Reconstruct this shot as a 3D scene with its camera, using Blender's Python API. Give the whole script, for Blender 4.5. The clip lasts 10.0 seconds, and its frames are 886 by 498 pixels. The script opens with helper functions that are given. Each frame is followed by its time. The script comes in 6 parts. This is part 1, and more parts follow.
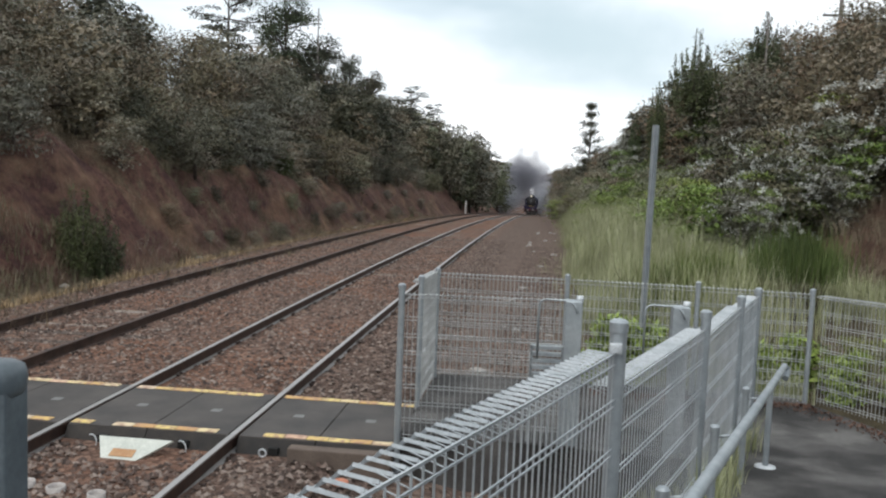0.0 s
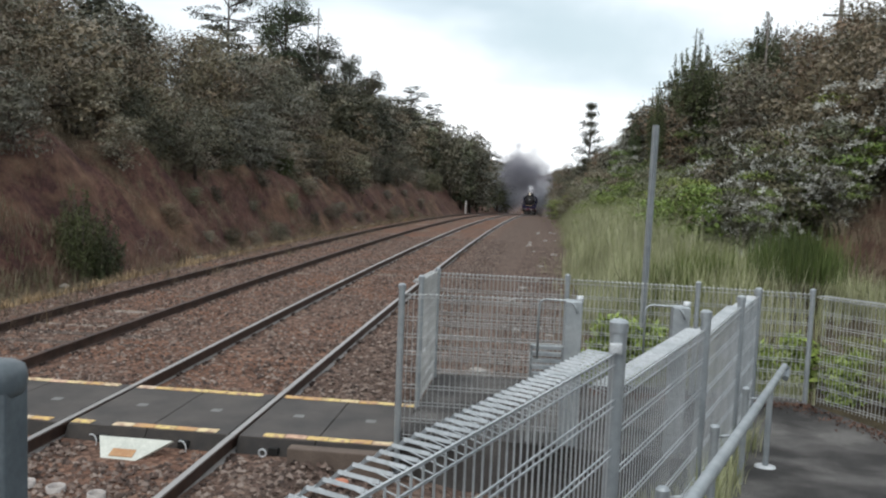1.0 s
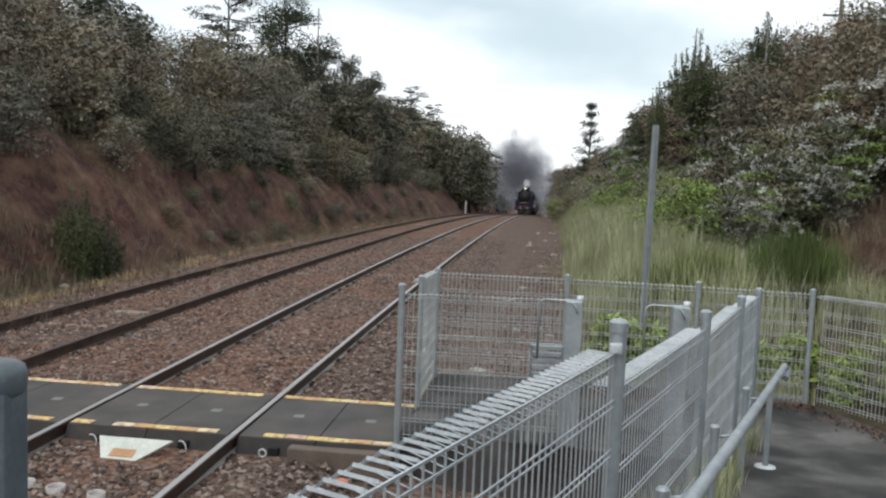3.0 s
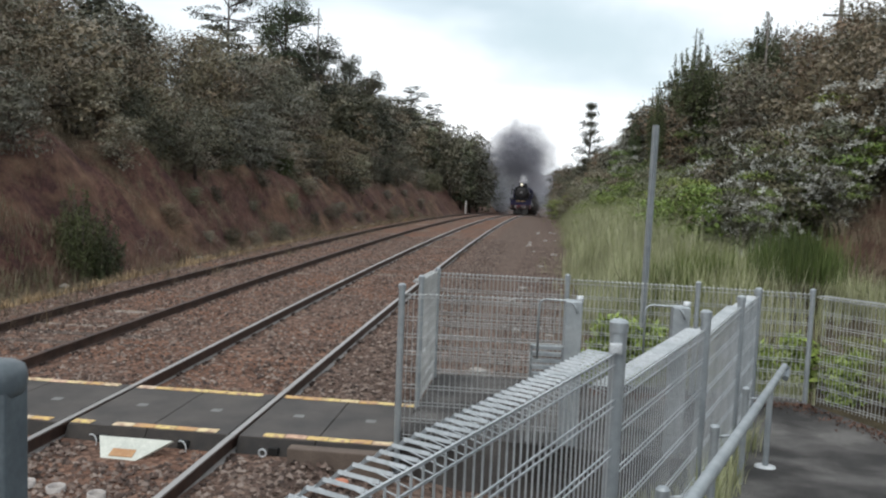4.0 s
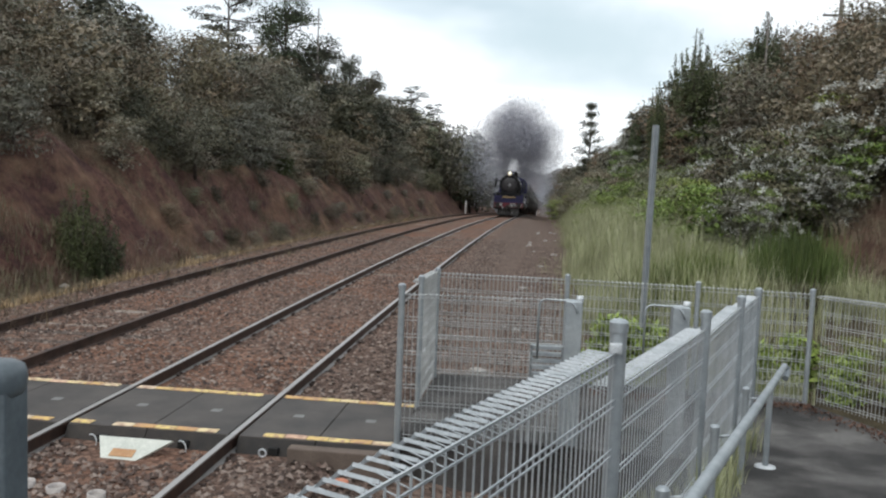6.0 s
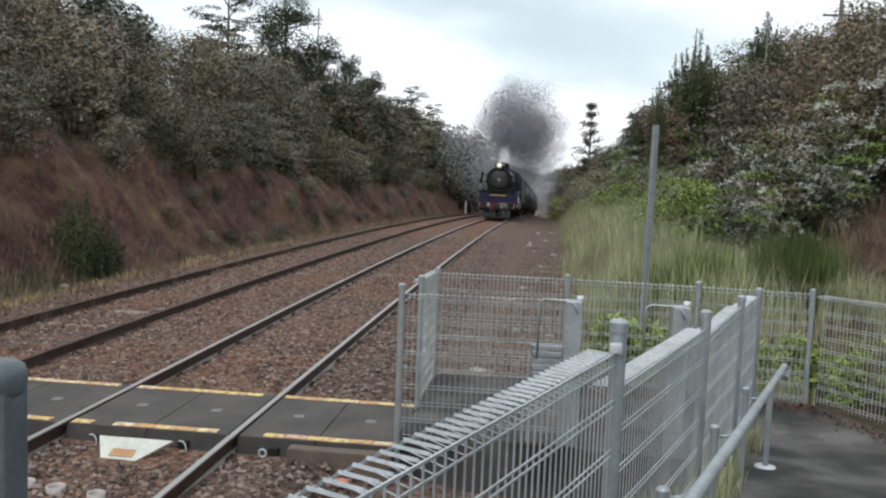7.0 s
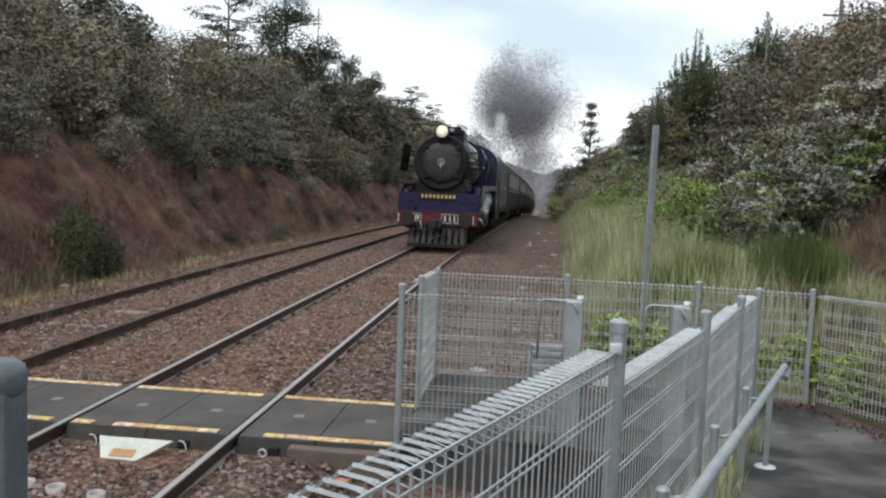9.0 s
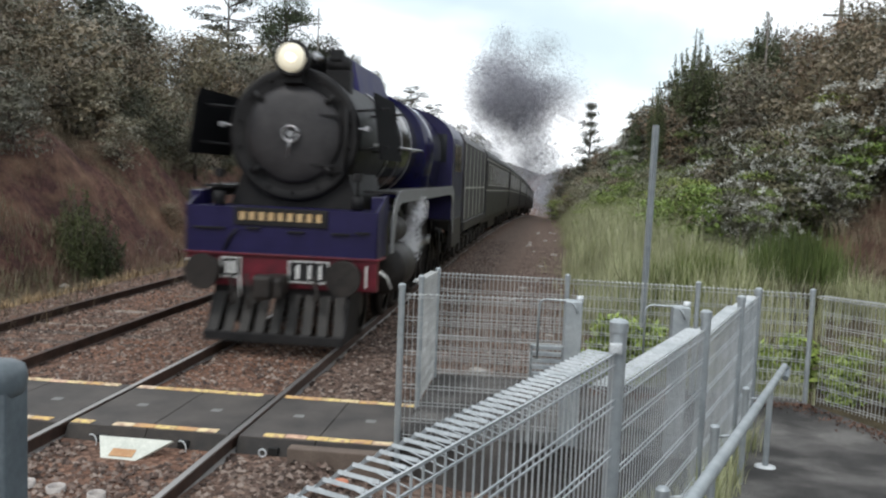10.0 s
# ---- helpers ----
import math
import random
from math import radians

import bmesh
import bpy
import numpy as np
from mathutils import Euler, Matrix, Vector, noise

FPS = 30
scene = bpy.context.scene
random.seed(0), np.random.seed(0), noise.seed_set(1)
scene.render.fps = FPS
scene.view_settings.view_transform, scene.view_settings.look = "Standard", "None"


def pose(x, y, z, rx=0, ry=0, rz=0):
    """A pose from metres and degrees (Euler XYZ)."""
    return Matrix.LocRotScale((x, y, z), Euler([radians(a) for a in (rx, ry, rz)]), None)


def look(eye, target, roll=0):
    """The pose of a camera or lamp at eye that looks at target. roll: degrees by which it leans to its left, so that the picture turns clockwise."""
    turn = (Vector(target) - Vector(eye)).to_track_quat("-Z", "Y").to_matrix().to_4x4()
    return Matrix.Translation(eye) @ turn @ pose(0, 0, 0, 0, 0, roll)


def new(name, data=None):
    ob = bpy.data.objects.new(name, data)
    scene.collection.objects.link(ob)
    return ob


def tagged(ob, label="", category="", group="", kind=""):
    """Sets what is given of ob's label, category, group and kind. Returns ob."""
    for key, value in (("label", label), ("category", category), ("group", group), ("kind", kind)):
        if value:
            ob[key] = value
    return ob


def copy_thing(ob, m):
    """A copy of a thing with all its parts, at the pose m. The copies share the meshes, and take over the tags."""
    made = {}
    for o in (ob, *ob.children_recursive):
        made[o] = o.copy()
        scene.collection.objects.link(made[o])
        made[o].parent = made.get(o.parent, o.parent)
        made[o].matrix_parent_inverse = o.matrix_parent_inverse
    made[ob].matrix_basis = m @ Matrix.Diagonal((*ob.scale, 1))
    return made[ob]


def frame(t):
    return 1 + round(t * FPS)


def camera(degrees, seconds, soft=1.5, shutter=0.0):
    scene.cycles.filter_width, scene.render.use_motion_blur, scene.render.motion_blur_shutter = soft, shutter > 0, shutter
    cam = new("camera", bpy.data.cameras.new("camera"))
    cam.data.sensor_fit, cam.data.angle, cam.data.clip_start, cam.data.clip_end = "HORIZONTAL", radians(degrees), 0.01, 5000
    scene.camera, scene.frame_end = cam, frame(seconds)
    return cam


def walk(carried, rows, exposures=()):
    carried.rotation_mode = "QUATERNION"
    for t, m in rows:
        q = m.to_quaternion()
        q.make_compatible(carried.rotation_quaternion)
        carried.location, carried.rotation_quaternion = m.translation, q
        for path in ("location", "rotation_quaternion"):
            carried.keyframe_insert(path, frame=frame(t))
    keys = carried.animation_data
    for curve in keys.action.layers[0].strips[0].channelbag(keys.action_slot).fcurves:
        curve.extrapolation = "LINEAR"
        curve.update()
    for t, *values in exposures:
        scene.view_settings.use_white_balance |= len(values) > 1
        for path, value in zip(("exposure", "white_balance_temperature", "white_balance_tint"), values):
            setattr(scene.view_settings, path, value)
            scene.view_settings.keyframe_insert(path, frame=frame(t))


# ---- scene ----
# ---- camera: on a stand at the end of the platform ----
cam = camera(54.4, 10.0, soft=2.2, shutter=0.4)
EYE = Vector((3.578, 0.0, 2.51))
AIM = Vector((-0.1127, 0.9895, -0.09))
CAM_POSE = look(EYE, EYE + AIM, 2.23)
walk(cam, [(0.0, CAM_POSE), (10.0, CAM_POSE)], exposures=[(0.0, 0.56), (8.5, 0.58), (9.2, 0.66), (10.0, 0.76)])

# ---- light: bright overcast sky with a veiled sun ----
SUN_EL, SUN_AZ = radians(52), radians(205)
world = bpy.data.worlds.new("overcast_sky")
scene.world = world
world.use_nodes = True
wt = world.node_tree
wt.nodes.clear()


def wn(kind, **kw):
    n = wt.nodes.new(kind)
    for k, v in kw.items():
        n.inputs[k].default_value = v
    return n


sky = wn("ShaderNodeTexSky")
sky.sky_type = "NISHITA"
sky.sun_disc = False
sky.sun_elevation = SUN_EL
sky.sun_rotation = SUN_AZ
w_bg_sky = wn("ShaderNodeBackground", Strength=0.12)
wt.links.new(sky.outputs[0], w_bg_sky.inputs["Color"])
w_tc = wn("ShaderNodeTexCoord")
w_map = wn("ShaderNodeMapping")
w_map.inputs["Scale"].default_value = (2.2, 2.2, 6.5)
w_map.inputs["Location"].default_value = (1.35, 0.4, 0.15)
wt.links.new(w_tc.outputs["Generated"], w_map.inputs["Vector"])
w_noise = wn("ShaderNodeTexNoise", Scale=1.0, Detail=4.0, Roughness=0.45)
wt.links.new(w_map.outputs[0], w_noise.inputs["Vector"])
w_ramp = wn("ShaderNodeValToRGB")
w_ramp.color_ramp.elements[0].position = 0.36
w_ramp.color_ramp.elements[0].color = (0.44, 0.53, 0.58, 1)
w_ramp.color_ramp.elements[1].position = 0.60
w_ramp.color_ramp.elements[1].color = (0.965, 0.995, 1.03, 1)
wt.links.new(w_noise.outputs["Fac"], w_ramp.inputs["Fac"])
# a broad blue-grey opening in the cloud, low in the north
CLOUD_DIR = Vector((0.0505, 0.985, 0.155)).normalized()
w_off = wt.nodes.new("ShaderNodeVectorMath")
w_off.operation = "SUBTRACT"
w_off.inputs[1].default_value = CLOUD_DIR
wt.links.new(w_tc.outputs["Generated"], w_off.inputs[0])
w_oval = wn("ShaderNodeMapping")
w_oval.inputs["Rotation"].default_value = (0, radians(14), 0)
w_oval.inputs["Scale"].default_value = (6.2, 6.2, 17.0)
wt.links.new(w_off.outputs[0], w_oval.inputs["Vector"])
w_wob = wn("ShaderNodeTexNoise", Scale=9.0, Detail=5.0, Roughness=0.55)
wt.links.new(w_tc.outputs["Generated"], w_wob.inputs["Vector"])
w_len = wt.nodes.new("ShaderNodeVectorMath")
w_len.operation = "LENGTH"
wt.links.new(w_oval.outputs[0], w_len.inputs[0])
w_add = wt.nodes.new("ShaderNodeMath")
w_add.operation = "ADD"
wt.links.new(w_len.outputs["Value"], w_add.inputs[0])
wt.links.new(w_wob.outputs["Fac"], w_add.inputs[1])
w_open = wn("ShaderNodeMapRange")
w_open.interpolation_type = "SMOOTHSTEP"
for _k, _v in (("From Min", 0.75), ("From Max", 1.75), ("To Min", 0.85), ("To Max", 0.0)):
    w_open.inputs[_k].default_value = _v
wt.links.new(w_add.outputs[0], w_open.inputs["Value"])
w_sky_mix = wt.nodes.new("ShaderNodeMix")
w_sky_mix.data_type = "RGBA"
wt.links.new(w_open.outputs[0], w_sky_mix.inputs[0])
wt.links.new(w_ramp.outputs["Color"], w_sky_mix.inputs[6])
w_sky_mix.inputs[7].default_value = (0.425, 0.52, 0.56, 1)
w_bg_cloud = wn("ShaderNodeBackground", Strength=1.02)
wt.links.new(w_sky_mix.outputs[2], w_bg_cloud.inputs["Color"])
w_mix = wn("ShaderNodeMixShader", Fac=0.93)
wt.links.new(w_bg_sky.outputs[0], w_mix.inputs[1])
wt.links.new(w_bg_cloud.outputs[0], w_mix.inputs[2])
w_out = wn("ShaderNodeOutputWorld")
wt.links.new(w_mix.outputs[0], w_out.inputs["Surface"])

sun = new("sun", bpy.data.lights.new("sun", "SUN"))
sun.data.energy = 0.9
sun.data.angle = radians(14)
sun.data.color = (1.0, 0.97, 0.93)
sun_dir = Vector((math.sin(SUN_AZ) * math.cos(SUN_EL), math.cos(SUN_AZ) * math.cos(SUN_EL), math.sin(SUN_EL)))
sun.matrix_world = look(sun_dir * 60, (0, 0, 0))


# ---- materials ----
class Mat:
    """A small builder for node materials."""

    def __init__(self, name, rough=0.7, metal=0.0, spec=0.4):
        self.m = bpy.data.materials.new(name)
        self.m.use_nodes = True
        self.t = self.m.node_tree
        self.b = self.t.nodes["Principled BSDF"]
        self.b.inputs["Roughness"].default_value = rough
        self.b.inputs["Metallic"].default_value = metal
        self.b.inputs["Specular IOR Level"].default_value = spec
        self.tc = None

    def node(self, kind, **kw):
        n = self.t.nodes.new(kind)
        for k, v in kw.items():
            n.inputs[k].default_value = v
        return n

    def link(self, a, b):
        self.t.links.new(a, b)

    def coord(self, out="Object"):
        if self.tc is None:
            self.tc = self.node("ShaderNodeTexCoord")
        return self.tc.outputs[out]

    def place(self):
        return self.node("ShaderNodeNewGeometry").outputs["Position"]

    def noise(self, scale, detail=4.0, rough=0.6, vec=None, stretch=None):
        n = self.node("ShaderNodeTexNoise", Scale=scale, Detail=detail, Roughness=rough)
        v = vec if vec is not None else self.coord()
        if stretch:
            mp = self.node("ShaderNodeMapping")
            mp.inputs["Scale"].default_value = stretch
            self.link(v, mp.inputs["Vector"])
            v = mp.outputs[0]
        self.link(v, n.inputs["Vector"])
        return n.outputs["Fac"]

    def voronoi(self, scale, vec=None, feature="F1"):
        n = self.node("ShaderNodeTexVoronoi", Scale=scale)
        n.feature = feature
        self.link(vec if vec is not None else self.coord(), n.inputs["Vector"])
        return n

    def ramp(self, fac, stops):
        n = self.node("ShaderNodeValToRGB")
        r = n.color_ramp
        while len(r.elements) < len(stops):
            r.elements.new(0.5)
        for e, (pos, c) in zip(r.elements, stops):
            e.position = pos
            e.color = (*c, 1) if len(c) == 3 else c
        self.link(fac, n.inputs["Fac"])
        return n.outputs["Color"]

    def mix(self, fac, a, b, mode="MIX"):
        n = self.node("ShaderNodeMix")
        n.data_type = "RGBA"
        n.blend_type = mode
        for i, v in ((0, fac), (6, a), (7, b)):
            if isinstance(v, (int, float)):
                n.inputs[i].default_value = v
            elif isinstance(v, tuple):
                n.inputs[i].default_value = (*v, 1)
            else:
                self.link(v, n.inputs[i])
        return n.outputs[2]

    def color(self, c):
        if isinstance(c, tuple):
            self.b.inputs["Base Color"].default_value = (*c, 1)
        else:
            self.link(c, self.b.inputs["Base Color"])
        return self

    def rough(self, fac, lo, hi):
        n = self.node("ShaderNodeMapRange")
        n.inputs["To Min"].default_value, n.inputs["To Max"].default_value = lo, hi
        self.link(fac, n.inputs["Value"])
        self.link(n.outputs[0], self.b.inputs["Roughness"])
        return self

    def bump(self, fac, dist=0.01, strength=0.6):
        n = self.node("ShaderNodeBump", Strength=strength, Distance=dist)
        self.link(fac, n.inputs["Height"])
        self.link(n.outputs[0], self.b.inputs["Normal"])
        return self


def simple(name, c1, c2, scale=6.0, rough=0.7, metal=0.0, bump=0.0, fine=60.0, spec=0.4):
    """A surface of two tones at a large scale with a fine grain over it."""
    m = Mat(name, rough, metal, spec)
    big = m.noise(scale, 5.0, 0.62)
    small = m.noise(fine, 3.0, 0.7)
    base = m.ramp(big, [(0.32, c1), (0.68, c2)])
    grain = m.ramp(small, [(0.3, (0.72, 0.72, 0.72)), (0.7, (1.0, 1.0, 1.0))])
    m.color(m.mix(1.0, base, grain, "MULTIPLY"))
    m.rough(big, max(0.05, rough - 0.12), min(1.0, rough + 0.12))
    if bump:
        m.bump(small, bump)
    return m.m


def per_piece(name, c1, c2, c3, rough=0.85, fine=40.0, island=False, bump=0.004):
    """A surface whose tone changes from piece to piece."""
    m = Mat(name, rough)
    if island:
        rnd = m.node("ShaderNodeNewGeometry").outputs["Random Per Island"]
    else:
        rnd = m.node("ShaderNodeObjectInfo").outputs["Random"]
    base = m.ramp(rnd, [(0.0, c1), (0.5, c2), (1.0, c3)])
    g = m.noise(fine, 4.0, 0.7)
    m.color(m.mix(1.0, base, m.ramp(g, [(0.25, (0.6, 0.6, 0.6)), (0.75, (1.05, 1.05, 1.05))]), "MULTIPLY"))
    m.bump(g, bump)
    return m.m


# ---- mesh helpers ----
def finish(name, bm, material, parent=None, label="", smooth=False):
    me = bpy.data.meshes.new(name)
    bm.to_mesh(me)
    bm.free()
    for m in material if isinstance(material, (list, tuple)) else [material]:
        me.materials.append(m)
    if smooth:
        for poly in me.polygons:
            poly.use_smooth = True
    ob = new(name, me)
    if parent is not None:
        ob.parent = parent
    if label:
        tagged(ob, label)
    return ob


def part(name, bm, material, parent, label="", smooth=False):
    return finish(name, bm, material, parent, label, smooth)


def thing(name, label, category, at=(0, 0, 0), group="", kind="", turn=0.0):
    ob = new(name)
    ob.empty_display_size = 0.2
    ob.matrix_basis = pose(*at, 0, 0, turn)
    return tagged(ob, label, category, group, kind)


def box(bm, x0, x1, y0, y1, z0, z1, bevel=0.0, mat=0):
    v = [bm.verts.new((x, y, z)) for x in (x0, x1) for y in (y0, y1) for z in (z0, z1)]
    fs = [(0, 1, 3, 2), (4, 6, 7, 5), (0, 4, 5, 1), (2, 3, 7, 6), (0, 2, 6, 4), (1, 5, 7, 3)]
    faces = [bm.faces.new([v[i] for i in f]) for f in fs]
    for f in faces:
        f.material_index = mat
    if bevel:
        edges = list({e for f in faces for e in f.edges})
        bmesh.ops.bevel(bm, geom=edges, offset=bevel, segments=2, affect="EDGES", profile=0.5)
    return faces


def tube(bm, a, b, r0, r1=None, seg=10, caps=True, mat=0):
    """A round bar from a to b."""
    a, b = Vector(a), Vector(b)
    r1 = r0 if r1 is None else r1
    d = (b - a).normalized()
    s = d.orthogonal().normalized()
    t = d.cross(s)
    ra, rb = [], []
    for i in range(seg):
        an = 2 * math.pi * i / seg
        o = s * math.cos(an) + t * math.sin(an)
        ra.append(bm.verts.new(a + o * r0))
        rb.append(bm.verts.new(b + o * r1))
    for i in range(seg):
        f = bm.faces.new((ra[i], ra[(i + 1) % seg], rb[(i + 1) % seg], rb[i]))
        f.smooth, f.material_index = True, mat
    if caps:
        for ring in (ra[::-1], rb):
            f = bm.faces.new(ring)
            f.material_index = mat


def path_tube(bm, pts, r, seg=6, mat=0):
    """A round bar bent along a line of points."""
    pts = [Vector(q) for q in pts]
    rings = []
    s = None
    for i, q in enumerate(pts):
        d = (pts[min(i + 1, len(pts) - 1)] - pts[max(i - 1, 0)]).normalized()
        s = d.orthogonal().normalized() if s is None else (s - d * s.dot(d)).normalized()
        t = d.cross(s)
        rings.append([bm.verts.new(q + (s * math.cos(2 * math.pi * k / seg) + t * math.sin(2 * math.pi * k / seg)) * r) for k in range(seg)])
    for a, b in zip(rings, rings[1:]):
        for k in range(seg):
            f = bm.faces.new((a[k], a[(k + 1) % seg], b[(k + 1) % seg], b[k]))
            f.smooth, f.material_index = True, mat
    bm.faces.new(rings[0][::-1]).material_index = mat
    bm.faces.new(rings[-1]).material_index = mat


def lathe(bm, profile, seg=32, axis="Y", at=(0, 0, 0), mat=0, smooth=True, close=True):
    """Turn a profile of (along, radius) round an axis."""
    at = Vector(at)
    rings = []
    for along, rad in profile:
        ring = []
        for k in range(seg):
            an = 2 * math.pi * k / seg
            c, s = math.cos(an) * rad, math.sin(an) * rad
            o = {"Y": (c, along, s), "Z": (c, s, along), "X": (along, c, s)}[axis]
            ring.append(bm.verts.new(at + Vector(o)))
        rings.append(ring)
    for a, b in zip(rings, rings[1:]):
        for k in range(seg):
            f = bm.faces.new((a[k], a[(k + 1) % seg], b[(k + 1) % seg], b[k]))
            f.smooth, f.material_index = smooth, mat
    if close:
        for ring in (rings[0][::-1], rings[-1]):
            f = bm.faces.new(ring)
            f.material_index = mat


def extrude_x(bm, outline, x0, x1, mat=0):
    """A plate: an outline of (y, z) points drawn out from x0 to x1."""
    a = [bm.verts.new((x0, y, z)) for y, z in outline]
    b = [bm.verts.new((x1, y, z)) for y, z in outline]
    n = len(a)
    fs = [bm.faces.new(a), bm.faces.new(b[::-1])]
    for i in range(n):
        fs.append(bm.faces.new((a[i], b[i], b[(i + 1) % n], a[(i + 1) % n])))
    for f in fs:
        f.material_index = mat


def extrude_y(bm, outline, y0, y1, mat=0):
    """A plate: an outline of (x, z) points drawn out from y0 to y1."""
    a = [bm.verts.new((x, y0, z)) for x, z in outline]
    b = [bm.verts.new((x, y1, z)) for x, z in outline]
    n = len(a)
    fs = [bm.faces.new(a[::-1]), bm.faces.new(b)]
    for i in range(n):
        fs.append(bm.faces.new((a[i], a[(i + 1) % n], b[(i + 1) % n], b[i])))
    for f in fs:
        f.material_index = mat


def mesh_of(name, verts, faces, materials, parent=None, smooth=False):
    me = bpy.data.meshes.new(name)
    me.from_pydata(verts, [], faces)
    for m in materials if isinstance(materials, (list, tuple)) else [materials]:
        me.materials.append(m)
    if smooth:
        me.polygons.foreach_set("use_smooth", [True] * len(me.polygons))
    me.update()
    ob = new(name, me)
    if parent is not None:
        ob.parent = parent
    return ob


# ---- the line of the railway ----
GAUGE = 1.6
RAIL = 0.835          # from the middle of the track to the middle of a rail head
TRACK_2 = -3.52       # the second track lies to the west


def line_x(y):
    q = y / 100.0
    return 0.7485 * q * q - 0.242 * q ** 3 if y < 206 else 1.06


def line_z(y):
    q = max(y, -40.0) / 100.0
    return 0.4819 * q - 3.4362 * q * q + 0.7569 * q ** 3 if y < 260 else -8.673 + 0.012 * min(y - 260, 900)


def line_slope(y):
    return (line_x(y + 0.5) - line_x(y - 0.5))


def on_track(y, off=0.0, up=0.0):
    d = line_slope(y)
    n = math.hypot(1, d)
    return Vector((line_x(y) + off / n, y - off * d / n, line_z(y) + up))


def smooth01(a, b, v):
    q = min(1.0, max(0.0, (v - a) / (b - a)))
    return q * q * (3 - 2 * q)


def lerp_table(table, v):
    if v <= table[0][0]:
        return table[0][1]
    for (a, va), (b, vb) in zip(table, table[1:]):
        if v <= b:
            return va + (vb - va) * (v - a) / (b - a)
    return table[-1][1]


BANK_TOE = [(0, -7.2), (15, -6.9), (27, -6.7), (50, -6.5), (80, -6.8), (120, -6.8), (400, -7)]
BANK_TOP = [(0, 3.3), (25, 2.8), (47, 2.0), (70, 2.2), (120, 2.6), (400, 2.0)]
EAST_TOE = [(0, 13.5), (28, 12.0), (60, 6.8), (90, 6.2), (400, 7.0)]


def ground_z(x, y):
    """Height of the ground: track bed, cutting banks and the hills above them."""
    z0 = line_z(y)
    s = x - line_x(y)
    n = noise.fractal(Vector((x * 0.11, y * 0.11, 3.0)), 0.9, 2.1, 4)
    n2 = noise.fractal(Vector((x * 0.7, y * 0.7, 9.0)), 0.9, 2.1, 3)
    if s < 0:
        toe = lerp_table(BANK_TOE, y) + 0.5 * n
        top = lerp_table(BANK_TOP, y) + 0.5 * n
        if s > TRACK_2 - 1.9:
            z = -0.142
        elif s > toe:
            z = -0.142 - 0.358 * smooth01(TRACK_2 - 1.9, TRACK_2 - 2.7, s)
        else:
            run = top * 1.02
            q = (toe - s) / run
            z = -0.5 + (top + 0.5) * smooth01(-0.15, 1.12, q) if q < 1 else 0
            if q >= 1:
                z = -0.5 + (top + 0.5) * smooth01(-0.15, 1.12, 1.0) + min((toe - s - run), 60) * 0.30
            n3 = noise.fractal(Vector((x * 0.25, y * 1.1, 2.0)), 0.9, 2.1, 4)
            z += (0.40 * n2 + 0.28 * n3) * min(1, q * 2) + 0.5 * n * min(1, q)
    else:
        toe = lerp_table(EAST_TOE, y) + 0.6 * n
        if s < 1.75:
            z = -0.142
        elif s < toe:
            z = -0.142 - 0.228 * smooth01(1.75, 2.6, s) + 0.25 * smooth01(4.0, 6.0, s) + 0.04 * n2 * smooth01(2.4, 4, s)
            if s > 6:
                z += 0.05 * (s - 6) * smooth01(12, 24, y)
        else:
            z = 0.1 + 0.05 * max(0, toe - 6) + 4.2 * smooth01(-0.2, 1.3, (s - toe) / 6.0) + min(max(0, s - toe - 5), 50) * 0.28 + 0.4 * n2 + 0.4 * n
    if s < 1.7 and s > TRACK_2 - 1.8:
        z += max(-0.03, min(0.012, 0.035 * n2))
    return z0 + z



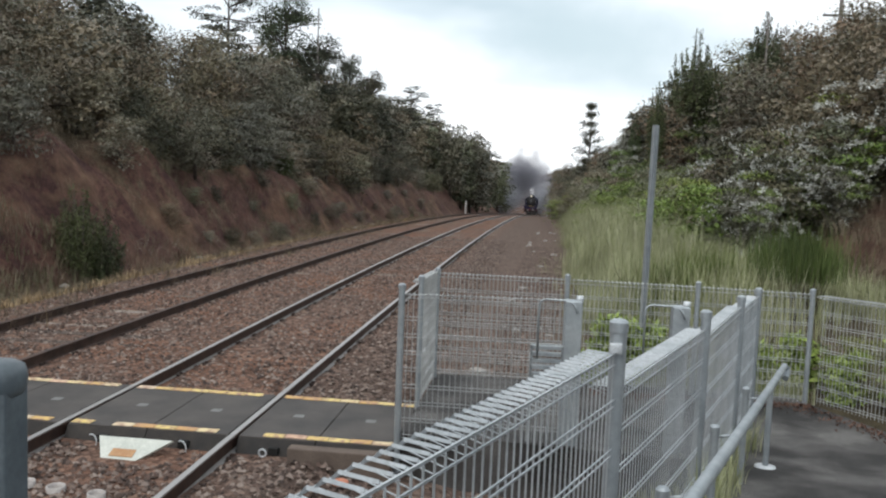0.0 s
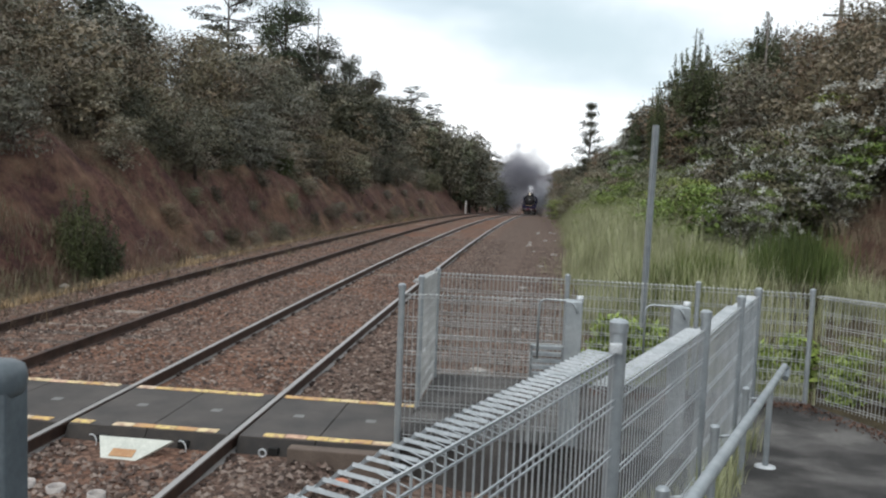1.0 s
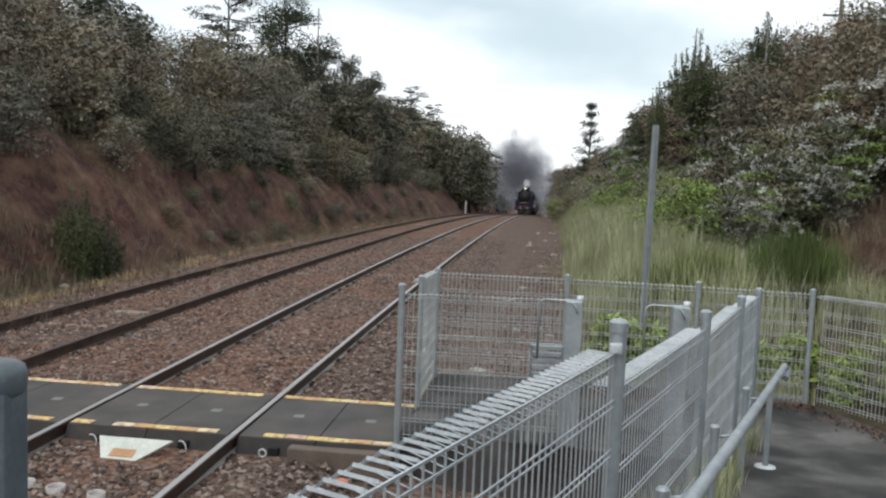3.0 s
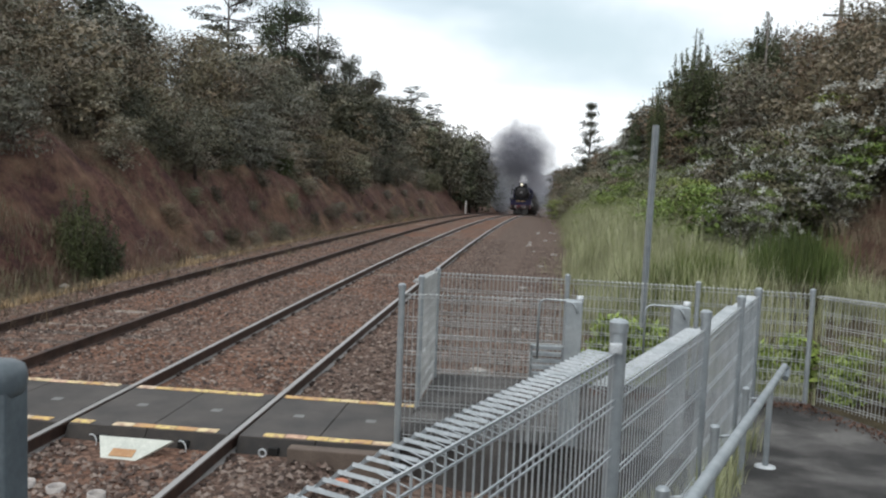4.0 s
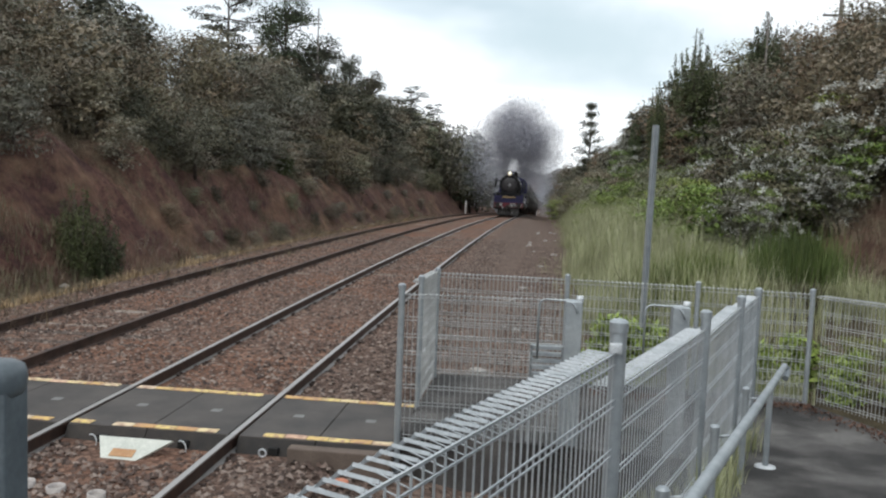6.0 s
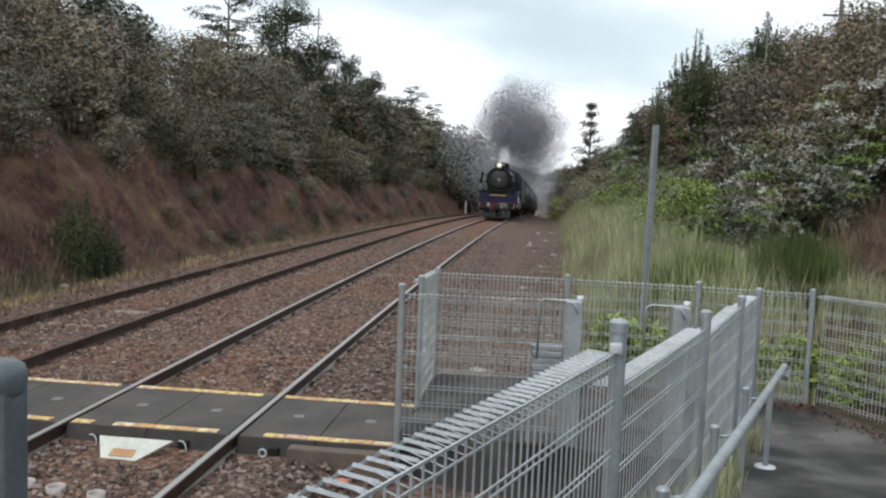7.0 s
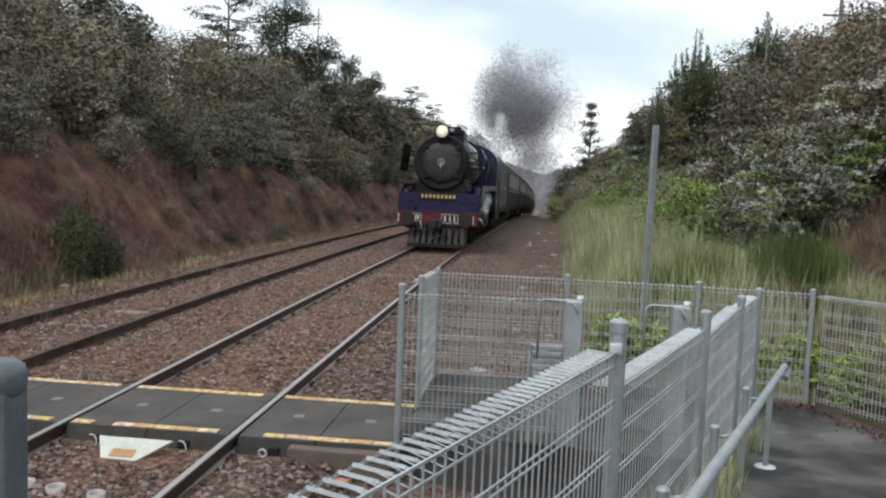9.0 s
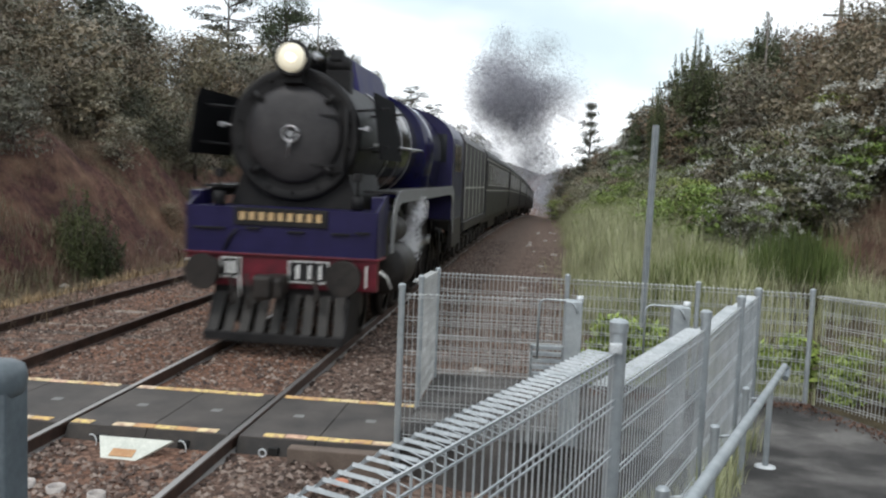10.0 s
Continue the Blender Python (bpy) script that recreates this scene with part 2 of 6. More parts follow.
def make_ground_material():
    m = Mat("earth_and_ballast", 0.95, spec=0.2)
    pos = m.place()
    att = m.node("ShaderNodeAttribute")
    att.attribute_name = "cover"
    sep = m.node("ShaderNodeSeparateColor")
    m.link(att.outputs["Color"], sep.inputs[0])
    n_big = m.noise(0.35, 6.0, 0.65, pos)
    n_mid = m.noise(2.2, 5.0, 0.7, pos)
    n_fine = m.noise(24.0, 4.0, 0.75, pos)
    vor = m.voronoi(17.0, pos)
    # red clay of the cutting, with washed streaks and pale dry patches
    streak = m.noise(0.9, 6.0, 0.7, pos, (1.0, 1.0, 0.35))
    clay = m.ramp(streak, [(0.28, (0.040, 0.024, 0.023)), (0.42, (0.085, 0.042, 0.037)), (0.54, (0.125, 0.066, 0.052)), (0.64, (0.14, 0.105, 0.070)), (0.78, (0.21, 0.165, 0.12))])
    crumb = m.noise(7.0, 6.0, 0.8, pos)
    clay = m.mix(1.0, clay, m.ramp(crumb, [(0.34, (0.45, 0.42, 0.42)), (0.5, (1.0, 1.0, 1.0)), (0.68, (1.5, 1.42, 1.32))]), "MULTIPLY")
    tan_patch = m.noise(0.55, 5.0, 0.6, pos, (1.0, 0.6, 1.0))
    clay = m.mix(m.ramp(tan_patch, [(0.50, (0, 0, 0)), (0.66, (0.75, 0.75, 0.75))]), clay, (0.215, 0.135, 0.085))
    clay = m.mix(1.0, clay, m.ramp(n_mid, [(0.3, (0.5, 0.47, 0.46)), (0.66, (1.1, 1.1, 1.1))]), "MULTIPLY")
    # broken stone
    stone = m.ramp(vor.outputs["Color"], [(0.0, (0.062, 0.048, 0.042)), (0.5, (0.132, 0.096, 0.080)), (1.0, (0.25, 0.20, 0.17))])
    rusty = m.mix(sep.outputs[2], (0, 0, 0), n_big)
    rust = m.ramp(rusty, [(0.2, (0.90, 0.84, 0.80)), (0.42, (1.02, 0.84, 0.75)), (0.62, (1.16, 0.80, 0.62))])
    stone = m.mix(1.0, stone, rust, "MULTIPLY")
    # soil and dead grass under the green verge
    soil = m.ramp(n_mid, [(0.3, (0.045, 0.034, 0.022)), (0.6, (0.09, 0.072, 0.042)), (0.8, (0.16, 0.125, 0.075))])
    c = m.mix(sep.outputs[0], soil, clay)
    c = m.mix(sep.outputs[1], c, stone)
    m.color(c)
    h = m.mix(sep.outputs[1], n_fine, vor.outputs["Distance"])
    m.bump(h, 0.05, 0.9)
    return m.m


def axis_steps(parts):
    out = []
    for a, b, step in parts:
        n = max(1, round((b - a) / step))
        out += [a + (b - a) * i / n for i in range(n)]
    out.append(parts[-1][1])
    return out


def build_ground():
    xs = axis_steps([(-900, -200, 120), (-200, -60, 20), (-60, -18, 2.5), (-18, -5, 0.45), (-5, 3, 0.8), (3, 18, 0.6), (18, 60, 3), (60, 200, 20), (200, 900, 120)])
    ys = axis_steps([(-120, -20, 12), (-20, 4, 2), (4, 60, 0.7), (60, 130, 2), (130, 300, 6), (300, 1000, 50), (1000, 3000, 400)])
    verts, cols = [], []
    for y in ys:
        for x in xs:
            z = ground_z(x, y)
            if abs(x) > 60 and y > 260:
                z += 0.02 * (abs(x) - 60) * smooth01(260, 600, y)
            verts.append((x, y, z))
            s = x - line_x(y)
            n = noise.fractal(Vector((x * 0.35, y * 0.35, 5.0)), 0.9, 2.0, 4)
            toe = lerp_table(BANK_TOE, y)
            top = lerp_table(BANK_TOP, y)
            clay = smooth01(toe + 1.0, toe - 0.3, s + 0.3 * n) * (1 - smooth01(toe - top * 0.9, toe - top * 1.7, s + 1.2 * n))
            etoe = lerp_table(EAST_TOE, y)
            clay = max(clay, smooth01(etoe - 0.5, etoe + 1.0, s + n) * (1 - smooth01(etoe + 4, etoe + 7, s)) * 0.75)
            edge = lerp_table([(0, 3.4), (12, 4.0), (28, 4.3), (65, 4.9), (400, 5)], y)
            stone = smooth01(TRACK_2 - 3.3, TRACK_2 - 2.4, s + 0.3 * n) * (1 - smooth01(edge - 0.5, edge + 0.5, s + 0.5 * n))
            cols.append((clay, stone, 1 - smooth01(0.5, 2.2, s), 1))
    nx = len(xs)
    faces = [(j * nx + i, j * nx + i + 1, (j + 1) * nx + i + 1, (j + 1) * nx + i) for j in range(len(ys) - 1) for i in range(nx - 1)]
    ob = mesh_of("ground", verts, faces, make_ground_material(), smooth=True)
    att = ob.data.color_attributes.new("cover", "FLOAT_COLOR", "POINT")
    att.data.foreach_set("color", [c for col in cols for c in col])
    tagged(ob, "red clay cutting and stone track bed with weedy verges", "ground", kind="structure")
    return ob


build_ground()

# ---- materials of the line ----
M_RAIL = Mat("rail_steel", 0.45, 0.35)
_g = M_RAIL.node("ShaderNodeNewGeometry")
_sep = M_RAIL.node("ShaderNodeSeparateXYZ")
M_RAIL.link(_g.outputs["Normal"], _sep.inputs[0])
_r = M_RAIL.noise(9.0, 5.0, 0.7)
_rust = M_RAIL.ramp(_r, [(0.3, (0.022, 0.013, 0.011)), (0.7, (0.065, 0.036, 0.026))])
_top = M_RAIL.ramp(_sep.outputs[2], [(0.93, (0, 0, 0)), (0.97, (1, 1, 1))])
M_RAIL.color(M_RAIL.mix(_top, _rust, (0.40, 0.385, 0.37)))
M_RAIL.link(_top, M_RAIL.b.inputs["Metallic"])
M_RAIL.bump(_r, 0.002)
M_RAIL = M_RAIL.m
M_RAIL_OLD = simple("rusty_rail", (0.035, 0.022, 0.018), (0.10, 0.062, 0.048), 5, 0.6, 0.3, 0.002)
M_PLATE = simple("rusty_plate", (0.03, 0.019, 0.015), (0.07, 0.043, 0.033), 8, 0.9)
M_SLEEPER = per_piece("weathered_sleeper", (0.085, 0.062, 0.05), (0.15, 0.115, 0.09), (0.30, 0.25, 0.21), 0.9, 14.0)
M_STONES = per_piece("ballast_stone", (0.045, 0.032, 0.027), (0.130, 0.086, 0.069), (0.33, 0.265, 0.225), 0.9, 30.0, island=True)
M_RUBBER = simple("crossing_rubber", (0.040, 0.036, 0.034), (0.098, 0.086, 0.078), 1.6, 0.75, 0, 0.003, 90)
M_RUBBER_SIDE = simple("dark_rubber_edge", (0.018, 0.016, 0.015), (0.05, 0.042, 0.036), 5, 0.8, 0, 0.004)
_y = Mat("worn_yellow_tactile", 0.75)
_rnd = _y.node("ShaderNodeObjectInfo").outputs["Random"]
_base = _y.ramp(_rnd, [(0.0, (0.50, 0.24, 0.13)), (0.18, (0.62, 0.42, 0.15)), (0.55, (0.70, 0.56, 0.22)), (0.8, (0.66, 0.55, 0.40)), (1.0, (0.60, 0.36, 0.24))])
_scuff = _y.noise(16.0, 5.0, 0.7, _y.place())
_base = _y.mix(_y.ramp(_scuff, [(0.45, (0, 0, 0)), (0.62, (1, 1, 1))]), _base, (0.34, 0.20, 0.15))
_y.color(_base)
_y.bump(_scuff, 0.003)
M_YELLOW = _y.m

RAIL_PROFILE = [(-0.062, -0.155), (0.062, -0.155), (0.062, -0.143), (0.012, -0.128), (0.009, -0.042), (0.034, -0.030), (0.034, -0.006), (0.027, 0.0), (-0.027, 0.0), (-0.034, -0.006), (-0.034, -0.030), (-0.009, -0.042), (-0.012, -0.128), (-0.062, -0.143)]


def rail_mesh(off, y0, y1, mat, parent):
    ys = axis_steps([(y0, 30, 0.8), (30, 100, 2.0), (100, y1, 5.0)])
    verts, faces = [], []
    n = len(RAIL_PROFILE)
    for y in ys:
        for px, pz in RAIL_PROFILE:
            verts.append(on_track(y, off + px, pz))
    for j in range(len(ys) - 1):
        for i in range(n):
            faces.append((j * n + i, j * n + (i + 1) % n, (j + 1) * n + (i + 1) % n, (j + 1) * n + i))
    faces += [tuple(range(n))[::-1], tuple(range((len(ys) - 1) * n, len(ys) * n))]
    return mesh_of("rail", verts, faces, mat, parent)


def build_track(off, mat, label):
    tr = thing("railway_track", label, "railway track", group="pair of tracks", kind="structure")
    for side in (-RAIL, RAIL):
        rail_mesh(off + side, -12.0, 300.0, mat, tr)
    rng = random.Random(int(off * 10) + 7)
    variants = []
    for k in range(6):
        bm = bmesh.new()
        L = 1.32 + rng.uniform(-0.05, 0.06)
        w = 0.115 + rng.uniform(-0.01, 0.012)
        box(bm, -L, L, -w, w, -0.30, -0.152 + rng.uniform(-0.02, 0.008), 0.012)
        for v in bm.verts:
            v.co += Vector((0, rng.uniform(-0.008, 0.008), rng.uniform(-0.008, 0.004)))
        me = bpy.data.meshes.new("sleeper")
        bm.to_mesh(me)
        bm.free()
        me.materials.append(M_SLEEPER)
        variants.append(me)
    plate = bpy.data.meshes.new("rail_plate")
    bm = bmesh.new()
    for sx in (-RAIL, RAIL):
        box(bm, sx - 0.15, sx + 0.15, -0.085, 0.085, -0.15, -0.138)
        for dx in (-0.085, 0.085):
            for dy in (-0.045, 0.045):
                box(bm, sx + dx - 0.018, sx + dx + 0.018, dy - 0.018, dy + 0.018, -0.14, -0.112)
    bm.to_mesh(plate)
    bm.free()
    plate.materials.append(M_PLATE)
    y = -3.0
    i = 0
    while y < 175:
        if not 7.3 < y < 9.2:
            s = new("sleeper", variants[rng.randrange(6)])
            s.parent = tr
            q = on_track(y, off)
            s.matrix_basis = Matrix.Translation((q.x + rng.uniform(-0.03, 0.03), q.y, q.z)) @ pose(0, 0, 0, 0, 0, rng.uniform(-1, 1) - math.degrees(math.atan(line_slope(y))))
            if y < 32:
                k = new("rail_plate", plate)
                k.parent = s
        y += 0.685 + rng.uniform(-0.02, 0.02)
    return tr


build_track(0.0, M_RAIL, "polished steel rails on weathered timber sleepers in ballast")
build_track(TRACK_2, M_RAIL_OLD, "dull rusty rails on weathered timber sleepers in ballast")


def scatter_stones(name, count, area, size, seed, mat, label, skip):
    """Loose broken stone over an area, one joined mesh."""
    rng = random.Random(seed)
    verts, faces = [], []
    done = 0
    while done < count:
        x, y = area(rng)
        if skip(x, y):
            continue
        r = size * rng.uniform(0.6, 1.45)
        z = ground_z(x, y) + r * rng.uniform(-0.1, 0.35)
        a = rng.uniform(0, 6.28)
        b0 = len(verts)
        ca, sa = math.cos(a), math.sin(a)
        for dx, dy, dz in ((1, 0, 0), (-1, 0, 0), (0, 1, 0), (0, -1, 0), (0, 0, 1)):
            k = r * rng.uniform(0.55, 1.1)
            ox, oy = dx * k + rng.uniform(-.3, .3) * r, dy * k + rng.uniform(-.3, .3) * r
            verts.append((x + ca * ox - sa * oy, y + sa * ox + ca * oy, z + dz * k * 0.75 + (0 if dz else rng.uniform(-.35, .3) * r)))
        for f in ((0, 2, 4), (2, 1, 4), (1, 3, 4), (3, 0, 4)):
            faces.append(tuple(b0 + q for q in f))
        done += 1
    ob = mesh_of(name, verts, faces, mat)
    tagged(ob, label, "ballast", kind="stuff")
    return ob


def near_bed(rng):
    y = 3.5 + 34 * rng.random() ** 1.9
    return rng.uniform(-7.4 if y > 14 else -6.5, 3.4 if y < 10 else 4.3), y


def bed_skip(x, y):
    if 7.35 < y < 9.1 and -5.6 < x < 2.6:
        return True
    if y < 8 and x > 3.2:
        return True
    if 6.9 < y < 7.4 and abs(x) < 0.42:
        return True
    for c in (0.0, TRACK_2):
        if abs(abs(x - c) - RAIL) < 0.07:
            return True
    return False


scatter_stones("ballast", 66000, near_bed, 0.030, 3, M_STONES, "grey and rust-brown broken stone between the rails", bed_skip)


# ---- the pedestrian crossing of rubber panels ----
# near-black colour that stands in for the shade inside the lifting holes
M_HOLE_SHADE = simple("hole_shade_black", (0.006, 0.006, 0.006), (0.012, 0.011, 0.010), 6, 0.9)
M_CAP = simple("grey_plug", (0.16, 0.16, 0.155), (0.22, 0.22, 0.21), 9, 0.7)


def build_crossing():
    cr = thing("pedestrian_crossing", "black rubber panel crossing with worn yellow edge tiles", "crossing", kind="structure")
    y0, y1 = 7.52, 8.98
    gaps = []
    for c in (0.0, TRACK_2):
        gaps += [c - RAIL, c + RAIL]
    gaps.sort()
    spans = []
    left = -6.4
    for g in gaps:
        spans.append((left, g - 0.05))
        left = g + 0.05
    spans.append((left, 2.35))
    for a, b in spans:
        n = max(1, round((b - a) / 0.75))
        for k in range(n):
            xa, xb = a + (b - a) * k / n + 0.004, a + (b - a) * (k + 1) / n - 0.004
            zt = line_z(8.2) - 0.012
            bm = bmesh.new()
            box(bm, xa, xb, y0, y1, zt - 0.14, zt, 0.008)
            part("panel", bm, M_RUBBER, cr)
            # a sloped apron, darker than the panels, along the front edge with a lifting hole
            bm = bmesh.new()
            extrude_x(bm, [(y0 - 0.10, zt - 0.15), (y0 - 0.003, zt - 0.15), (y0 - 0.003, zt - 0.015)], xa, xb)
            ramp = part("edge_ramp", bm, M_RUBBER_SIDE, cr)
            bm = bmesh.new()
            xm = (xa + xb) / 2
            # no real opening: a raised block with the hole's shade as its colour
            box(bm, xm - 0.045, xm + 0.045, y0 - 0.115, y0 - 0.055, zt - 0.125, zt - 0.06, 0.004)
            part("lifting_hole", bm, M_HOLE_SHADE, ramp)
            if b > -1.0:
                bm = bmesh.new()
                box(bm, xm - 0.05, xm + 0.05, (y0 + y1) / 2 - 0.05, (y0 + y1) / 2 + 0.05, zt - 0.004, zt + 0.003)
                part("lifting_cap", bm, M_CAP, cr)
    # yellow tiles along both edges
    rng = random.Random(5)
    tile = bpy.data.meshes.new("tactile_tile")
    bm = bmesh.new()
    box(bm, -0.098, 0.098, -0.05, 0.05, 0.0, 0.008, 0.003)
    for i in range(4):
        for j in range(2):
            tube(bm, (-0.07 + i * 0.047, -0.024 + j * 0.048, 0.007), (-0.07 + i * 0.047, -0.024 + j * 0.048, 0.011), 0.012, 0.008, 8)
    bm.to_mesh(tile)
    bm.free()
    tile.materials.append(M_YELLOW)
    for yy, gapset in ((y0 + 0.065, ((-0.62, -0.42), (0.58, 0.98))), (y1 - 0.065, ())):
        for a, b in spans:
            x = a + 0.12
            while x < b - 0.1:
                if not any(g0 < x < g1 for g0, g1 in gapset) and rng.random() > 0.04:
                    t = new("tactile_tile", tile)
                    t.parent = cr
                    t.matrix_basis = pose(x, yy + rng.uniform(-0.006, 0.006), line_z(8.2) - 0.012, 0, 0, rng.uniform(-1.5, 1.5))
                x += 0.205
    return cr


build_crossing()

# ---- platform, ramp and path ----
M_GALV = Mat("galvanised_steel", 0.5, 0.55)
_n = M_GALV.noise(30.0, 4.0, 0.7)
_n2 = M_GALV.noise(4.0, 5.0, 0.6)
M_GALV.color(M_GALV.mix(1.0, M_GALV.ramp(_n2, [(0.3, (0.30, 0.335, 0.355)), (0.7, (0.46, 0.495, 0.51))]), M_GALV.ramp(_n, [(0.3, (0.8, 0.8, 0.8)), (0.7, (1, 1, 1))]), "MULTIPLY"))
M_GALV.rough(_n, 0.4, 0.65)
M_GALV = M_GALV.m
M_WIRE = simple("galvanised_wire", (0.42, 0.46, 0.48), (0.62, 0.655, 0.675), 3.0, 0.5, 0.4)
M_WIRE_OLD = simple("dull_galvanised_wire", (0.36, 0.375, 0.37), (0.54, 0.555, 0.55), 3.0, 0.55, 0.2)
M_ZINC_LIGHT = simple("bright_zinc_cap", (0.55, 0.58, 0.60), (0.72, 0.74, 0.75), 9.0, 0.45, 0.3)


def make_asphalt():
    m = Mat("patched_asphalt", 0.85, spec=0.35)
    pos = m.place()
    big = m.noise(1.1, 5.0, 0.6, pos)
    fine = m.voronoi(110.0, pos)
    c = m.ramp(big, [(0.42, (0.022, 0.020, 0.019)), (0.47, (0.040, 0.037, 0.035)), (0.54, (0.072, 0.068, 0.065)), (0.66, (0.135, 0.130, 0.124))])
    c = m.mix(1.0, c, m.ramp(fine.outputs["Color"], [(0.1, (0.7, 0.7, 0.7)), (0.9, (1.15, 1.12, 1.1))]), "MULTIPLY")
    m.color(c)
    m.rough(big, 0.55, 0.95)
    m.bump(fine.outputs["Distance"], 0.006, 0.6)
    return m.m


M_ASPHALT = make_asphalt()
RAMP = [(-30, 0.95), (0.2, 0.95), (8.5, 0.03), (30, 0.02)]


def ramp_z(y):
    return lerp_table(RAMP, y)


FENCE_DIR = 0.338


def fence_x(y):
    return 3.89 + FENCE_DIR * (y - 3.32)


def right_fence(y):
    return 6.63 + 0.5 * (10.0 - y)


def build_path():
    ys = axis_steps([(-14, 0, 2.0), (0, 10.35, 0.35)])
    verts, faces = [], []
    for y in ys:
        x0 = fence_x(y) - 0.12 if y > 1.5 else 1.85
        if y > 7.5:
            x0 = 2.37
        x1 = right_fence(y) + 0.1
        for k in range(9):
            x = x0 + (x1 - x0) * k / 8
            verts.append((x, y, ramp_z(y) + 0.006 * math.sin(x * 3.1 + y * 2.3)))
    for j in range(len(ys) - 1):
        for i in range(8):
            faces.append((j * 9 + i, j * 9 + i + 1, (j + 1) * 9 + i + 1, (j + 1) * 9 + i))
    n = len(verts)
    verts += [(x, y, z - 1.3) for x, y, z in verts]
    m = len(ys)
    for j in range(m - 1):
        for i in (0, 8):
            a, b = j * 9 + i, (j + 1) * 9 + i
            faces.append((a, b, b + n, a + n) if i == 0 else (b, a, a + n, b + n))
    faces.append(tuple(range((m - 1) * 9, m * 9))[::-1] + tuple(range(n + (m - 1) * 9, n + m * 9)))
    ob = mesh_of("pavement", verts, faces, M_ASPHALT)
    tagged(ob, "worn dark asphalt ramp and path with damp patches", "pavement", kind="structure")


build_path()


# ---- fences of welded wire with a rolled top ----
def post(parent, x, y, z0, z1, r=0.03, mat=None):
    bm = bmesh.new()
    h = z1 - z0
    lathe(bm, [(0, r), (h - 0.052, r), (h - 0.051, r + 0.005), (h - 0.014, r + 0.005), (h - 0.004, r * 0.8), (h, r * 0.3)], 20, "Z", smooth=False)
    ob = part("post", bm, mat or M_GALV, parent)
    ob.location = (x, y, z0)
    return ob


def wire(verts, faces, a, b, r):
    """A thin three-sided wire."""
    a, b = Vector(a), Vector(b)
    d = (b - a).normalized()
    s = d.orthogonal().normalized()
    t = d.cross(s)
    n = len(verts)
    for q in (a, b):
        for k in range(3):
            an = 2.0944 * k
            verts.append(q + (s * math.cos(an) + t * math.sin(an)) * r)
    faces += [(n, n + 1, n + 4, n + 3), (n + 1, n + 2, n + 5, n + 4), (n + 2, n, n + 3, n + 5)]


def wire_panel(parent, a, b, za, zb, zbot_a, zbot_b, pitch=0.05, r=0.0034, roll=0.11, side=-1, rows=5, mat=None, doubles=True, bold=1.0):
    """A panel between two posts. The top rolls over to one side."""
    a, b = Vector((a[0], a[1], 0)), Vector((b[0], b[1], 0))
    run = b - a
    L = run.length
    e = run / L
    out = Vector((-e.y, e.x, 0)) * (-side)
    verts, faces = [], []
    n = int(L / pitch)
    up = Vector((0, 0, 1))
    for i in range(n + 1):
        q = (i + 0.5) / (n + 1)
        base = a + run * q
        zt = za + (zb - za) * q
        zb_ = zbot_a + (zbot_b - zbot_a) * q
        p0 = base + up * zb_
        p1 = base + up * (zt - 0.012)
        p1b = base + out * 0.012 + up * zt
        p2 = base + out * (roll - 0.015) + up * (zt + 0.004)
        p3 = base + out * roll + up * (zt - 0.014)
        p4 = base + up * (zt - roll * 0.36)
        for u, v, k in ((p0, p1, 1.0), (p1, p1b, bold), (p1b, p2, bold * 1.25), (p2, p3, bold), (p3, p4, 0.6)):
            wire(verts, faces, u, v, r * k)

    def along(off, dz_top=None, frac=None, rr=r):
        def at(q):
            zt = za + (zb - za) * q
            zb_ = zbot_a + (zbot_b - zbot_a) * q
            z = zt + dz_top if dz_top is not None else zb_ + (zt - zb_) * frac
            return a + run * q + out * off + up * z
        wire(verts, faces, at(0.0), at(1.0), rr)

    along(-0.004, 0.002, rr=r * 1.5)
    along(roll, -0.012)
    for k in range(rows):
        f = 0.03 + (0.83 - 0.03) * k / (rows - 1)
        along(-0.005, frac=f, rr=r * 1.2)
        if doubles:
            along(-0.005, frac=f + 0.022, rr=r * 1.2)
    along(-0.004, -roll * 0.36, rr=r * 1.2)
    ob = mesh_of("wire_panel", verts, faces, mat or M_WIRE, parent)
    return ob


def build_ramp_fence():
    f = thing("ramp_fence", "galvanised rolled-top wire mesh fence stepping down the ramp", "fence", group="wire fences")
    ps = [(1.0, 2.22, 1.93, 0), (3.32, 1.975, 1.845, 1.69), (5.5, 1.71, 1.585, 1.52), (7.38, 1.575, 1.475, 1.44), (8.85, 1.475, 1.385, 0)]
    for y, zt, _, _ in ps[1:]:
        post(f, fence_x(y), y, ramp_z(y) - 0.05, zt, 0.032 if y > 3 else 0.034)
    tops = [(1.93, 1.845), (1.69, 1.585), (1.52, 1.475), (1.44, 1.385)]
    for (y0, *_), (y1, *_), (ta, tb) in zip(ps, ps[1:], tops):
        wire_panel(f, (fence_x(y0) + 0.012, y0 + 0.036), (fence_x(y1) - 0.012, y1 - 0.036), ta, tb, ramp_z(y0) + 0.03, ramp_z(y1) + 0.03, pitch=0.056, r=0.0036, rows=6, roll=0.12, bold=1.15)
    # clamp bolts that hold the mesh to the tall post
    bm = bmesh.new()
    x, y = fence_x(3.32), 3.32
    box(bm, x - 0.035, x + 0.012, y - 0.052, y - 0.028, 1.845, 1.885, 0.004)
    tube(bm, (x - 0.012, y - 0.055, 1.865), (x - 0.012, y - 0.07, 1.865), 0.012)
    part("clamp", bm, M_ZINC_LIGHT, f)
    return f


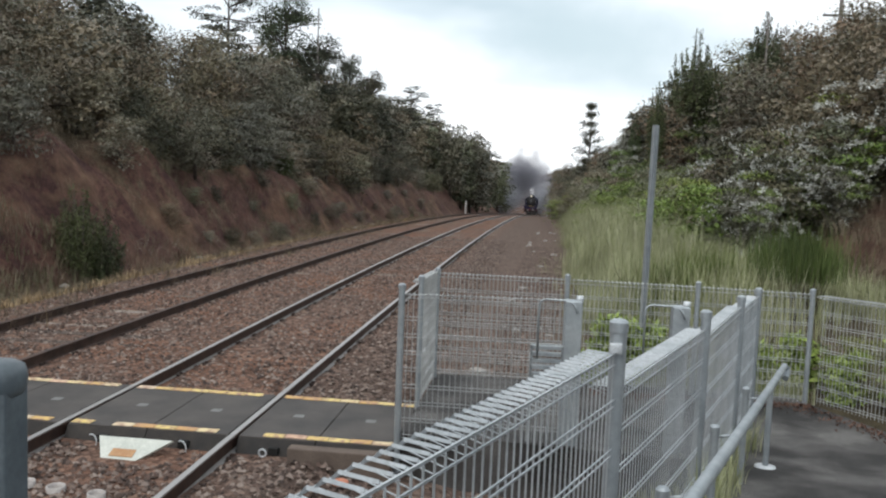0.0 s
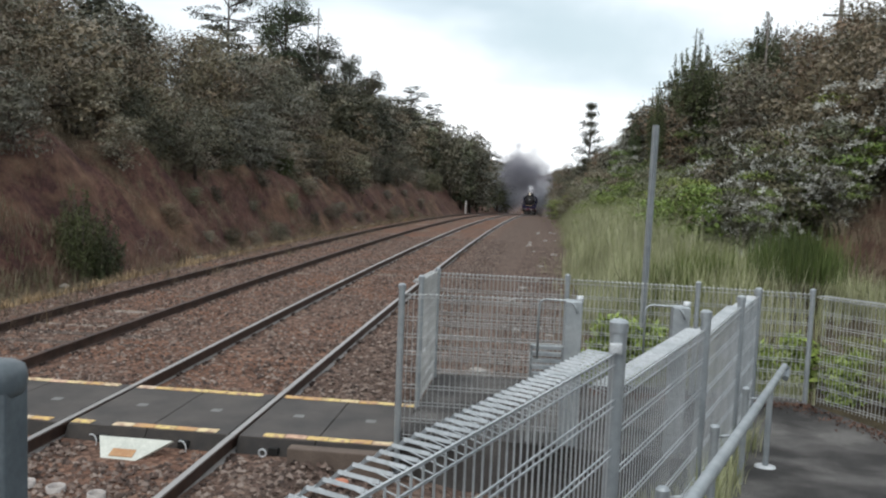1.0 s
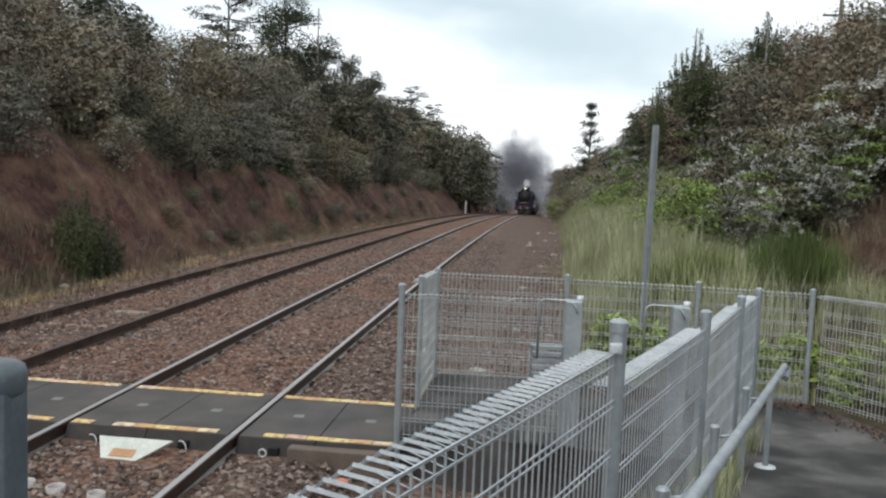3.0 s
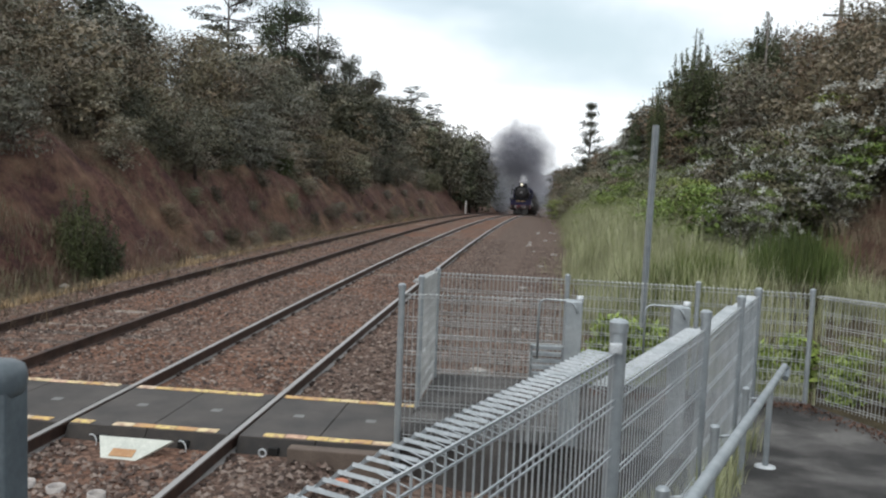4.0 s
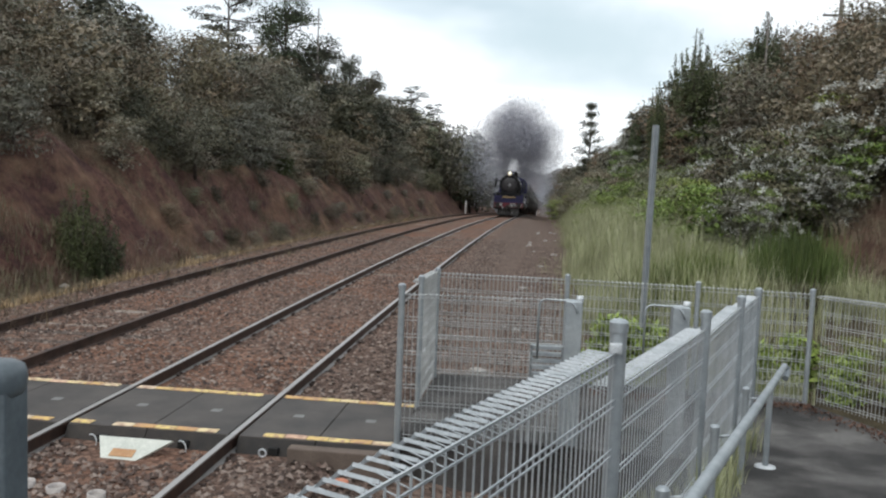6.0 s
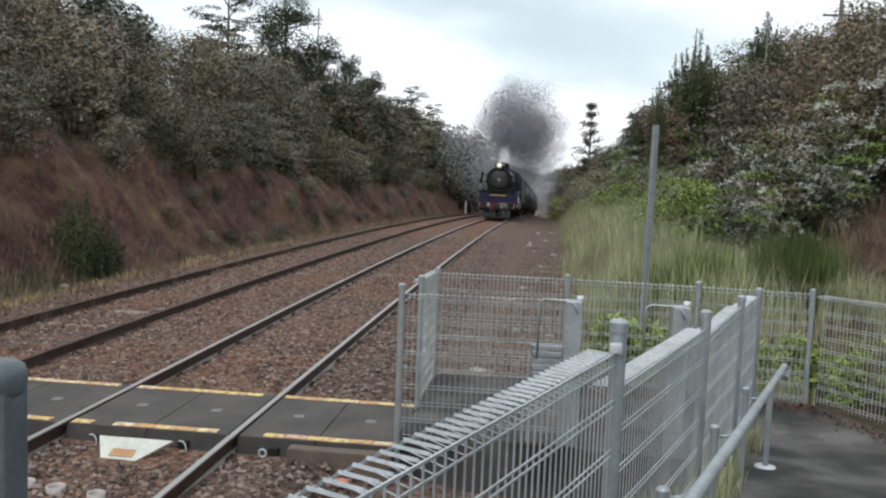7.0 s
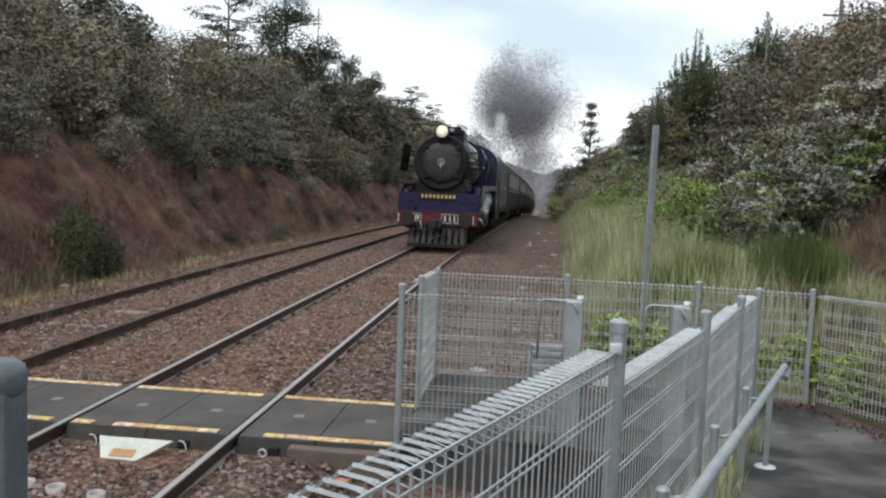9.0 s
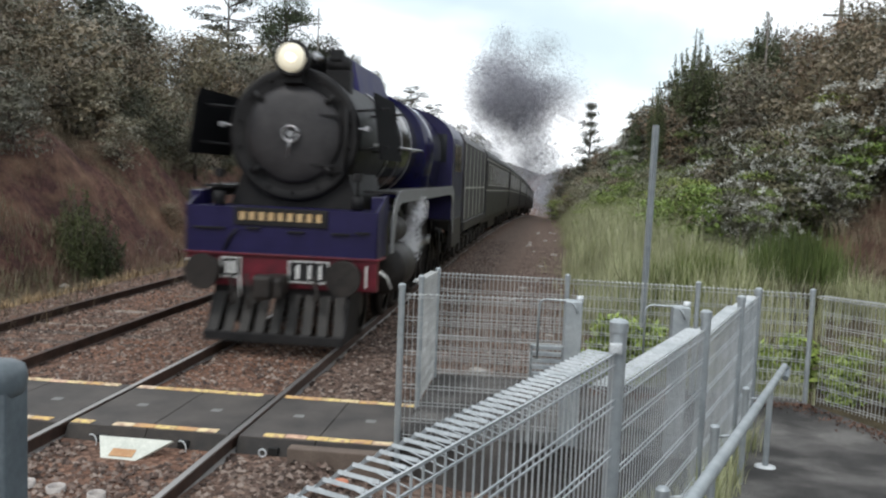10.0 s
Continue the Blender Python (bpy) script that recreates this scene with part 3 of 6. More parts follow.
def build_far_fence():
    f = thing("crossing_fence", "dull galvanised wire mesh fence enclosing the crossing path", "fence", group="wire fences")
    pts = [(2.37, 10.19), (3.91, 10.19), (5.40, 10.13), (6.63, 10.0)]
    for x, y in pts:
        post(f, x, y, 0.0, 1.36, 0.028)
    for a, b in zip(pts, pts[1:]):
        wire_panel(f, a, b, 1.29, 1.29, 0.06, 0.06, r=0.0042, rows=8, mat=M_WIRE_OLD, side=-1, roll=0.11, bold=1.1)
    # the short return beside the crossing
    post(f, 2.365, 8.8, 0.0, 1.43, 0.028)
    wire_panel(f, (2.365, 8.84), (2.37, 10.15), 1.36, 1.31, 0.05, 0.05, r=0.004, rows=8, mat=M_WIRE_OLD, roll=0.10, bold=1.3)
    return f


def build_side_fence():
    f = thing("path_fence", "dull galvanised wire mesh fence beside the asphalt path", "fence", group="wire fences")
    pts = [(6.70, 9.86), (7.9, 7.46), (9.1, 5.06)]
    for x, y in pts[1:]:
        post(f, x, y, ramp_z(y) - 0.1, ramp_z(y) + 1.36, 0.028)
    for a, b in zip(pts, pts[1:]):
        wire_panel(f, a, b, 1.29 + ramp_z(a[1]) - 0.02, 1.29 + ramp_z(b[1]), 0.06 + ramp_z(a[1]), 0.06 + ramp_z(b[1]), r=0.0035, rows=8, mat=M_WIRE_OLD, side=1, roll=0.11, bold=1.1)
    return f


def build_gate_fence():
    f = thing("gate_fence", "galvanised wire mesh fence with square gate posts", "fence", group="wire fences")
    post(f, 2.365, 7.55, -0.25, 1.5, 0.03)
    wire_panel(f, (2.40, 7.55), (3.80, 7.55), 1.40, 1.42, 0.05, 0.05, r=0.0034, rows=8, mat=M_WIRE_OLD, roll=0.09, bold=1.3)
    for x in (3.89, 4.80):
        bm = bmesh.new()
        box(bm, x - 0.075, x + 0.075, 7.48, 7.62, 0.0, 1.43, 0.01)
        box(bm, x - 0.12, x + 0.12, 7.44, 7.66, 0.0, 0.03, 0.004)
        part("gate_post", bm, M_GALV, f)
        bm = bmesh.new()
        tube(bm, (x + 0.05, 7.55, 1.42), (x + 0.05, 7.55, 1.47), 0.035, 0.03, 12)
        part("post_cap", bm, M_ZINC_LIGHT, f)
        bm = bmesh.new()
        pts = [(x - 0.30, 7.52, 0.9)] + [(x - 0.30 + 0.06 * (1 - math.cos(a)), 7.52, 1.37 + 0.06 * math.sin(a)) for a in (0, 0.4, 0.8, 1.2, 1.57)]
        pts += [(x - 0.04, 7.50, 1.43), (x + 0.0, 7.47, 1.40), (x + 0.03, 7.46, 1.33)]
        path_tube(bm, pts, 0.010, 8)
        part("hoop", bm, M_GALV, f)
    # low barred box beside the first gate post
    bm = bmesh.new()
    for z in (0.70, 0.76, 0.82, 0.88, 0.94, 1.0):
        box(bm, 3.53, 3.82, 7.52, 7.58, z - 0.017, z + 0.017, 0.003)
    for xx in (3.54, 3.81):
        box(bm, xx - 0.012, xx + 0.012, 7.52, 7.58, 0.0, 1.02, 0.003)
    part("latch_frame", bm, M_GALV, f)
    return f


build_ramp_fence()
build_far_fence()
build_side_fence()
build_gate_fence()


def build_handrail():
    h = thing("handrail", "galvanised tube handrail on short capped posts", "handrail")
    line = [(3.2, 1.34), (4.6, 1.19), (6.6, 0.985), (8.2, 0.83)]

    def hx(y):
        return fence_x(y) + 0.338
    bm = bmesh.new()
    pts = [(hx(0.8), 0.8, 1.60)] + [(hx(y), y, z) for y, z in line]
    pts += [(hx(8.2) + 0.035, 8.24, 0.805), (hx(8.2) + 0.03, 8.22, 0.75), (hx(8.2), 8.15, 0.725)]
    path_tube(bm, pts, 0.029, 12)
    part("rail", bm, M_GALV, h)
    for y, zt in ((3.49, 1.27), (4.95, 1.136), (6.55, 0.995), (7.2, 0.89)):
        x = fence_x(y) + (0.17 if y < 7 else 0.30)
        post(h, x, y, ramp_z(y) - 0.02, zt, 0.024)
        bm = bmesh.new()
        tube(bm, (x, y, lerp_table(line, y) - 0.09), (hx(y) - 0.02, y, lerp_table(line, y) - 0.07), 0.009)
        tube(bm, (hx(y) - 0.02, y, lerp_table(line, y) - 0.07), (hx(y), y, lerp_table(line, y) - 0.015), 0.009)
        part("bracket", bm, M_GALV, h)
        if y < 7:
            continue
        bm = bmesh.new()
        lathe(bm, [(0, 0.085), (0.012, 0.085), (0.02, 0.06), (0.022, 0.02)], 20, "Z")
        part("base_flange", bm, M_ZINC_LIGHT, h).location = (x, y, ramp_z(y) + 0.002)
    return h


build_handrail()


def build_pole():
    p = thing("steel_pole", "plain galvanised H-section pole behind the fence", "pole", (4.907, 11.16, 0))
    bm = bmesh.new()
    z0 = ground_z(4.907, 11.16) - 0.3
    for x0, x1, y0, y1 in ((-0.032, -0.026, -0.028, 0.028), (0.026, 0.032, -0.028, 0.028), (-0.026, 0.026, -0.004, 0.004)):
        box(bm, x0, x1, y0, y1, z0, 3.19)
    part("section", bm, M_GALV, p)
    p.rotation_euler = (0.0, 0.012, 0.5)
    return p


build_pole()


def build_platform_post():
    p = thing("platform_post", "grey-blue square steel post with a rounded cap", "post", (2.634, 1.4, 0))
    m = simple("grey_blue_paint", (0.085, 0.105, 0.12), (0.12, 0.145, 0.16), 8, 0.45)
    bm = bmesh.new()
    box(bm, -0.036, 0.036, -0.036, 0.036, 0.9, 2.10, 0.006)
    part("shaft", bm, m, p)
    bm = bmesh.new()
    box(bm, -0.043, 0.043, -0.043, 0.043, 2.075, 2.148, 0.026)
    for v in bm.verts:
        v.co.z = min(v.co.z, 2.148)
    part("cap", bm, m, p, smooth=True)
    return p


build_platform_post()

# ---- the train ----
M_BLUE = simple("royal_blue_paint", (0.008, 0.006, 0.040), (0.013, 0.010, 0.062), 3.0, 0.36, 0, 0, 50, 0.35)
M_CASING = simple("blue_sheet_casing", (0.010, 0.009, 0.058), (0.016, 0.015, 0.085), 3.0, 0.55, 0, 0, 50, 0.15)
M_BLACK = simple("smokebox_black", (0.009, 0.009, 0.010), (0.022, 0.021, 0.021), 3.0, 0.6, 0.0, 0.001, 40, 0.2)
M_SMOKEBOX = simple("grey_black_door", (0.026, 0.025, 0.027), (0.050, 0.047, 0.048), 3.0, 0.5, 0.0, 0.001, 40, 0.3)
M_PILOT = simple("dusty_pilot_black", (0.016, 0.015, 0.014), (0.040, 0.037, 0.034), 5.0, 0.65, 0.1, 0.002, 40)
M_CLAD = simple("glossy_boiler_cladding", (0.010, 0.010, 0.012), (0.02, 0.02, 0.024), 3.0, 0.18, 0, 0, 40, 0.6)
M_CLAD_BLUE = simple("glossy_blue_cladding", (0.005, 0.005, 0.034), (0.009, 0.009, 0.055), 3.0, 0.16, 0, 0, 40, 0.5)
M_DEFLECTOR = simple("matt_black_sheet", (0.004, 0.004, 0.005), (0.010, 0.010, 0.011), 3.0, 0.85, 0, 0, 40, 0.05)
M_RED = simple("buffer_beam_red", (0.05, 0.006, 0.011), (0.15, 0.010, 0.022), 4.0, 0.4)
M_GREY_EDGE = simple("grey_running_board_edge", (0.14, 0.14, 0.145), (0.24, 0.24, 0.245), 5.0, 0.5)
M_DIRTY = simple("oily_underframe", (0.012, 0.010, 0.009), (0.035, 0.029, 0.025), 6.0, 0.6, 0.2, 0.002)
M_ROD = simple("bright_steel_rod", (0.35, 0.35, 0.36), (0.55, 0.55, 0.56), 8.0, 0.3, 0.9)
M_WHITE = simple("white_paint", (0.62, 0.62, 0.60), (0.78, 0.78, 0.76), 9.0, 0.5)
M_GOLD = simple("gold_leaf_letters", (0.55, 0.36, 0.16), (0.66, 0.48, 0.26), 12.0, 0.45, 0.2)
# tender presumed blue: the grey of its sky reflection is put into this colour
M_TENDER = simple("tender_side_reflected_grey", (0.038, 0.036, 0.039), (0.070, 0.066, 0.068), 2.0, 0.5, 0, 0, 60, 0.25)
M_CAR = simple("dark_grey_carriage_paint", (0.022, 0.020, 0.022), (0.042, 0.039, 0.040), 2.0, 0.5, 0, 0, 60, 0.2)
M_CAR_LINE = simple("pale_waist_line", (0.36, 0.35, 0.32), (0.48, 0.47, 0.43), 3.0, 0.5)
M_ROOF = simple("sooty_roof", (0.05, 0.05, 0.052), (0.11, 0.11, 0.112), 2.0, 0.7)
M_GLASS_DARK = Mat("dark_window_glass", 0.06, 0.0, 0.5).color((0.02, 0.022, 0.024)).m
_l = Mat("headlight_lens", 0.1)
_l.color((0.8, 0.76, 0.62))
_l.b.inputs["Emission Color"].default_value = (1.0, 0.86, 0.58, 1)
_l.b.inputs["Emission Strength"].default_value = 0.14
M_LENS = _l.m
_l = Mat("headlight_bulb", 0.2)
_l.b.inputs["Emission Color"].default_value = (1.0, 0.93, 0.75, 1)
_l.b.inputs["Emission Strength"].default_value = 0.9
M_BULB = _l.m

TRAIN_V, TRAIN_Y, TRAIN_A = 17.43, 11.52, -0.0303


def front_y(t):
    q = 10.0 - t
    return TRAIN_Y + TRAIN_V * q + TRAIN_A * q * q


def ride(y0, wheelbase=8.0):
    """Pose of a vehicle whose origin is at the line's place y0."""
    a, b = on_track(y0), on_track(y0 + wheelbase)
    d = b - a
    return Matrix.Translation(a) @ pose(0, 0, 0, math.degrees(math.atan2(d.z, math.hypot(d.x, d.y))), 0, -math.degrees(math.atan2(d.x, d.y)))


def spoked_wheel(parent, r, x, y, side, spokes=14, w=0.14):
    wh = new("wheel")
    wh.parent = parent
    wh.location = (x, y, r)
    bm = bmesh.new()
    lathe(bm, [(-w / 2, r - 0.1), (-w / 2, r + 0.0), (w / 2, r), (w / 2, r - 0.1)], 36, "X", close=False)
    lathe(bm, [(-w / 2 * side - 0.015, r + 0.03), (-w / 2 * side + 0.015, r + 0.03)], 36, "X")
    part("tyre", bm, M_DIRTY, wh)
    bm = bmesh.new()
    lathe(bm, [(-w / 2, 0.17), (w / 2, 0.17)], 18, "X")
    part("hub", bm, M_DIRTY, wh)
    bm = bmesh.new()
    tube(bm, (0, 0.12, 0), (0, r - 0.08, 0), 0.035, 0.028, 6, caps=False)
    first = part("spoke", bm, M_DIRTY, wh)
    for k in range(1, spokes):
        ob = new("spoke", first.data)
        ob.parent = wh
        ob.rotation_euler = (2 * math.pi * k / spokes, 0, 0)
    return wh


DRIVERS, RODS, SMALL_WHEELS = [], [], []


def build_locomotive():
    lo = thing("steam_locomotive", "royal blue steam locomotive with black smokebox and lit headlight", "locomotive")

    # pilot under the beam
    bm = bmesh.new()
    box(bm, -0.98, 0.98, -0.30, -0.22, 0.07, 0.20, 0.01)
    for sx in (-1, 1):
        extrude_x(bm, [(0.12, 0.78), (-0.26, 0.10), (0.55, 0.10), (0.75, 0.78)], sx * 0.96 - 0.02, sx * 0.96 + 0.02)
    box(bm, -0.97, 0.97, 0.06, 0.14, 0.66, 0.80, 0.01)
    pilot = part("pilot", bm, M_BLACK, lo, "dusty black slatted pilot")
    for k in range(9):
        x = -0.84 + k * 0.21
        bm = bmesh.new()
        q = [(x - 0.075, 0.10, 0.78), (x + 0.075, 0.10, 0.78), (x * 1.06 + 0.065, -0.28 + 0.05 * abs(x), 0.12), (x * 1.06 - 0.065, -0.28 + 0.05 * abs(x), 0.12)]
        va = [bm.verts.new(c) for c in q]
        vb = [bm.verts.new((c[0], c[1] + 0.05, c[2])) for c in q]
        bm.faces.new(va[::-1])
        bm.faces.new(vb)
        for i in range(4):
            bm.faces.new((va[i], va[(i + 1) % 4], vb[(i + 1) % 4], vb[i]))
        part("slat", bm, M_PILOT, pilot)

    # beam
    bm = bmesh.new()
    box(bm, -1.36, 1.36, 0.0, 0.16, 0.80, 1.24, 0.012)
    part("buffer_beam", bm, M_RED, lo, "dark red buffer beam")
    bm = bmesh.new()
    box(bm, -1.40, 1.40, -0.04, 0.42, 1.235, 1.265, 0.006)
    part("footplate_edge", bm, M_RED, lo, "faded red footplate edge")
    for sx in (-1, 1):
        bm = bmesh.new()
        lathe(bm, [(-0.42, 0.24), (-0.38, 0.245), (-0.36, 0.2), (-0.30, 0.09), (-0.1, 0.09), (-0.09, 0.15), (0.0, 0.17)], 24, "Y", (sx * 0.98, 0.0, 1.02))
        part("buffer", bm, M_DIRTY if sx < 0 else M_DIRTY, lo)
    # white edge marks of the beam
    for xa in (1.20, -1.35):
        bm = bmesh.new()
        box(bm, xa, xa + 0.026, -0.012, -0.001, 0.86, 1.16)
        part("beam_stripe", bm, M_WHITE, lo)

    # plates: framed dark plates with pale bars in place of the characters
    def plate(x0, x1, z0, z1, bars, name):
        bm = bmesh.new()
        box(bm, x0, x1, -0.035, -0.004, z0, z1, 0.006)
        pl = part(name, bm, M_BLACK, lo)
        bm = bmesh.new()
        t = 0.015
        for q in ((x0, x1, z1 - t, z1), (x0, x1, z0, z0 + t), (x0, x0 + t, z0 + t, z1 - t), (x1 - t, x1, z0 + t, z1 - t)):
            box(bm, q[0], q[1], -0.042, -0.034, q[2], q[3])
        part("plate_rim", bm, M_WHITE, pl)
        for a, b in bars:
            bm = bmesh.new()
            box(bm, a, b, -0.042, -0.034, z0 + 0.055, z1 - 0.055)
            part("plate_bar", bm, M_WHITE, pl)

    plate(-0.84, -0.56, 0.92, 1.20, [(-0.765, -0.725), (-0.685, -0.635)], "class_plate")
    plate(0.13, 0.70, 0.89, 1.19, [(0.235, 0.285), (0.405, 0.445), (0.555, 0.595)], "number_plate")

    # coupler
    bm = bmesh.new()
    box(bm, -0.14, 0.14, -0.45, 0.0, 0.74, 1.0, 0.03)
    box(bm, -0.20, 0.06, -0.62, -0.40, 0.70, 1.03, 0.05)
    box(bm, 0.08, 0.20, -0.60, -0.42, 0.72, 1.0, 0.04)
    part("coupler", bm, M_DIRTY, lo)
    for x, sag in ((-0.45, 0.45), (-0.30, 0.36), (0.50, 0.32), (-0.68, 0.40)):
        bm = bmesh.new()
        pts = [(x + 0.10 * math.sin(q * 3.14), -0.10 - 0.12 * math.sin(q * 3.14), 0.98 - sag * math.sin(q * 2.2)) for q in [i / 8 for i in range(9)]]
        path_tube(bm, pts, 0.024, 8)
        part("brake_hose", bm, M_DIRTY, lo)
    bm = bmesh.new()
    path_tube(bm, [(-0.56, -0.06, 0.92), (-0.54, -0.10, 0.8), (-0.52, -0.10, 0.66)], 0.012, 6)
    part("hook", bm, M_WHITE, lo)
    bm = bmesh.new()
    path_tube(bm, [(1.40, -0.02, 1.10), (1.50, 0.0, 1.02), (1.56, 0.06, 0.86)], 0.014, 6)
    part("hook", bm, M_WHITE, lo)

    # blue apron over the beam
    bm = bmesh.new()
    extrude_y(bm, [(-1.36, 1.265), (1.36, 1.265), (1.345, 1.90), (-1.345, 1.90)], -0.02, 0.03)
    box(bm, -1.345, 1.345, 0.03, 0.9, 1.86, 1.90)
    for sx in (-1, 1):
        extrude_x(bm, [(-0.02, 1.265), (-0.02, 1.9), (0.55, 2.12), (0.75, 2.12), (0.75, 1.265)], sx * 1.345 - 0.015, sx * 1.345 + 0.015)
    part("front_apron", bm, M_BLUE, lo, "royal blue front apron")
    for xa, xb, za in ((-1.24, -0.80, 1.585), (0.10, 0.34, 1.57), (0.72, 0.98, 1.57), (-0.50, -0.30, 1.60), (1.05, 1.25, 1.60)):
        bm = bmesh.new()
        box(bm, xa, xb, -0.06, -0.021, za, za + 0.026, 0.004)
        part("apron_step", bm, M_BLACK, lo)
    bm = bmesh.new()
    path_tube(bm, [(-0.80, -0.05, 1.30), (-0.70, -0.05, 1.50), (-0.62, -0.05, 1.60)], 0.02, 6)
    part("grab_iron", bm, M_BLACK, lo)
    # dark name board with gold blocks
    bm = bmesh.new()
    box(bm, -0.66, 0.66, -0.05, -0.022, 1.655, 1.90, 0.006)
    nb = part("name_board", bm, M_BLACK, lo, "dark board with gold block marks")
    for k in range(9):
        x = -0.54 + k * 0.135
        bm = bmesh.new()
        box(bm, x - 0.036, x + 0.036, -0.058, -0.049, 1.725, 1.84, 0.002)
        part("name_mark", bm, M_GOLD, nb)
    # upper wings beside the smokebox saddle
    for sx in (-1, 1):
        bm = bmesh.new()
        box(bm, sx * 1.32 - 0.14, sx * 1.32 + 0.02, 0.35, 0.75, 1.9, 2.10, 0.01)
        part("wing_box", bm, M_BLUE, lo)
        bm = bmesh.new()
        lathe(bm, [(0, 0.085), (0.18, 0.085), (0.2, 0.05)], 14, "Z", (sx * 1.0, 0.28, 1.9))
        tube(bm, (sx * 1.0, 0.28, 2.1), (sx * 1.0, 0.28, 2.32), 0.02)
        box(bm, sx * 1.0 - 0.05, sx * 1.0 + 0.05, 0.2, 0.36, 2.30, 2.42, 0.01)
        part("marker_lamp", bm, M_BLACK, lo)

    # smokebox, door, boiler
    cz, sr = 2.94, 0.945
    bm = bmesh.new()
    lathe(bm, [(0.52, sr - 0.14), (0.47, sr - 0.05), (0.50, sr), (0.58, sr + 0.015), (0.60, sr), (2.75, sr)], 48, "Y", (0, 0, cz))
    part("smokebox", bm, M_BLACK, lo, "matt black smokebox")
    bm = bmesh.new()
    lathe(bm, [(0.36, 0.02), (0.37, 0.30), (0.40, 0.52), (0.44, 0.64), (0.475, 0.69), (0.53, 0.70)], 48, "Y", (0, 0, cz))
    part("smokebox_door", bm, M_SMOKEBOX, lo)
    for k in range(14):
        a = 2 * math.pi * (k + 0.5) / 14
        c, s = math.cos(a), math.sin(a)
        bm = bmesh.new()
        tube(bm, (c * 0.82, 0.44, cz + s * 0.82), (c * 0.82, 0.50, cz + s * 0.82), 0.022, seg=6)
        part("ring_bolt", bm, M_BLACK, lo)
    for a in (2.35, 0.75, -0.75, -2.35):
        c, s = math.cos(a), math.sin(a)
        bm = bmesh.new()
        tube(bm, (c * 0.66, 0.41, cz + s * 0.66), (c * 0.80, 0.45, cz + s * 0.80), 0.045, seg=6)
        part("door_dog", bm, M_BLACK, lo)
    bm = bmesh.new()
    for z in (cz + 0.27, cz - 0.42):
        box(bm, 0.28, 0.80, 0.395, 0.425, z - 0.018, z + 0.018)
    tube(bm, (0.78, 0.41, cz - 0.5), (0.78, 0.41, cz + 0.4), 0.025)
    part("door_hinge", bm, M_BLACK, lo)
    bm = bmesh.new()
    ring = [(0.11 * math.cos(2 * math.pi * k / 20), 0.31, cz + 0.11 * math.sin(2 * math.pi * k / 20)) for k in range(21)]
    path_tube(bm, ring, 0.018, 6)
    tube(bm, (0, 0.29, cz), (0, 0.37, cz), 0.045, seg=10)
    tube(bm, (0, 0.30, cz - 0.05), (-0.015, 0.29, cz - 0.33), 0.014, seg=6)
    part("door_handle", bm, M_ROD, lo, "bright steel door handle wheel")
    # saddle
    bm = bmesh.new()
    extrude_y(bm, [(-0.95, 1.88), (0.95, 1.88), (0.78, 2.40), (-0.78, 2.40)], 0.6, 2.6)
    part("smokebox_saddle", bm, M_BLACK, lo)
    bm = bmesh.new()
    lathe(bm, [(2.75, 0.92), (2.76, 0.945), (4.9, 0.985), (8.1, 1.02), (8.12, 0.99)], 48, "Y", (0, 0, cz + 0.02))
    part("boiler", bm, M_CLAD, lo, "glossy black boiler cladding")
    for y, r in ((2.9, 0.955), (3.9, 0.972), (4.9, 0.992), (6.0, 1.005), (7.1, 1.02)):
        bm = bmesh.new()
        lathe(bm, [(y, r), (y, r + 0.008), (y + 0.07, r + 0.008), (y + 0.07, r)], 48, "Y", (0, 0, cz + 0.02), close=False)
        part("boiler_band", bm, M_ROD, lo, "polished steel boiler band")
    # firebox shoulder in blue
    bm = bmesh.new()
    arch = [(1.16 * math.cos(a), 2.92 + 1.12 * math.sin(a)) for a in [math.pi * k / 28 for k in range(29)]]
    prof = [(-1.05, 1.95), (1.05, 1.95)] + arch
    extrude_y(bm, prof, 5.6, 8.5)
    for f in bm.faces:
        f.smooth = len(f.verts) == 4
    part("firebox", bm, M_CLAD_BLUE, lo, "glossy blue firebox cladding")
    # dome casing with the stack in front
    bm = bmesh.new()
    for y0, y1, w, z1 in ((2.3, 5.3, 0.56, 4.30),):
        a = [bm.verts.new(q) for q in ((-w, y0, 3.6), (w, y0, 3.6), (w * 0.62, y0 + 0.25, z1), (-w * 0.62, y0 + 0.25, z1))]
        b = [bm.verts.new(q) for q in ((-w, y1, 3.6), (w, y1, 3.6), (w * 0.62, y1 - 0.35, z1), (-w * 0.62, y1 - 0.35, z1))]
        bm.faces.new(a)
        bm.faces.new(b[::-1])
        for i in range(4):
            bm.faces.new((a[i], b[i], b[(i + 1) % 4], a[(i + 1) % 4]))
        bmesh.ops.bevel(bm, geom=bm.edges[:], offset=0.06, segments=2, affect="EDGES")
    part("dome_casing", bm, M_CASING, lo, "blue sheet casing along the boiler top")
    bm = bmesh.new()
    lathe(bm, [(0, 0.30), (0.26, 0.30), (0.28, 0.33), (0.31, 0.33), (0.32, 0.25), (0.2, 0.24)], 24, "Z", (0, 1.35, 3.80))
    part("chimney", bm, M_BLACK, lo)
    for x, y, z in ((0.12, 6.1, 4.02), (-0.15, 6.3, 4.02), (0.0, 7.0, 4.03)):
        bm = bmesh.new()
        lathe(bm, [(0, 0.05), (0.14, 0.05), (0.16, 0.07), (0.2, 0.07), (0.22, 0.03)], 10, "Z", (x, y, z))
        part("safety_valve", bm, M_ROD, lo)
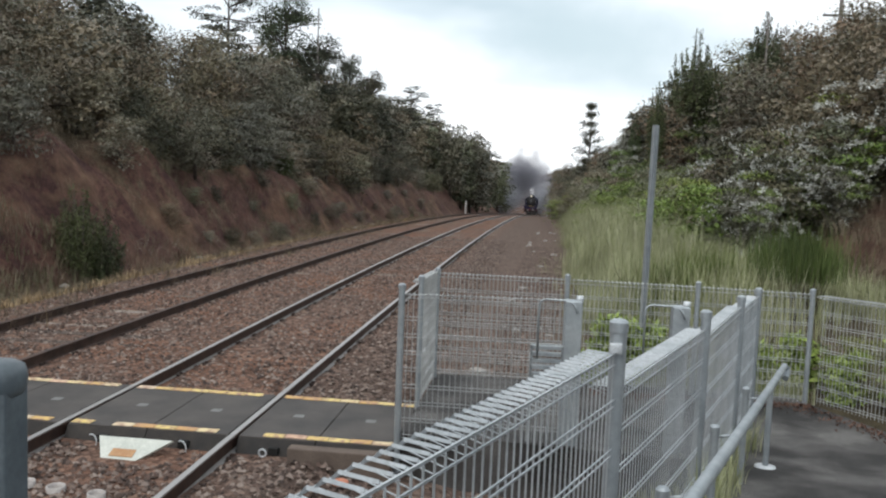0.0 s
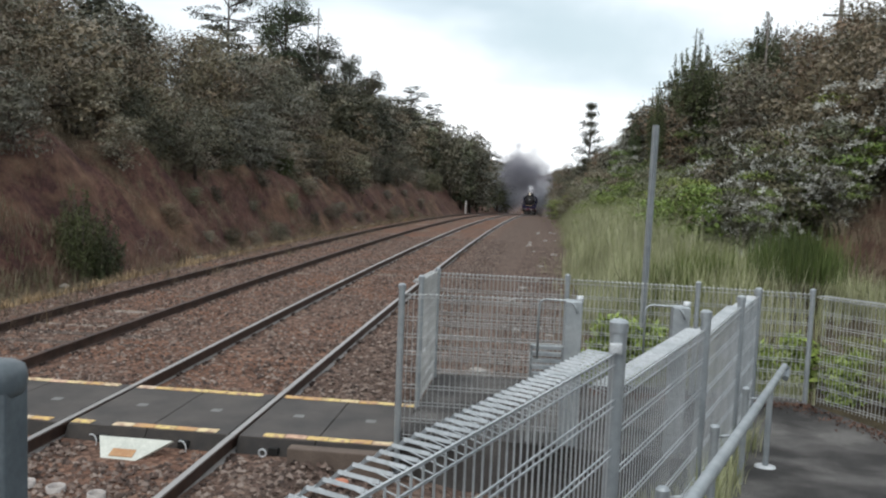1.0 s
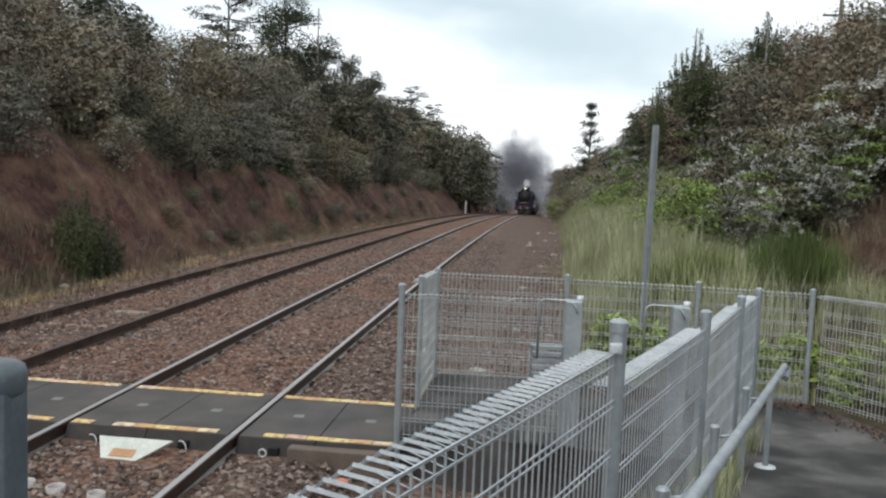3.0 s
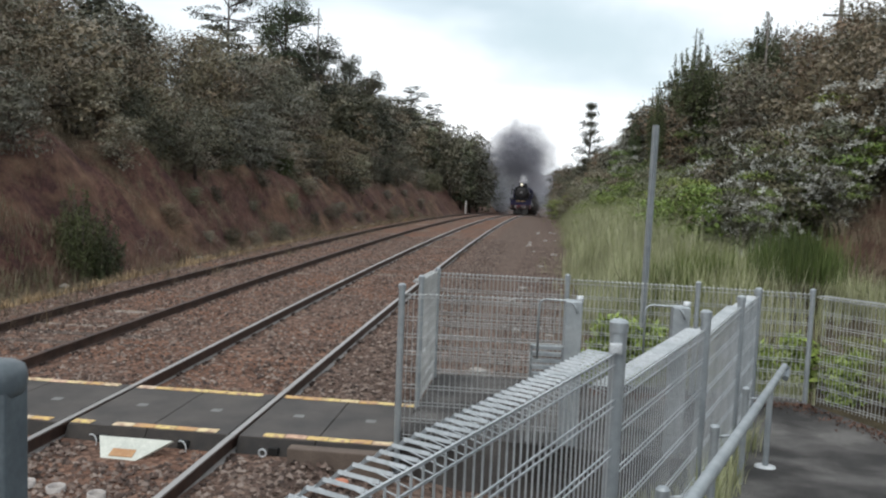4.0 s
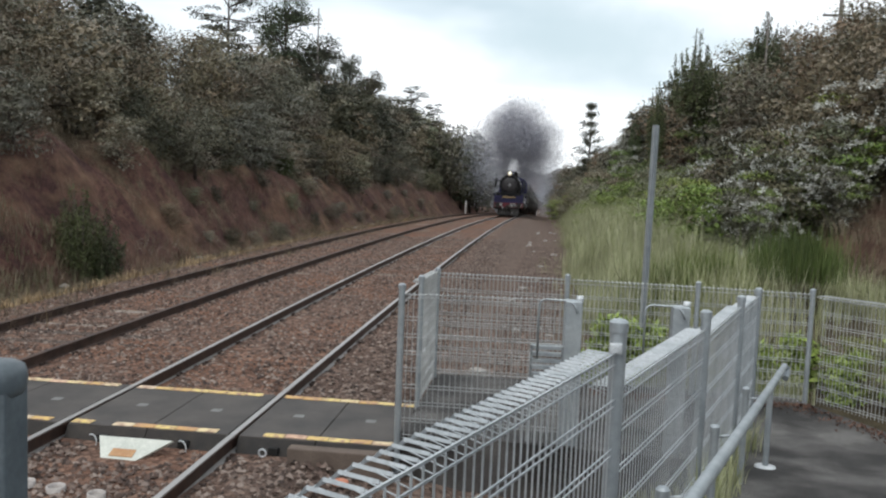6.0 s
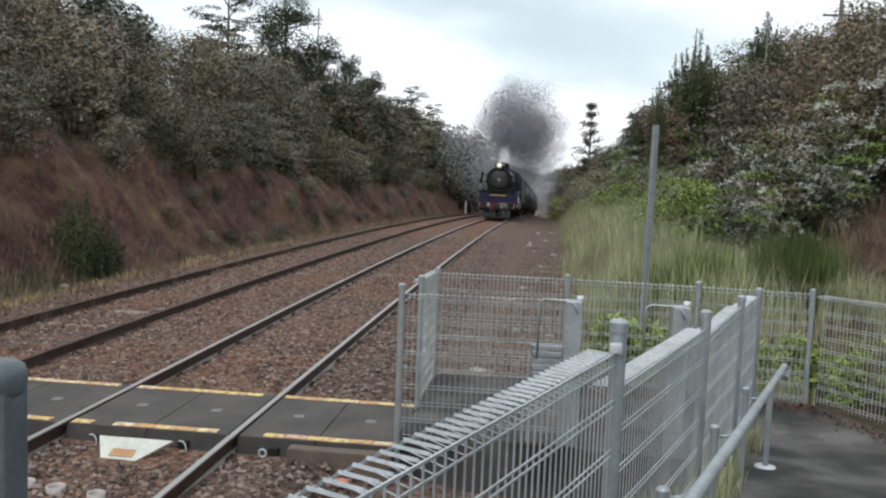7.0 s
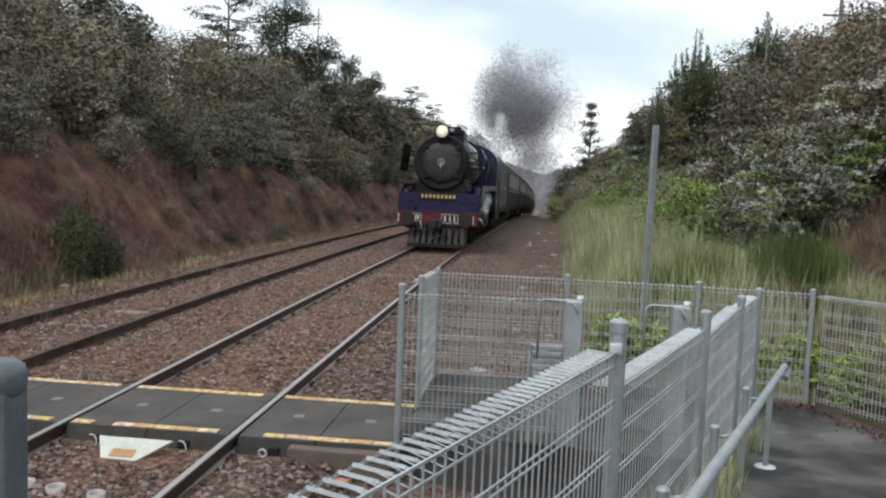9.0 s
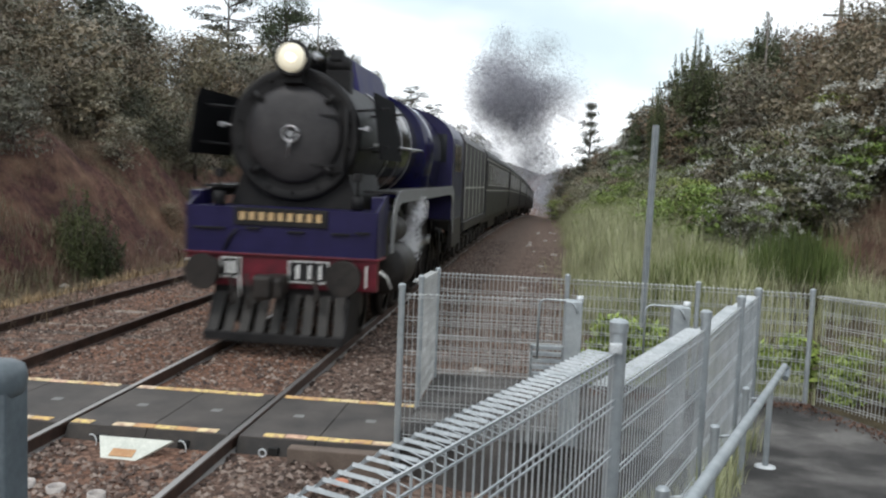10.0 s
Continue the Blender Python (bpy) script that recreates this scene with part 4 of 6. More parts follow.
    # generator and bell beside the headlight
    bm = bmesh.new()
    lathe(bm, [(-0.16, 0.13), (0.14, 0.13), (0.18, 0.08)], 16, "X", (0.52, 0.95, 3.98))
    box(bm, 0.34, 0.70, 0.85, 1.10, 3.55, 3.90, 0.01)
    box(bm, 0.40, 0.60, 0.80, 1.0, 4.02, 4.20, 0.03)
    part("turbo_generator", bm, M_BLACK, lo)
    bm = bmesh.new()
    lathe(bm, [(0, 0.03), (0.06, 0.05), (0.10, 0.09), (0.11, 0.02)], 14, "Y", (0.30, 0.42, 4.02))
    part("small_lamp", bm, M_ROD, lo)

    # headlight
    hz, hr = 3.985, 0.215
    bm = bmesh.new()
    lathe(bm, [(0.26, hr + 0.025), (0.28, hr + 0.04), (0.34, hr + 0.04), (0.36, hr + 0.02), (0.62, hr - 0.02), (0.72, hr * 0.6)], 32, "Y", (0, 0, hz))
    box(bm, -0.14, 0.14, 0.36, 0.62, hz - 0.34, hz - 0.17, 0.01)
    hl = part("headlight", bm, M_BLACK, lo, "round black headlight with a lit lens")
    bm = bmesh.new()
    lathe(bm, [(0.235, 0.02), (0.245, hr * 0.5), (0.262, hr), (0.27, hr)], 32, "Y", (0, 0, hz))
    part("lens", bm, M_LENS, hl, "lit warm white lens")
    bm = bmesh.new()
    lathe(bm, [(0.222, 0.01), (0.226, 0.06), (0.25, 0.065)], 16, "Y", (0, 0, hz))
    part("bulb", bm, M_BULB, hl)

    # smoke deflectors
    for sx in (-1, 1):
        bm = bmesh.new()
        extrude_x(bm, [(0.02, 2.62), (0.02, 3.44), (0.10, 3.52), (1.55, 3.52), (1.62, 3.44), (1.62, 2.62)], sx * 1.36 - 0.012, sx * 1.36 + 0.012)
        for v in bm.verts:
            v.co.x -= sx * (0.10 + 0.10 * (v.co.z - 2.62)) * (v.co.z - 2.62) / 0.9 * 0.7
        d = part("smoke_deflector", bm, M_DEFLECTOR, lo, "black sheet smoke deflector")
        for y in (0.3, 1.35):
            for za, zb in ((2.75, 2.80), (3.30, 3.32)):
                bm = bmesh.new()
                tube(bm, (sx * 0.82, y + 0.35, za), (sx * 1.41, y, zb), 0.02, seg=6)
                part("deflector_stay", bm, M_BLACK, d)
        bm = bmesh.new()
        lathe(bm, [(-0.05, 0.035), (0.05, 0.04), (0.07, 0.02)], 12, "Y", (sx * 1.06, 0.5, 3.05))
        tube(bm, (sx * 0.86, 0.52, 3.05), (sx * 1.05, 0.5, 3.05), 0.012, seg=6)
        part("side_lamp", bm, M_ROD, lo)

    # running boards with the grey valance that sweeps down before and behind the wheels
    for sx in (-1, 1):
        bm = bmesh.new()
        box(bm, min(sx * 0.98, sx * 1.43), max(sx * 0.98, sx * 1.43), 0.75, 8.4, 2.14, 2.18, 0.004)
        part("running_board", bm, M_BLACK, lo)
        bm = bmesh.new()
        outline = [(0.55, 1.30), (0.62, 1.75), (0.85, 2.06), (1.20, 2.19), (8.15, 2.21), (8.55, 2.21), (8.75, 2.1), (8.85, 1.1), (8.62, 1.1), (8.55, 1.75), (8.30, 1.98), (7.9, 2.02), (1.30, 2.0), (1.02, 1.88), (0.82, 1.6), (0.75, 1.30)]
        extrude_x(bm, outline, sx * 1.44 - 0.012, sx * 1.44 + 0.012)
        part("valance", bm, M_GREY_EDGE, lo, "grey edged running board valance")
        # cylinder with its covers
        bm = bmesh.new()
        lathe(bm, [(1.28, 0.15), (1.30, 0.36), (1.36, 0.39), (2.35, 0.39), (2.41, 0.36), (2.43, 0.12)], 28, "Y", (sx * 1.16, 0, 0.98))
        lathe(bm, [(1.22, 0.14), (1.25, 0.22), (2.47, 0.22), (2.5, 0.14)], 20, "Y", (sx * 1.14, 0, 1.55))
        box(bm, min(sx * 0.75, sx * 1.2), max(sx * 0.75, sx * 1.2), 1.35, 2.36, 1.0, 1.85, 0.02)
        part("cylinder", bm, M_DIRTY, lo)
        bm = bmesh.new()
        box(bm, sx * 1.16 - 0.03, sx * 1.16 + 0.03, 2.45, 4.2, 1.12, 1.18, 0.005)
        box(bm, sx * 1.16 - 0.03, sx * 1.16 + 0.03, 2.45, 4.2, 0.78, 0.84, 0.005)
        tube(bm, (sx * 1.16, 2.45, 0.98), (sx * 1.16, 3.4, 0.98), 0.04)
        part("slide_bar", bm, M_ROD, lo)
        bm = bmesh.new()
        path_tube(bm, [(sx * 1.34, 2.6, 2.0), (sx * 1.34, 2.7, 1.8), (sx * 1.34, 3.8, 1.75), (sx * 1.34, 4.0, 2.0)], 0.05, 8)
        tube(bm, (sx * 1.25, 2.9, 2.05), (sx * 1.25, 4.4, 2.05), 0.13, seg=14)
        part("air_tank", bm, M_GREY_EDGE, lo)
        bm = bmesh.new()
        tube(bm, (sx * 1.08, 1.0, 2.85), (sx * 1.13, 8.4, 2.95), 0.022, seg=6)
        for y in (1.6, 3.3, 5.0, 6.7):
            tube(bm, (sx * 0.9, y, 2.85), (sx * 1.11, y, 2.88), 0.014, seg=6)
        part("handrail", bm, M_ROD, lo)
    # frames
    bm = bmesh.new()
    for sx in (-1, 1):
        box(bm, sx * 0.55 - 0.06, sx * 0.55 + 0.06, 0.2, 11.4, 0.72, 1.40)
    box(bm, -0.8, 0.8, 7.2, 10.8, 1.3, 2.1)
    part("frame", bm, M_DIRTY, lo)

    # cab
    bm = bmesh.new()
    arch = [(1.42 * math.cos(a), 3.22 + 0.80 * math.sin(a)) for a in [math.pi * k / 24 for k in range(25)]]
    extrude_y(bm, [(-1.42, 1.42), (1.42, 1.42)] + arch, 8.45, 10.9)
    part("cab", bm, M_BLUE, lo, "royal blue cab")
    for sx in (-1, 1):
        bm = bmesh.new()
        for a, b in ((8.9, 9.65), (9.75, 10.5)):
            box(bm, sx * 1.42 - 0.004, sx * 1.42 + 0.010, a, b, 2.55, 3.2, 0.003)
        part("cab_window", bm, M_GLASS_DARK, lo)
        bm = bmesh.new()
        box(bm, sx * 1.05 - 0.22, sx * 1.05 + 0.22, 8.43, 8.45, 2.75, 3.4, 0.003)
        part("front_window", bm, M_GLASS_DARK, lo)
        bm = bmesh.new()
        box(bm, sx * 1.40 - 0.05, sx * 1.40 + 0.05, 8.6, 10.7, 0.75, 1.42, 0.01)
        part("cab_step", bm, M_DIRTY, lo)

    # wheels and rods
    for sx in (-1, 1):
        for y in (1.15, 3.05):
            SMALL_WHEELS.append((spoked_wheel(lo, 0.46, sx * 0.84, y, sx, 10), 0.46))
        for y in (4.15, 6.05, 7.95):
            DRIVERS.append((spoked_wheel(lo, 0.925, sx * 0.84, y, sx), 0.925))
        for y in (9.6, 11.0):
            SMALL_WHEELS.append((spoked_wheel(lo, 0.53, sx * 0.84, y, sx, 10), 0.53))
        bm = bmesh.new()
        box(bm, -0.03, 0.03, -1.98, 1.98, -0.055, 0.055, 0.012)
        for y in (-1.9, 0, 1.9):
            tube(bm, (-0.05, y, 0), (0.05, y, 0), 0.10, seg=14)
        rod = part("coupling_rod", bm, M_ROD, lo)
        rod.location = (sx * 1.0, 6.05, 0.925)
        RODS.append((rod, sx))
    return lo


LOCO = build_locomotive()


def bogie(parent, y, r=0.46, n=2, spread=1.1):
    for sx in (-1, 1):
        bm = bmesh.new()
        box(bm, sx * 1.02 - 0.07, sx * 1.02 + 0.07, y - spread - 0.5, y + spread + 0.5, 0.42, 0.66, 0.02)
        for k in range(n):
            yy = y - spread + 2 * spread * k / (n - 1)
            box(bm, sx * 1.06 - 0.12, sx * 1.06 + 0.12, yy - 0.16, yy + 0.16, 0.30, 0.62, 0.02)
        for k in range(3):
            tube(bm, (sx * 1.05, y - 0.2 + 0.2 * k, 0.42), (sx * 1.05, y - 0.2 + 0.2 * k, 0.72), 0.07, seg=10)
        part("bogie_side", bm, M_DIRTY, parent)
    for sx in (-1, 1):
        for k in range(n):
            SMALL_WHEELS.append((spoked_wheel(parent, r, sx * 0.84, y - spread + 2 * spread * k / (n - 1), sx, 8), r))


def build_tender():
    te = thing("tender", "dark tender with pale lining, coupled behind the locomotive", "tender")
    bm = bmesh.new()
    prof = [(-1.42, 1.25), (1.42, 1.25), (1.42, 3.35), (1.30, 3.55), (1.0, 3.62), (-1.0, 3.62), (-1.30, 3.55), (-1.42, 3.35)]
    extrude_y(bm, prof, 0.25, 7.6)
    part("tank", bm, M_TENDER, te)
    bm = bmesh.new()
    box(bm, -1.45, 1.45, 0.1, 7.7, 0.98, 1.24, 0.02)
    part("underframe", bm, M_DIRTY, te)
    bm = bmesh.new()
    for sx in (-1, 1):
        for y in (0.35, 1.7, 3.0, 4.3, 5.6, 7.5):
            box(bm, sx * 1.425 - 0.006, sx * 1.425 + 0.010, y - 0.03, y + 0.03, 1.3, 3.3)
        box(bm, sx * 1.425 - 0.008, sx * 1.425 + 0.012, 0.3, 7.55, 2.12, 2.17)
    part("lining", bm, M_CAR_LINE, te)
    bm = bmesh.new()
    box(bm, -1.0, 1.0, 0.6, 4.2, 3.60, 3.78, 0.05)
    part("coal", bm, M_BLACK, te)
    bogie(te, 1.9, 0.46, 3, 1.3)
    bogie(te, 5.9, 0.46, 3, 1.3)
    return te


TENDER = build_tender()


def build_carriage(first):
    ca = thing("passenger_carriage", "dark grey passenger carriage with a pale waist line", "carriage", group="carriages of the train")
    L = 18.6
    bm = bmesh.new()
    prof = [(-1.42, 1.05), (1.42, 1.05), (1.45, 1.9), (1.43, 3.25), (-1.43, 3.25), (-1.45, 1.9)]
    extrude_y(bm, prof, 0.25, L)
    part("body", bm, M_CAR, ca)
    bm = bmesh.new()
    arc = [(1.47 * math.cos(a), 3.24 + 0.62 * math.sin(a)) for a in [math.pi * k / 14 for k in range(15)]]
    extrude_y(bm, arc, 0.18, L + 0.07)
    part("roof", bm, M_ROOF, ca, "sooty arched roof")
    bm = bmesh.new()
    for sx in (-1, 1):
        box(bm, sx * 1.445 - 0.006, sx * 1.445 + 0.012, 0.3, L - 0.05, 2.02, 2.07)
        box(bm, sx * 1.44 - 0.006, sx * 1.44 + 0.012, 0.3, L - 0.05, 3.14, 3.19)
    part("waist_line", bm, M_CAR_LINE, ca)
    pane = bpy.data.meshes.new("window")
    bm = bmesh.new()
    box(bm, -0.012, 0.012, -0.46, 0.46, 2.25, 3.0, 0.004)
    bm.to_mesh(pane)
    bm.free()
    pane.materials.append(M_GLASS_DARK)
    frame_me = bpy.data.meshes.new("window_frame")
    bm = bmesh.new()
    for a, b, c, d in ((-0.5, 0.5, 2.21, 2.25), (-0.5, 0.5, 3.0, 3.04), (-0.5, -0.46, 2.25, 3.0), (0.46, 0.5, 2.25, 3.0)):
        box(bm, -0.02, 0.02, a, b, c, d)
    bm.to_mesh(frame_me)
    bm.free()
    frame_me.materials.append(M_CAR_LINE)
    for sx in (-1, 1):
        for k in range(11):
            w = new("window", pane)
            w.parent = ca
            w.location = (sx * 1.437, 1.9 + k * 1.5, 0)
            fr = new("window_frame", frame_me)
            fr.parent = w
        for y in (0.85, L - 0.6):
            bm = bmesh.new()
            box(bm, sx * 1.44 - 0.01, sx * 1.44 + 0.012, y - 0.4, y + 0.4, 1.1, 3.1, 0.01)
            part("door", bm, M_CAR, ca)
    bm = bmesh.new()
    box(bm, -1.3, 1.3, 0.2, L, 0.80, 1.04, 0.02)
    box(bm, -1.1, 1.1, 7.0, 11.5, 0.35, 0.8, 0.05)
    part("underframe", bm, M_DIRTY, ca)
    bm = bmesh.new()
    box(bm, -0.55, 0.55, -0.15, 0.25, 1.1, 3.2, 0.03)
    part("gangway", bm, M_BLACK, ca)
    bogie(ca, 2.6, 0.46, 2, 1.1)
    bogie(ca, L - 2.3, 0.46, 2, 1.1)
    return ca


CARRIAGES = [(build_carriage(True), 19.3)]
for k in range(1, 5):
    c = copy_thing(CARRIAGES[0][0], pose(0, 0, 0))
    CARRIAGES.append((c, 19.3 + 19.0 * k))


# ---- plants ----
def leaf_material(name, tones, rough=0.6, spec=0.25, vary=True):
    m = Mat(name, rough, 0.0, spec)
    rnd = m.node("ShaderNodeNewGeometry").outputs["Random Per Island"]
    obr = m.node("ShaderNodeObjectInfo").outputs["Random"]
    n = m.noise(0.9, 3.0, 0.6)
    mean = [sum(t[i] for t in tones) / len(tones) for i in range(3)]
    tones = [tuple((0.7 * t[i] + 0.3 * mean[i]) * (1.06 if i == 2 else 1.0) for i in range(3)) for t in tones]
    base = m.ramp(rnd, list(zip((0.0, 0.28, 0.72, 1.0), tones)))
    if vary:
        base = m.mix(1.0, base, m.ramp(obr, [(0.0, (0.85, 0.84, 0.80)), (0.35, (1.15, 1.12, 1.06)), (0.6, (1.5, 1.38, 1.22)), (0.8, (1.4, 1.12, 0.96)), (1.0, (1.1, 1.28, 0.95))]), "MULTIPLY")
    base = m.mix(1.0, base, m.ramp(n, [(0.3, (0.6, 0.6, 0.6)), (0.7, (1.4, 1.4, 1.4))]), "MULTIPLY")
    m.color(base)
    return m.m


M_LEAF_OLIVE = leaf_material("olive_grey_leaves", [(0.06, 0.061, 0.041), (0.098, 0.097, 0.066), (0.13, 0.128, 0.092), (0.18, 0.175, 0.135)])
M_LEAF_SILVER = leaf_material("silver_grey_leaves", [(0.08, 0.083, 0.062), (0.125, 0.128, 0.10), (0.17, 0.172, 0.14), (0.25, 0.25, 0.212)])
M_LEAF_BROWN = leaf_material("brown_green_leaves", [(0.065, 0.052, 0.037), (0.10, 0.083, 0.058), (0.125, 0.104, 0.075), (0.16, 0.135, 0.10)])
M_LEAF_DARK = leaf_material("dark_pine_needles", [(0.014, 0.018, 0.012), (0.028, 0.034, 0.021), (0.05, 0.055, 0.035), (0.085, 0.085, 0.06)])
M_NEEDLE = leaf_material("dark_green_needles", [(0.016, 0.026, 0.010), (0.036, 0.05, 0.02), (0.06, 0.078, 0.034), (0.10, 0.115, 0.06)])
M_LEAF_GREEN = leaf_material("fresh_green_leaves", [(0.045, 0.07, 0.016), (0.09, 0.135, 0.03), (0.14, 0.185, 0.05), (0.20, 0.24, 0.09)])
M_FLOWER = leaf_material("white_blossom", [(0.27, 0.28, 0.23), (0.38, 0.39, 0.33), (0.50, 0.50, 0.44), (0.66, 0.66, 0.60)], vary=False)
M_GRASS = leaf_material("tall_grass_blades", [(0.13, 0.15, 0.055), (0.235, 0.255, 0.11), (0.34, 0.35, 0.19), (0.48, 0.46, 0.33)], vary=False)
M_GRASS_DRY = leaf_material("dry_grass_blades", [(0.075, 0.052, 0.034), (0.12, 0.088, 0.056), (0.165, 0.13, 0.082), (0.22, 0.185, 0.12)], vary=False)
M_GRASS_STRAW = leaf_material("straw_grass_blades", [(0.20, 0.13, 0.065), (0.30, 0.21, 0.10), (0.40, 0.29, 0.155), (0.50, 0.39, 0.24)], vary=False)
M_GRASS_OLIVE = leaf_material("olive_weed_blades", [(0.055, 0.052, 0.026), (0.095, 0.09, 0.046), (0.14, 0.13, 0.072), (0.20, 0.175, 0.11)], vary=False)
M_LIME = leaf_material("lime_green_leaves", [(0.12, 0.17, 0.03), (0.20, 0.27, 0.05), (0.28, 0.36, 0.08), (0.36, 0.43, 0.14)], vary=False)
M_STEM = simple("brown_bare_stems", (0.06, 0.045, 0.035), (0.13, 0.105, 0.085), 6.0, 0.9)
M_BROOM = leaf_material("broom_twigs", [(0.03, 0.055, 0.012), (0.06, 0.095, 0.02), (0.09, 0.13, 0.035), (0.13, 0.16, 0.06)])
M_BARK = simple("grey_brown_bark", (0.05, 0.04, 0.032), (0.12, 0.10, 0.085), 6.0, 0.9, 0, 0.01, 25)


def cards(rs, centres, length, width, droop=0.0, upright=0.0):
    """Pointed leaves at the given centres, turned at random."""
    n = len(centres)
    d = rs.normal(size=(n, 3))
    d[:, 2] = d[:, 2] * (1 - upright) + upright * 1.5 - droop
    d /= np.linalg.norm(d, axis=1)[:, None]
    s = np.cross(d, rs.normal(size=(n, 3)))
    s /= np.linalg.norm(s, axis=1)[:, None]
    ln = (length * rs.uniform(0.6, 1.4, n))[:, None]
    wd = (width * rs.uniform(0.6, 1.4, n))[:, None]
    c = np.asarray(centres)
    v = np.stack([c - d * ln * 0.4 - s * wd * 0.5, c - d * ln * 0.4 + s * wd * 0.5, c + d * ln * 0.6], 1).reshape(-1, 3)
    f = np.arange(n * 3).reshape(-1, 3)
    return v, f


def leaf_object(name, sets, parent, label=""):
    """sets: (verts, faces, material)"""
    vs, fs, ms, off = [], [], [], 0
    mats = []
    for v, f, m in sets:
        if m not in mats:
            mats.append(m)
        vs.append(v)
        fs.append(f + off)
        ms += [mats.index(m)] * len(f)
        off += len(v)
    me = bpy.data.meshes.new(name)
    me.from_pydata(np.concatenate(vs).tolist(), [], np.concatenate(fs).tolist())
    for m in mats:
        me.materials.append(m)
    me.polygons.foreach_set("material_index", ms)
    me.update()
    ob = new(name, me)
    ob.parent = parent
    if label:
        tagged(ob, label)
    return ob


def laid(rs, centres, normals, length, width, loose=0.62):
    """Pointed leaves at the given centres, lying across the given normals."""
    n = len(centres)
    u = normals + rs.normal(size=(n, 3)) * loose
    u /= np.linalg.norm(u, axis=1)[:, None]
    d = np.cross(u, rs.normal(size=(n, 3)))
    d /= np.linalg.norm(d, axis=1)[:, None]
    s = np.cross(u, d)
    ln = (length * rs.uniform(0.6, 1.4, n))[:, None]
    wd = (width * rs.uniform(0.6, 1.4, n))[:, None]
    c = np.asarray(centres)
    v = np.stack([c - d * ln * 0.4 - s * wd * 0.5, c - d * ln * 0.4 + s * wd * 0.5, c + d * ln * 0.6], 1).reshape(-1, 3)
    return v, np.arange(n * 3).reshape(-1, 3)


def pad_leaves(rs, centre, rad, flat, count):
    """Leaf places and normals over the top and rim of one bough."""
    d = rs.normal(size=(count, 3))
    d /= np.linalg.norm(d, axis=1)[:, None]
    d[:, 2] = np.where(d[:, 2] < -0.25, -d[:, 2], d[:, 2])
    q = 1.0 - 0.55 * rs.uniform(0, 1, count) ** 2 + (rs.uniform(0, 1, count) < 0.16) * rs.uniform(0.05, 0.4, count)
    c = np.asarray(centre) + d * (rad * q)[:, None] * np.array([1, 1, flat])
    return c, d * 0.7 + np.array([0, 0, 0.55])


def crown_pads(rs, k, w, h, lift):
    """Boughs of a domed, uneven crown: centre and radius."""
    out = []
    for i in range(k):
        z = lift + (0.93 - lift) * (i + rs.uniform(0, 0.9)) / k
        reach = w * math.sqrt(max(0.05, 1 - (max(0.0, z - 0.35) / 0.68) ** 2)) * (0.8 + 0.2 * z)
        a = i * 2.4 + rs.uniform(-0.5, 0.5)
        rho = reach * rs.uniform(0.25, 0.82)
        rad = w * rs.uniform(0.24, 0.42)
        out.append((np.array([math.cos(a) * rho, math.sin(a) * rho, min(z * h, h - rad * 0.4)]), rad))
    return out


def limbs(bm, trunk_h, r, targets):
    tube(bm, (0, 0, -0.3), (0.04, 0.02, trunk_h), r, r * 0.6, 8)
    for q in targets:
        mid = Vector((q[0] * 0.4, q[1] * 0.4, trunk_h + (q[2] - trunk_h) * 0.45))
        path_tube(bm, [(0.04, 0.02, trunk_h * 0.85), mid, Vector(q)], r * 0.32, 5)


def make_shrub(seed, w, h, mats, label, boughs=17, leaves=3000, leaf=(0.13, 0.062), flat=0.72, name="shrub", flower=0, trunk=0.5, category="shrub", lift=0.08):
    """A bush of separate leafy boughs, with dark gaps between them."""
    rs = np.random.RandomState(seed)
    ob = thing(name, label, category, (0, 0, -500))
    pads = crown_pads(rs, boughs, w, h, lift)
    per = leaves // boughs
    by_mat = {}
    for i, (c, rad) in enumerate(pads):
        by_mat.setdefault(i % len(mats), []).append(pad_leaves(rs, c, rad, flat, per))
    sets = []
    for i, got in sorted(by_mat.items()):
        c = np.concatenate([g[0] for g in got])
        nn = np.concatenate([g[1] for g in got])
        c[:, 2] = np.maximum(c[:, 2], 0.03)
        v, f = laid(rs, c, nn, leaf[0], leaf[1])
        sets.append((v, f, mats[i]))
    # inner leaves fill the crown
    big = np.array([c for c, _ in pads])
    c = np.repeat(big * np.array([0.72, 0.72, 0.88]), 34, 0) + rs.normal(size=(len(big) * 34, 3)) * w * 0.16
    c[:, 2] = np.maximum(c[:, 2], 0.05)
    v, f = cards(rs, c, leaf[0] * 1.6, leaf[1] * 2.0)
    sets.append((v, f, mats[0]))
    bm = bmesh.new()
    limbs(bm, h * trunk * 0.6, 0.03 + 0.018 * h, big[:9])
    part("trunk", bm, M_BARK, ob)
    leaf_object("crown", sets, ob)
    if flower:
        pts = []
        for _ in range(flower):
            c, rad = pads[rs.randint(len(pads))]
            a = rs.uniform(0, 6.28)
            q = c + np.array([math.cos(a) * rad * 0.6, math.sin(a) * rad * 0.6, rad * flat * 0.7])
            d = np.array([math.cos(a), math.sin(a), rs.uniform(0.0, 0.5)])
            L = rs.uniform(0.35, 0.8)
            u = np.arange(44) / 44.0
            pts.append(q + d * (L * u)[:, None] + np.array([0, 0, -0.42]) * (u ** 2)[:, None] + rs.normal(size=(44, 3)) * 0.045)
        v, f = cards(rs, np.concatenate(pts), 0.075, 0.05)
        leaf_object("blossom", [(v, f, M_FLOWER)], ob, "sprays of white blossom")
    return ob


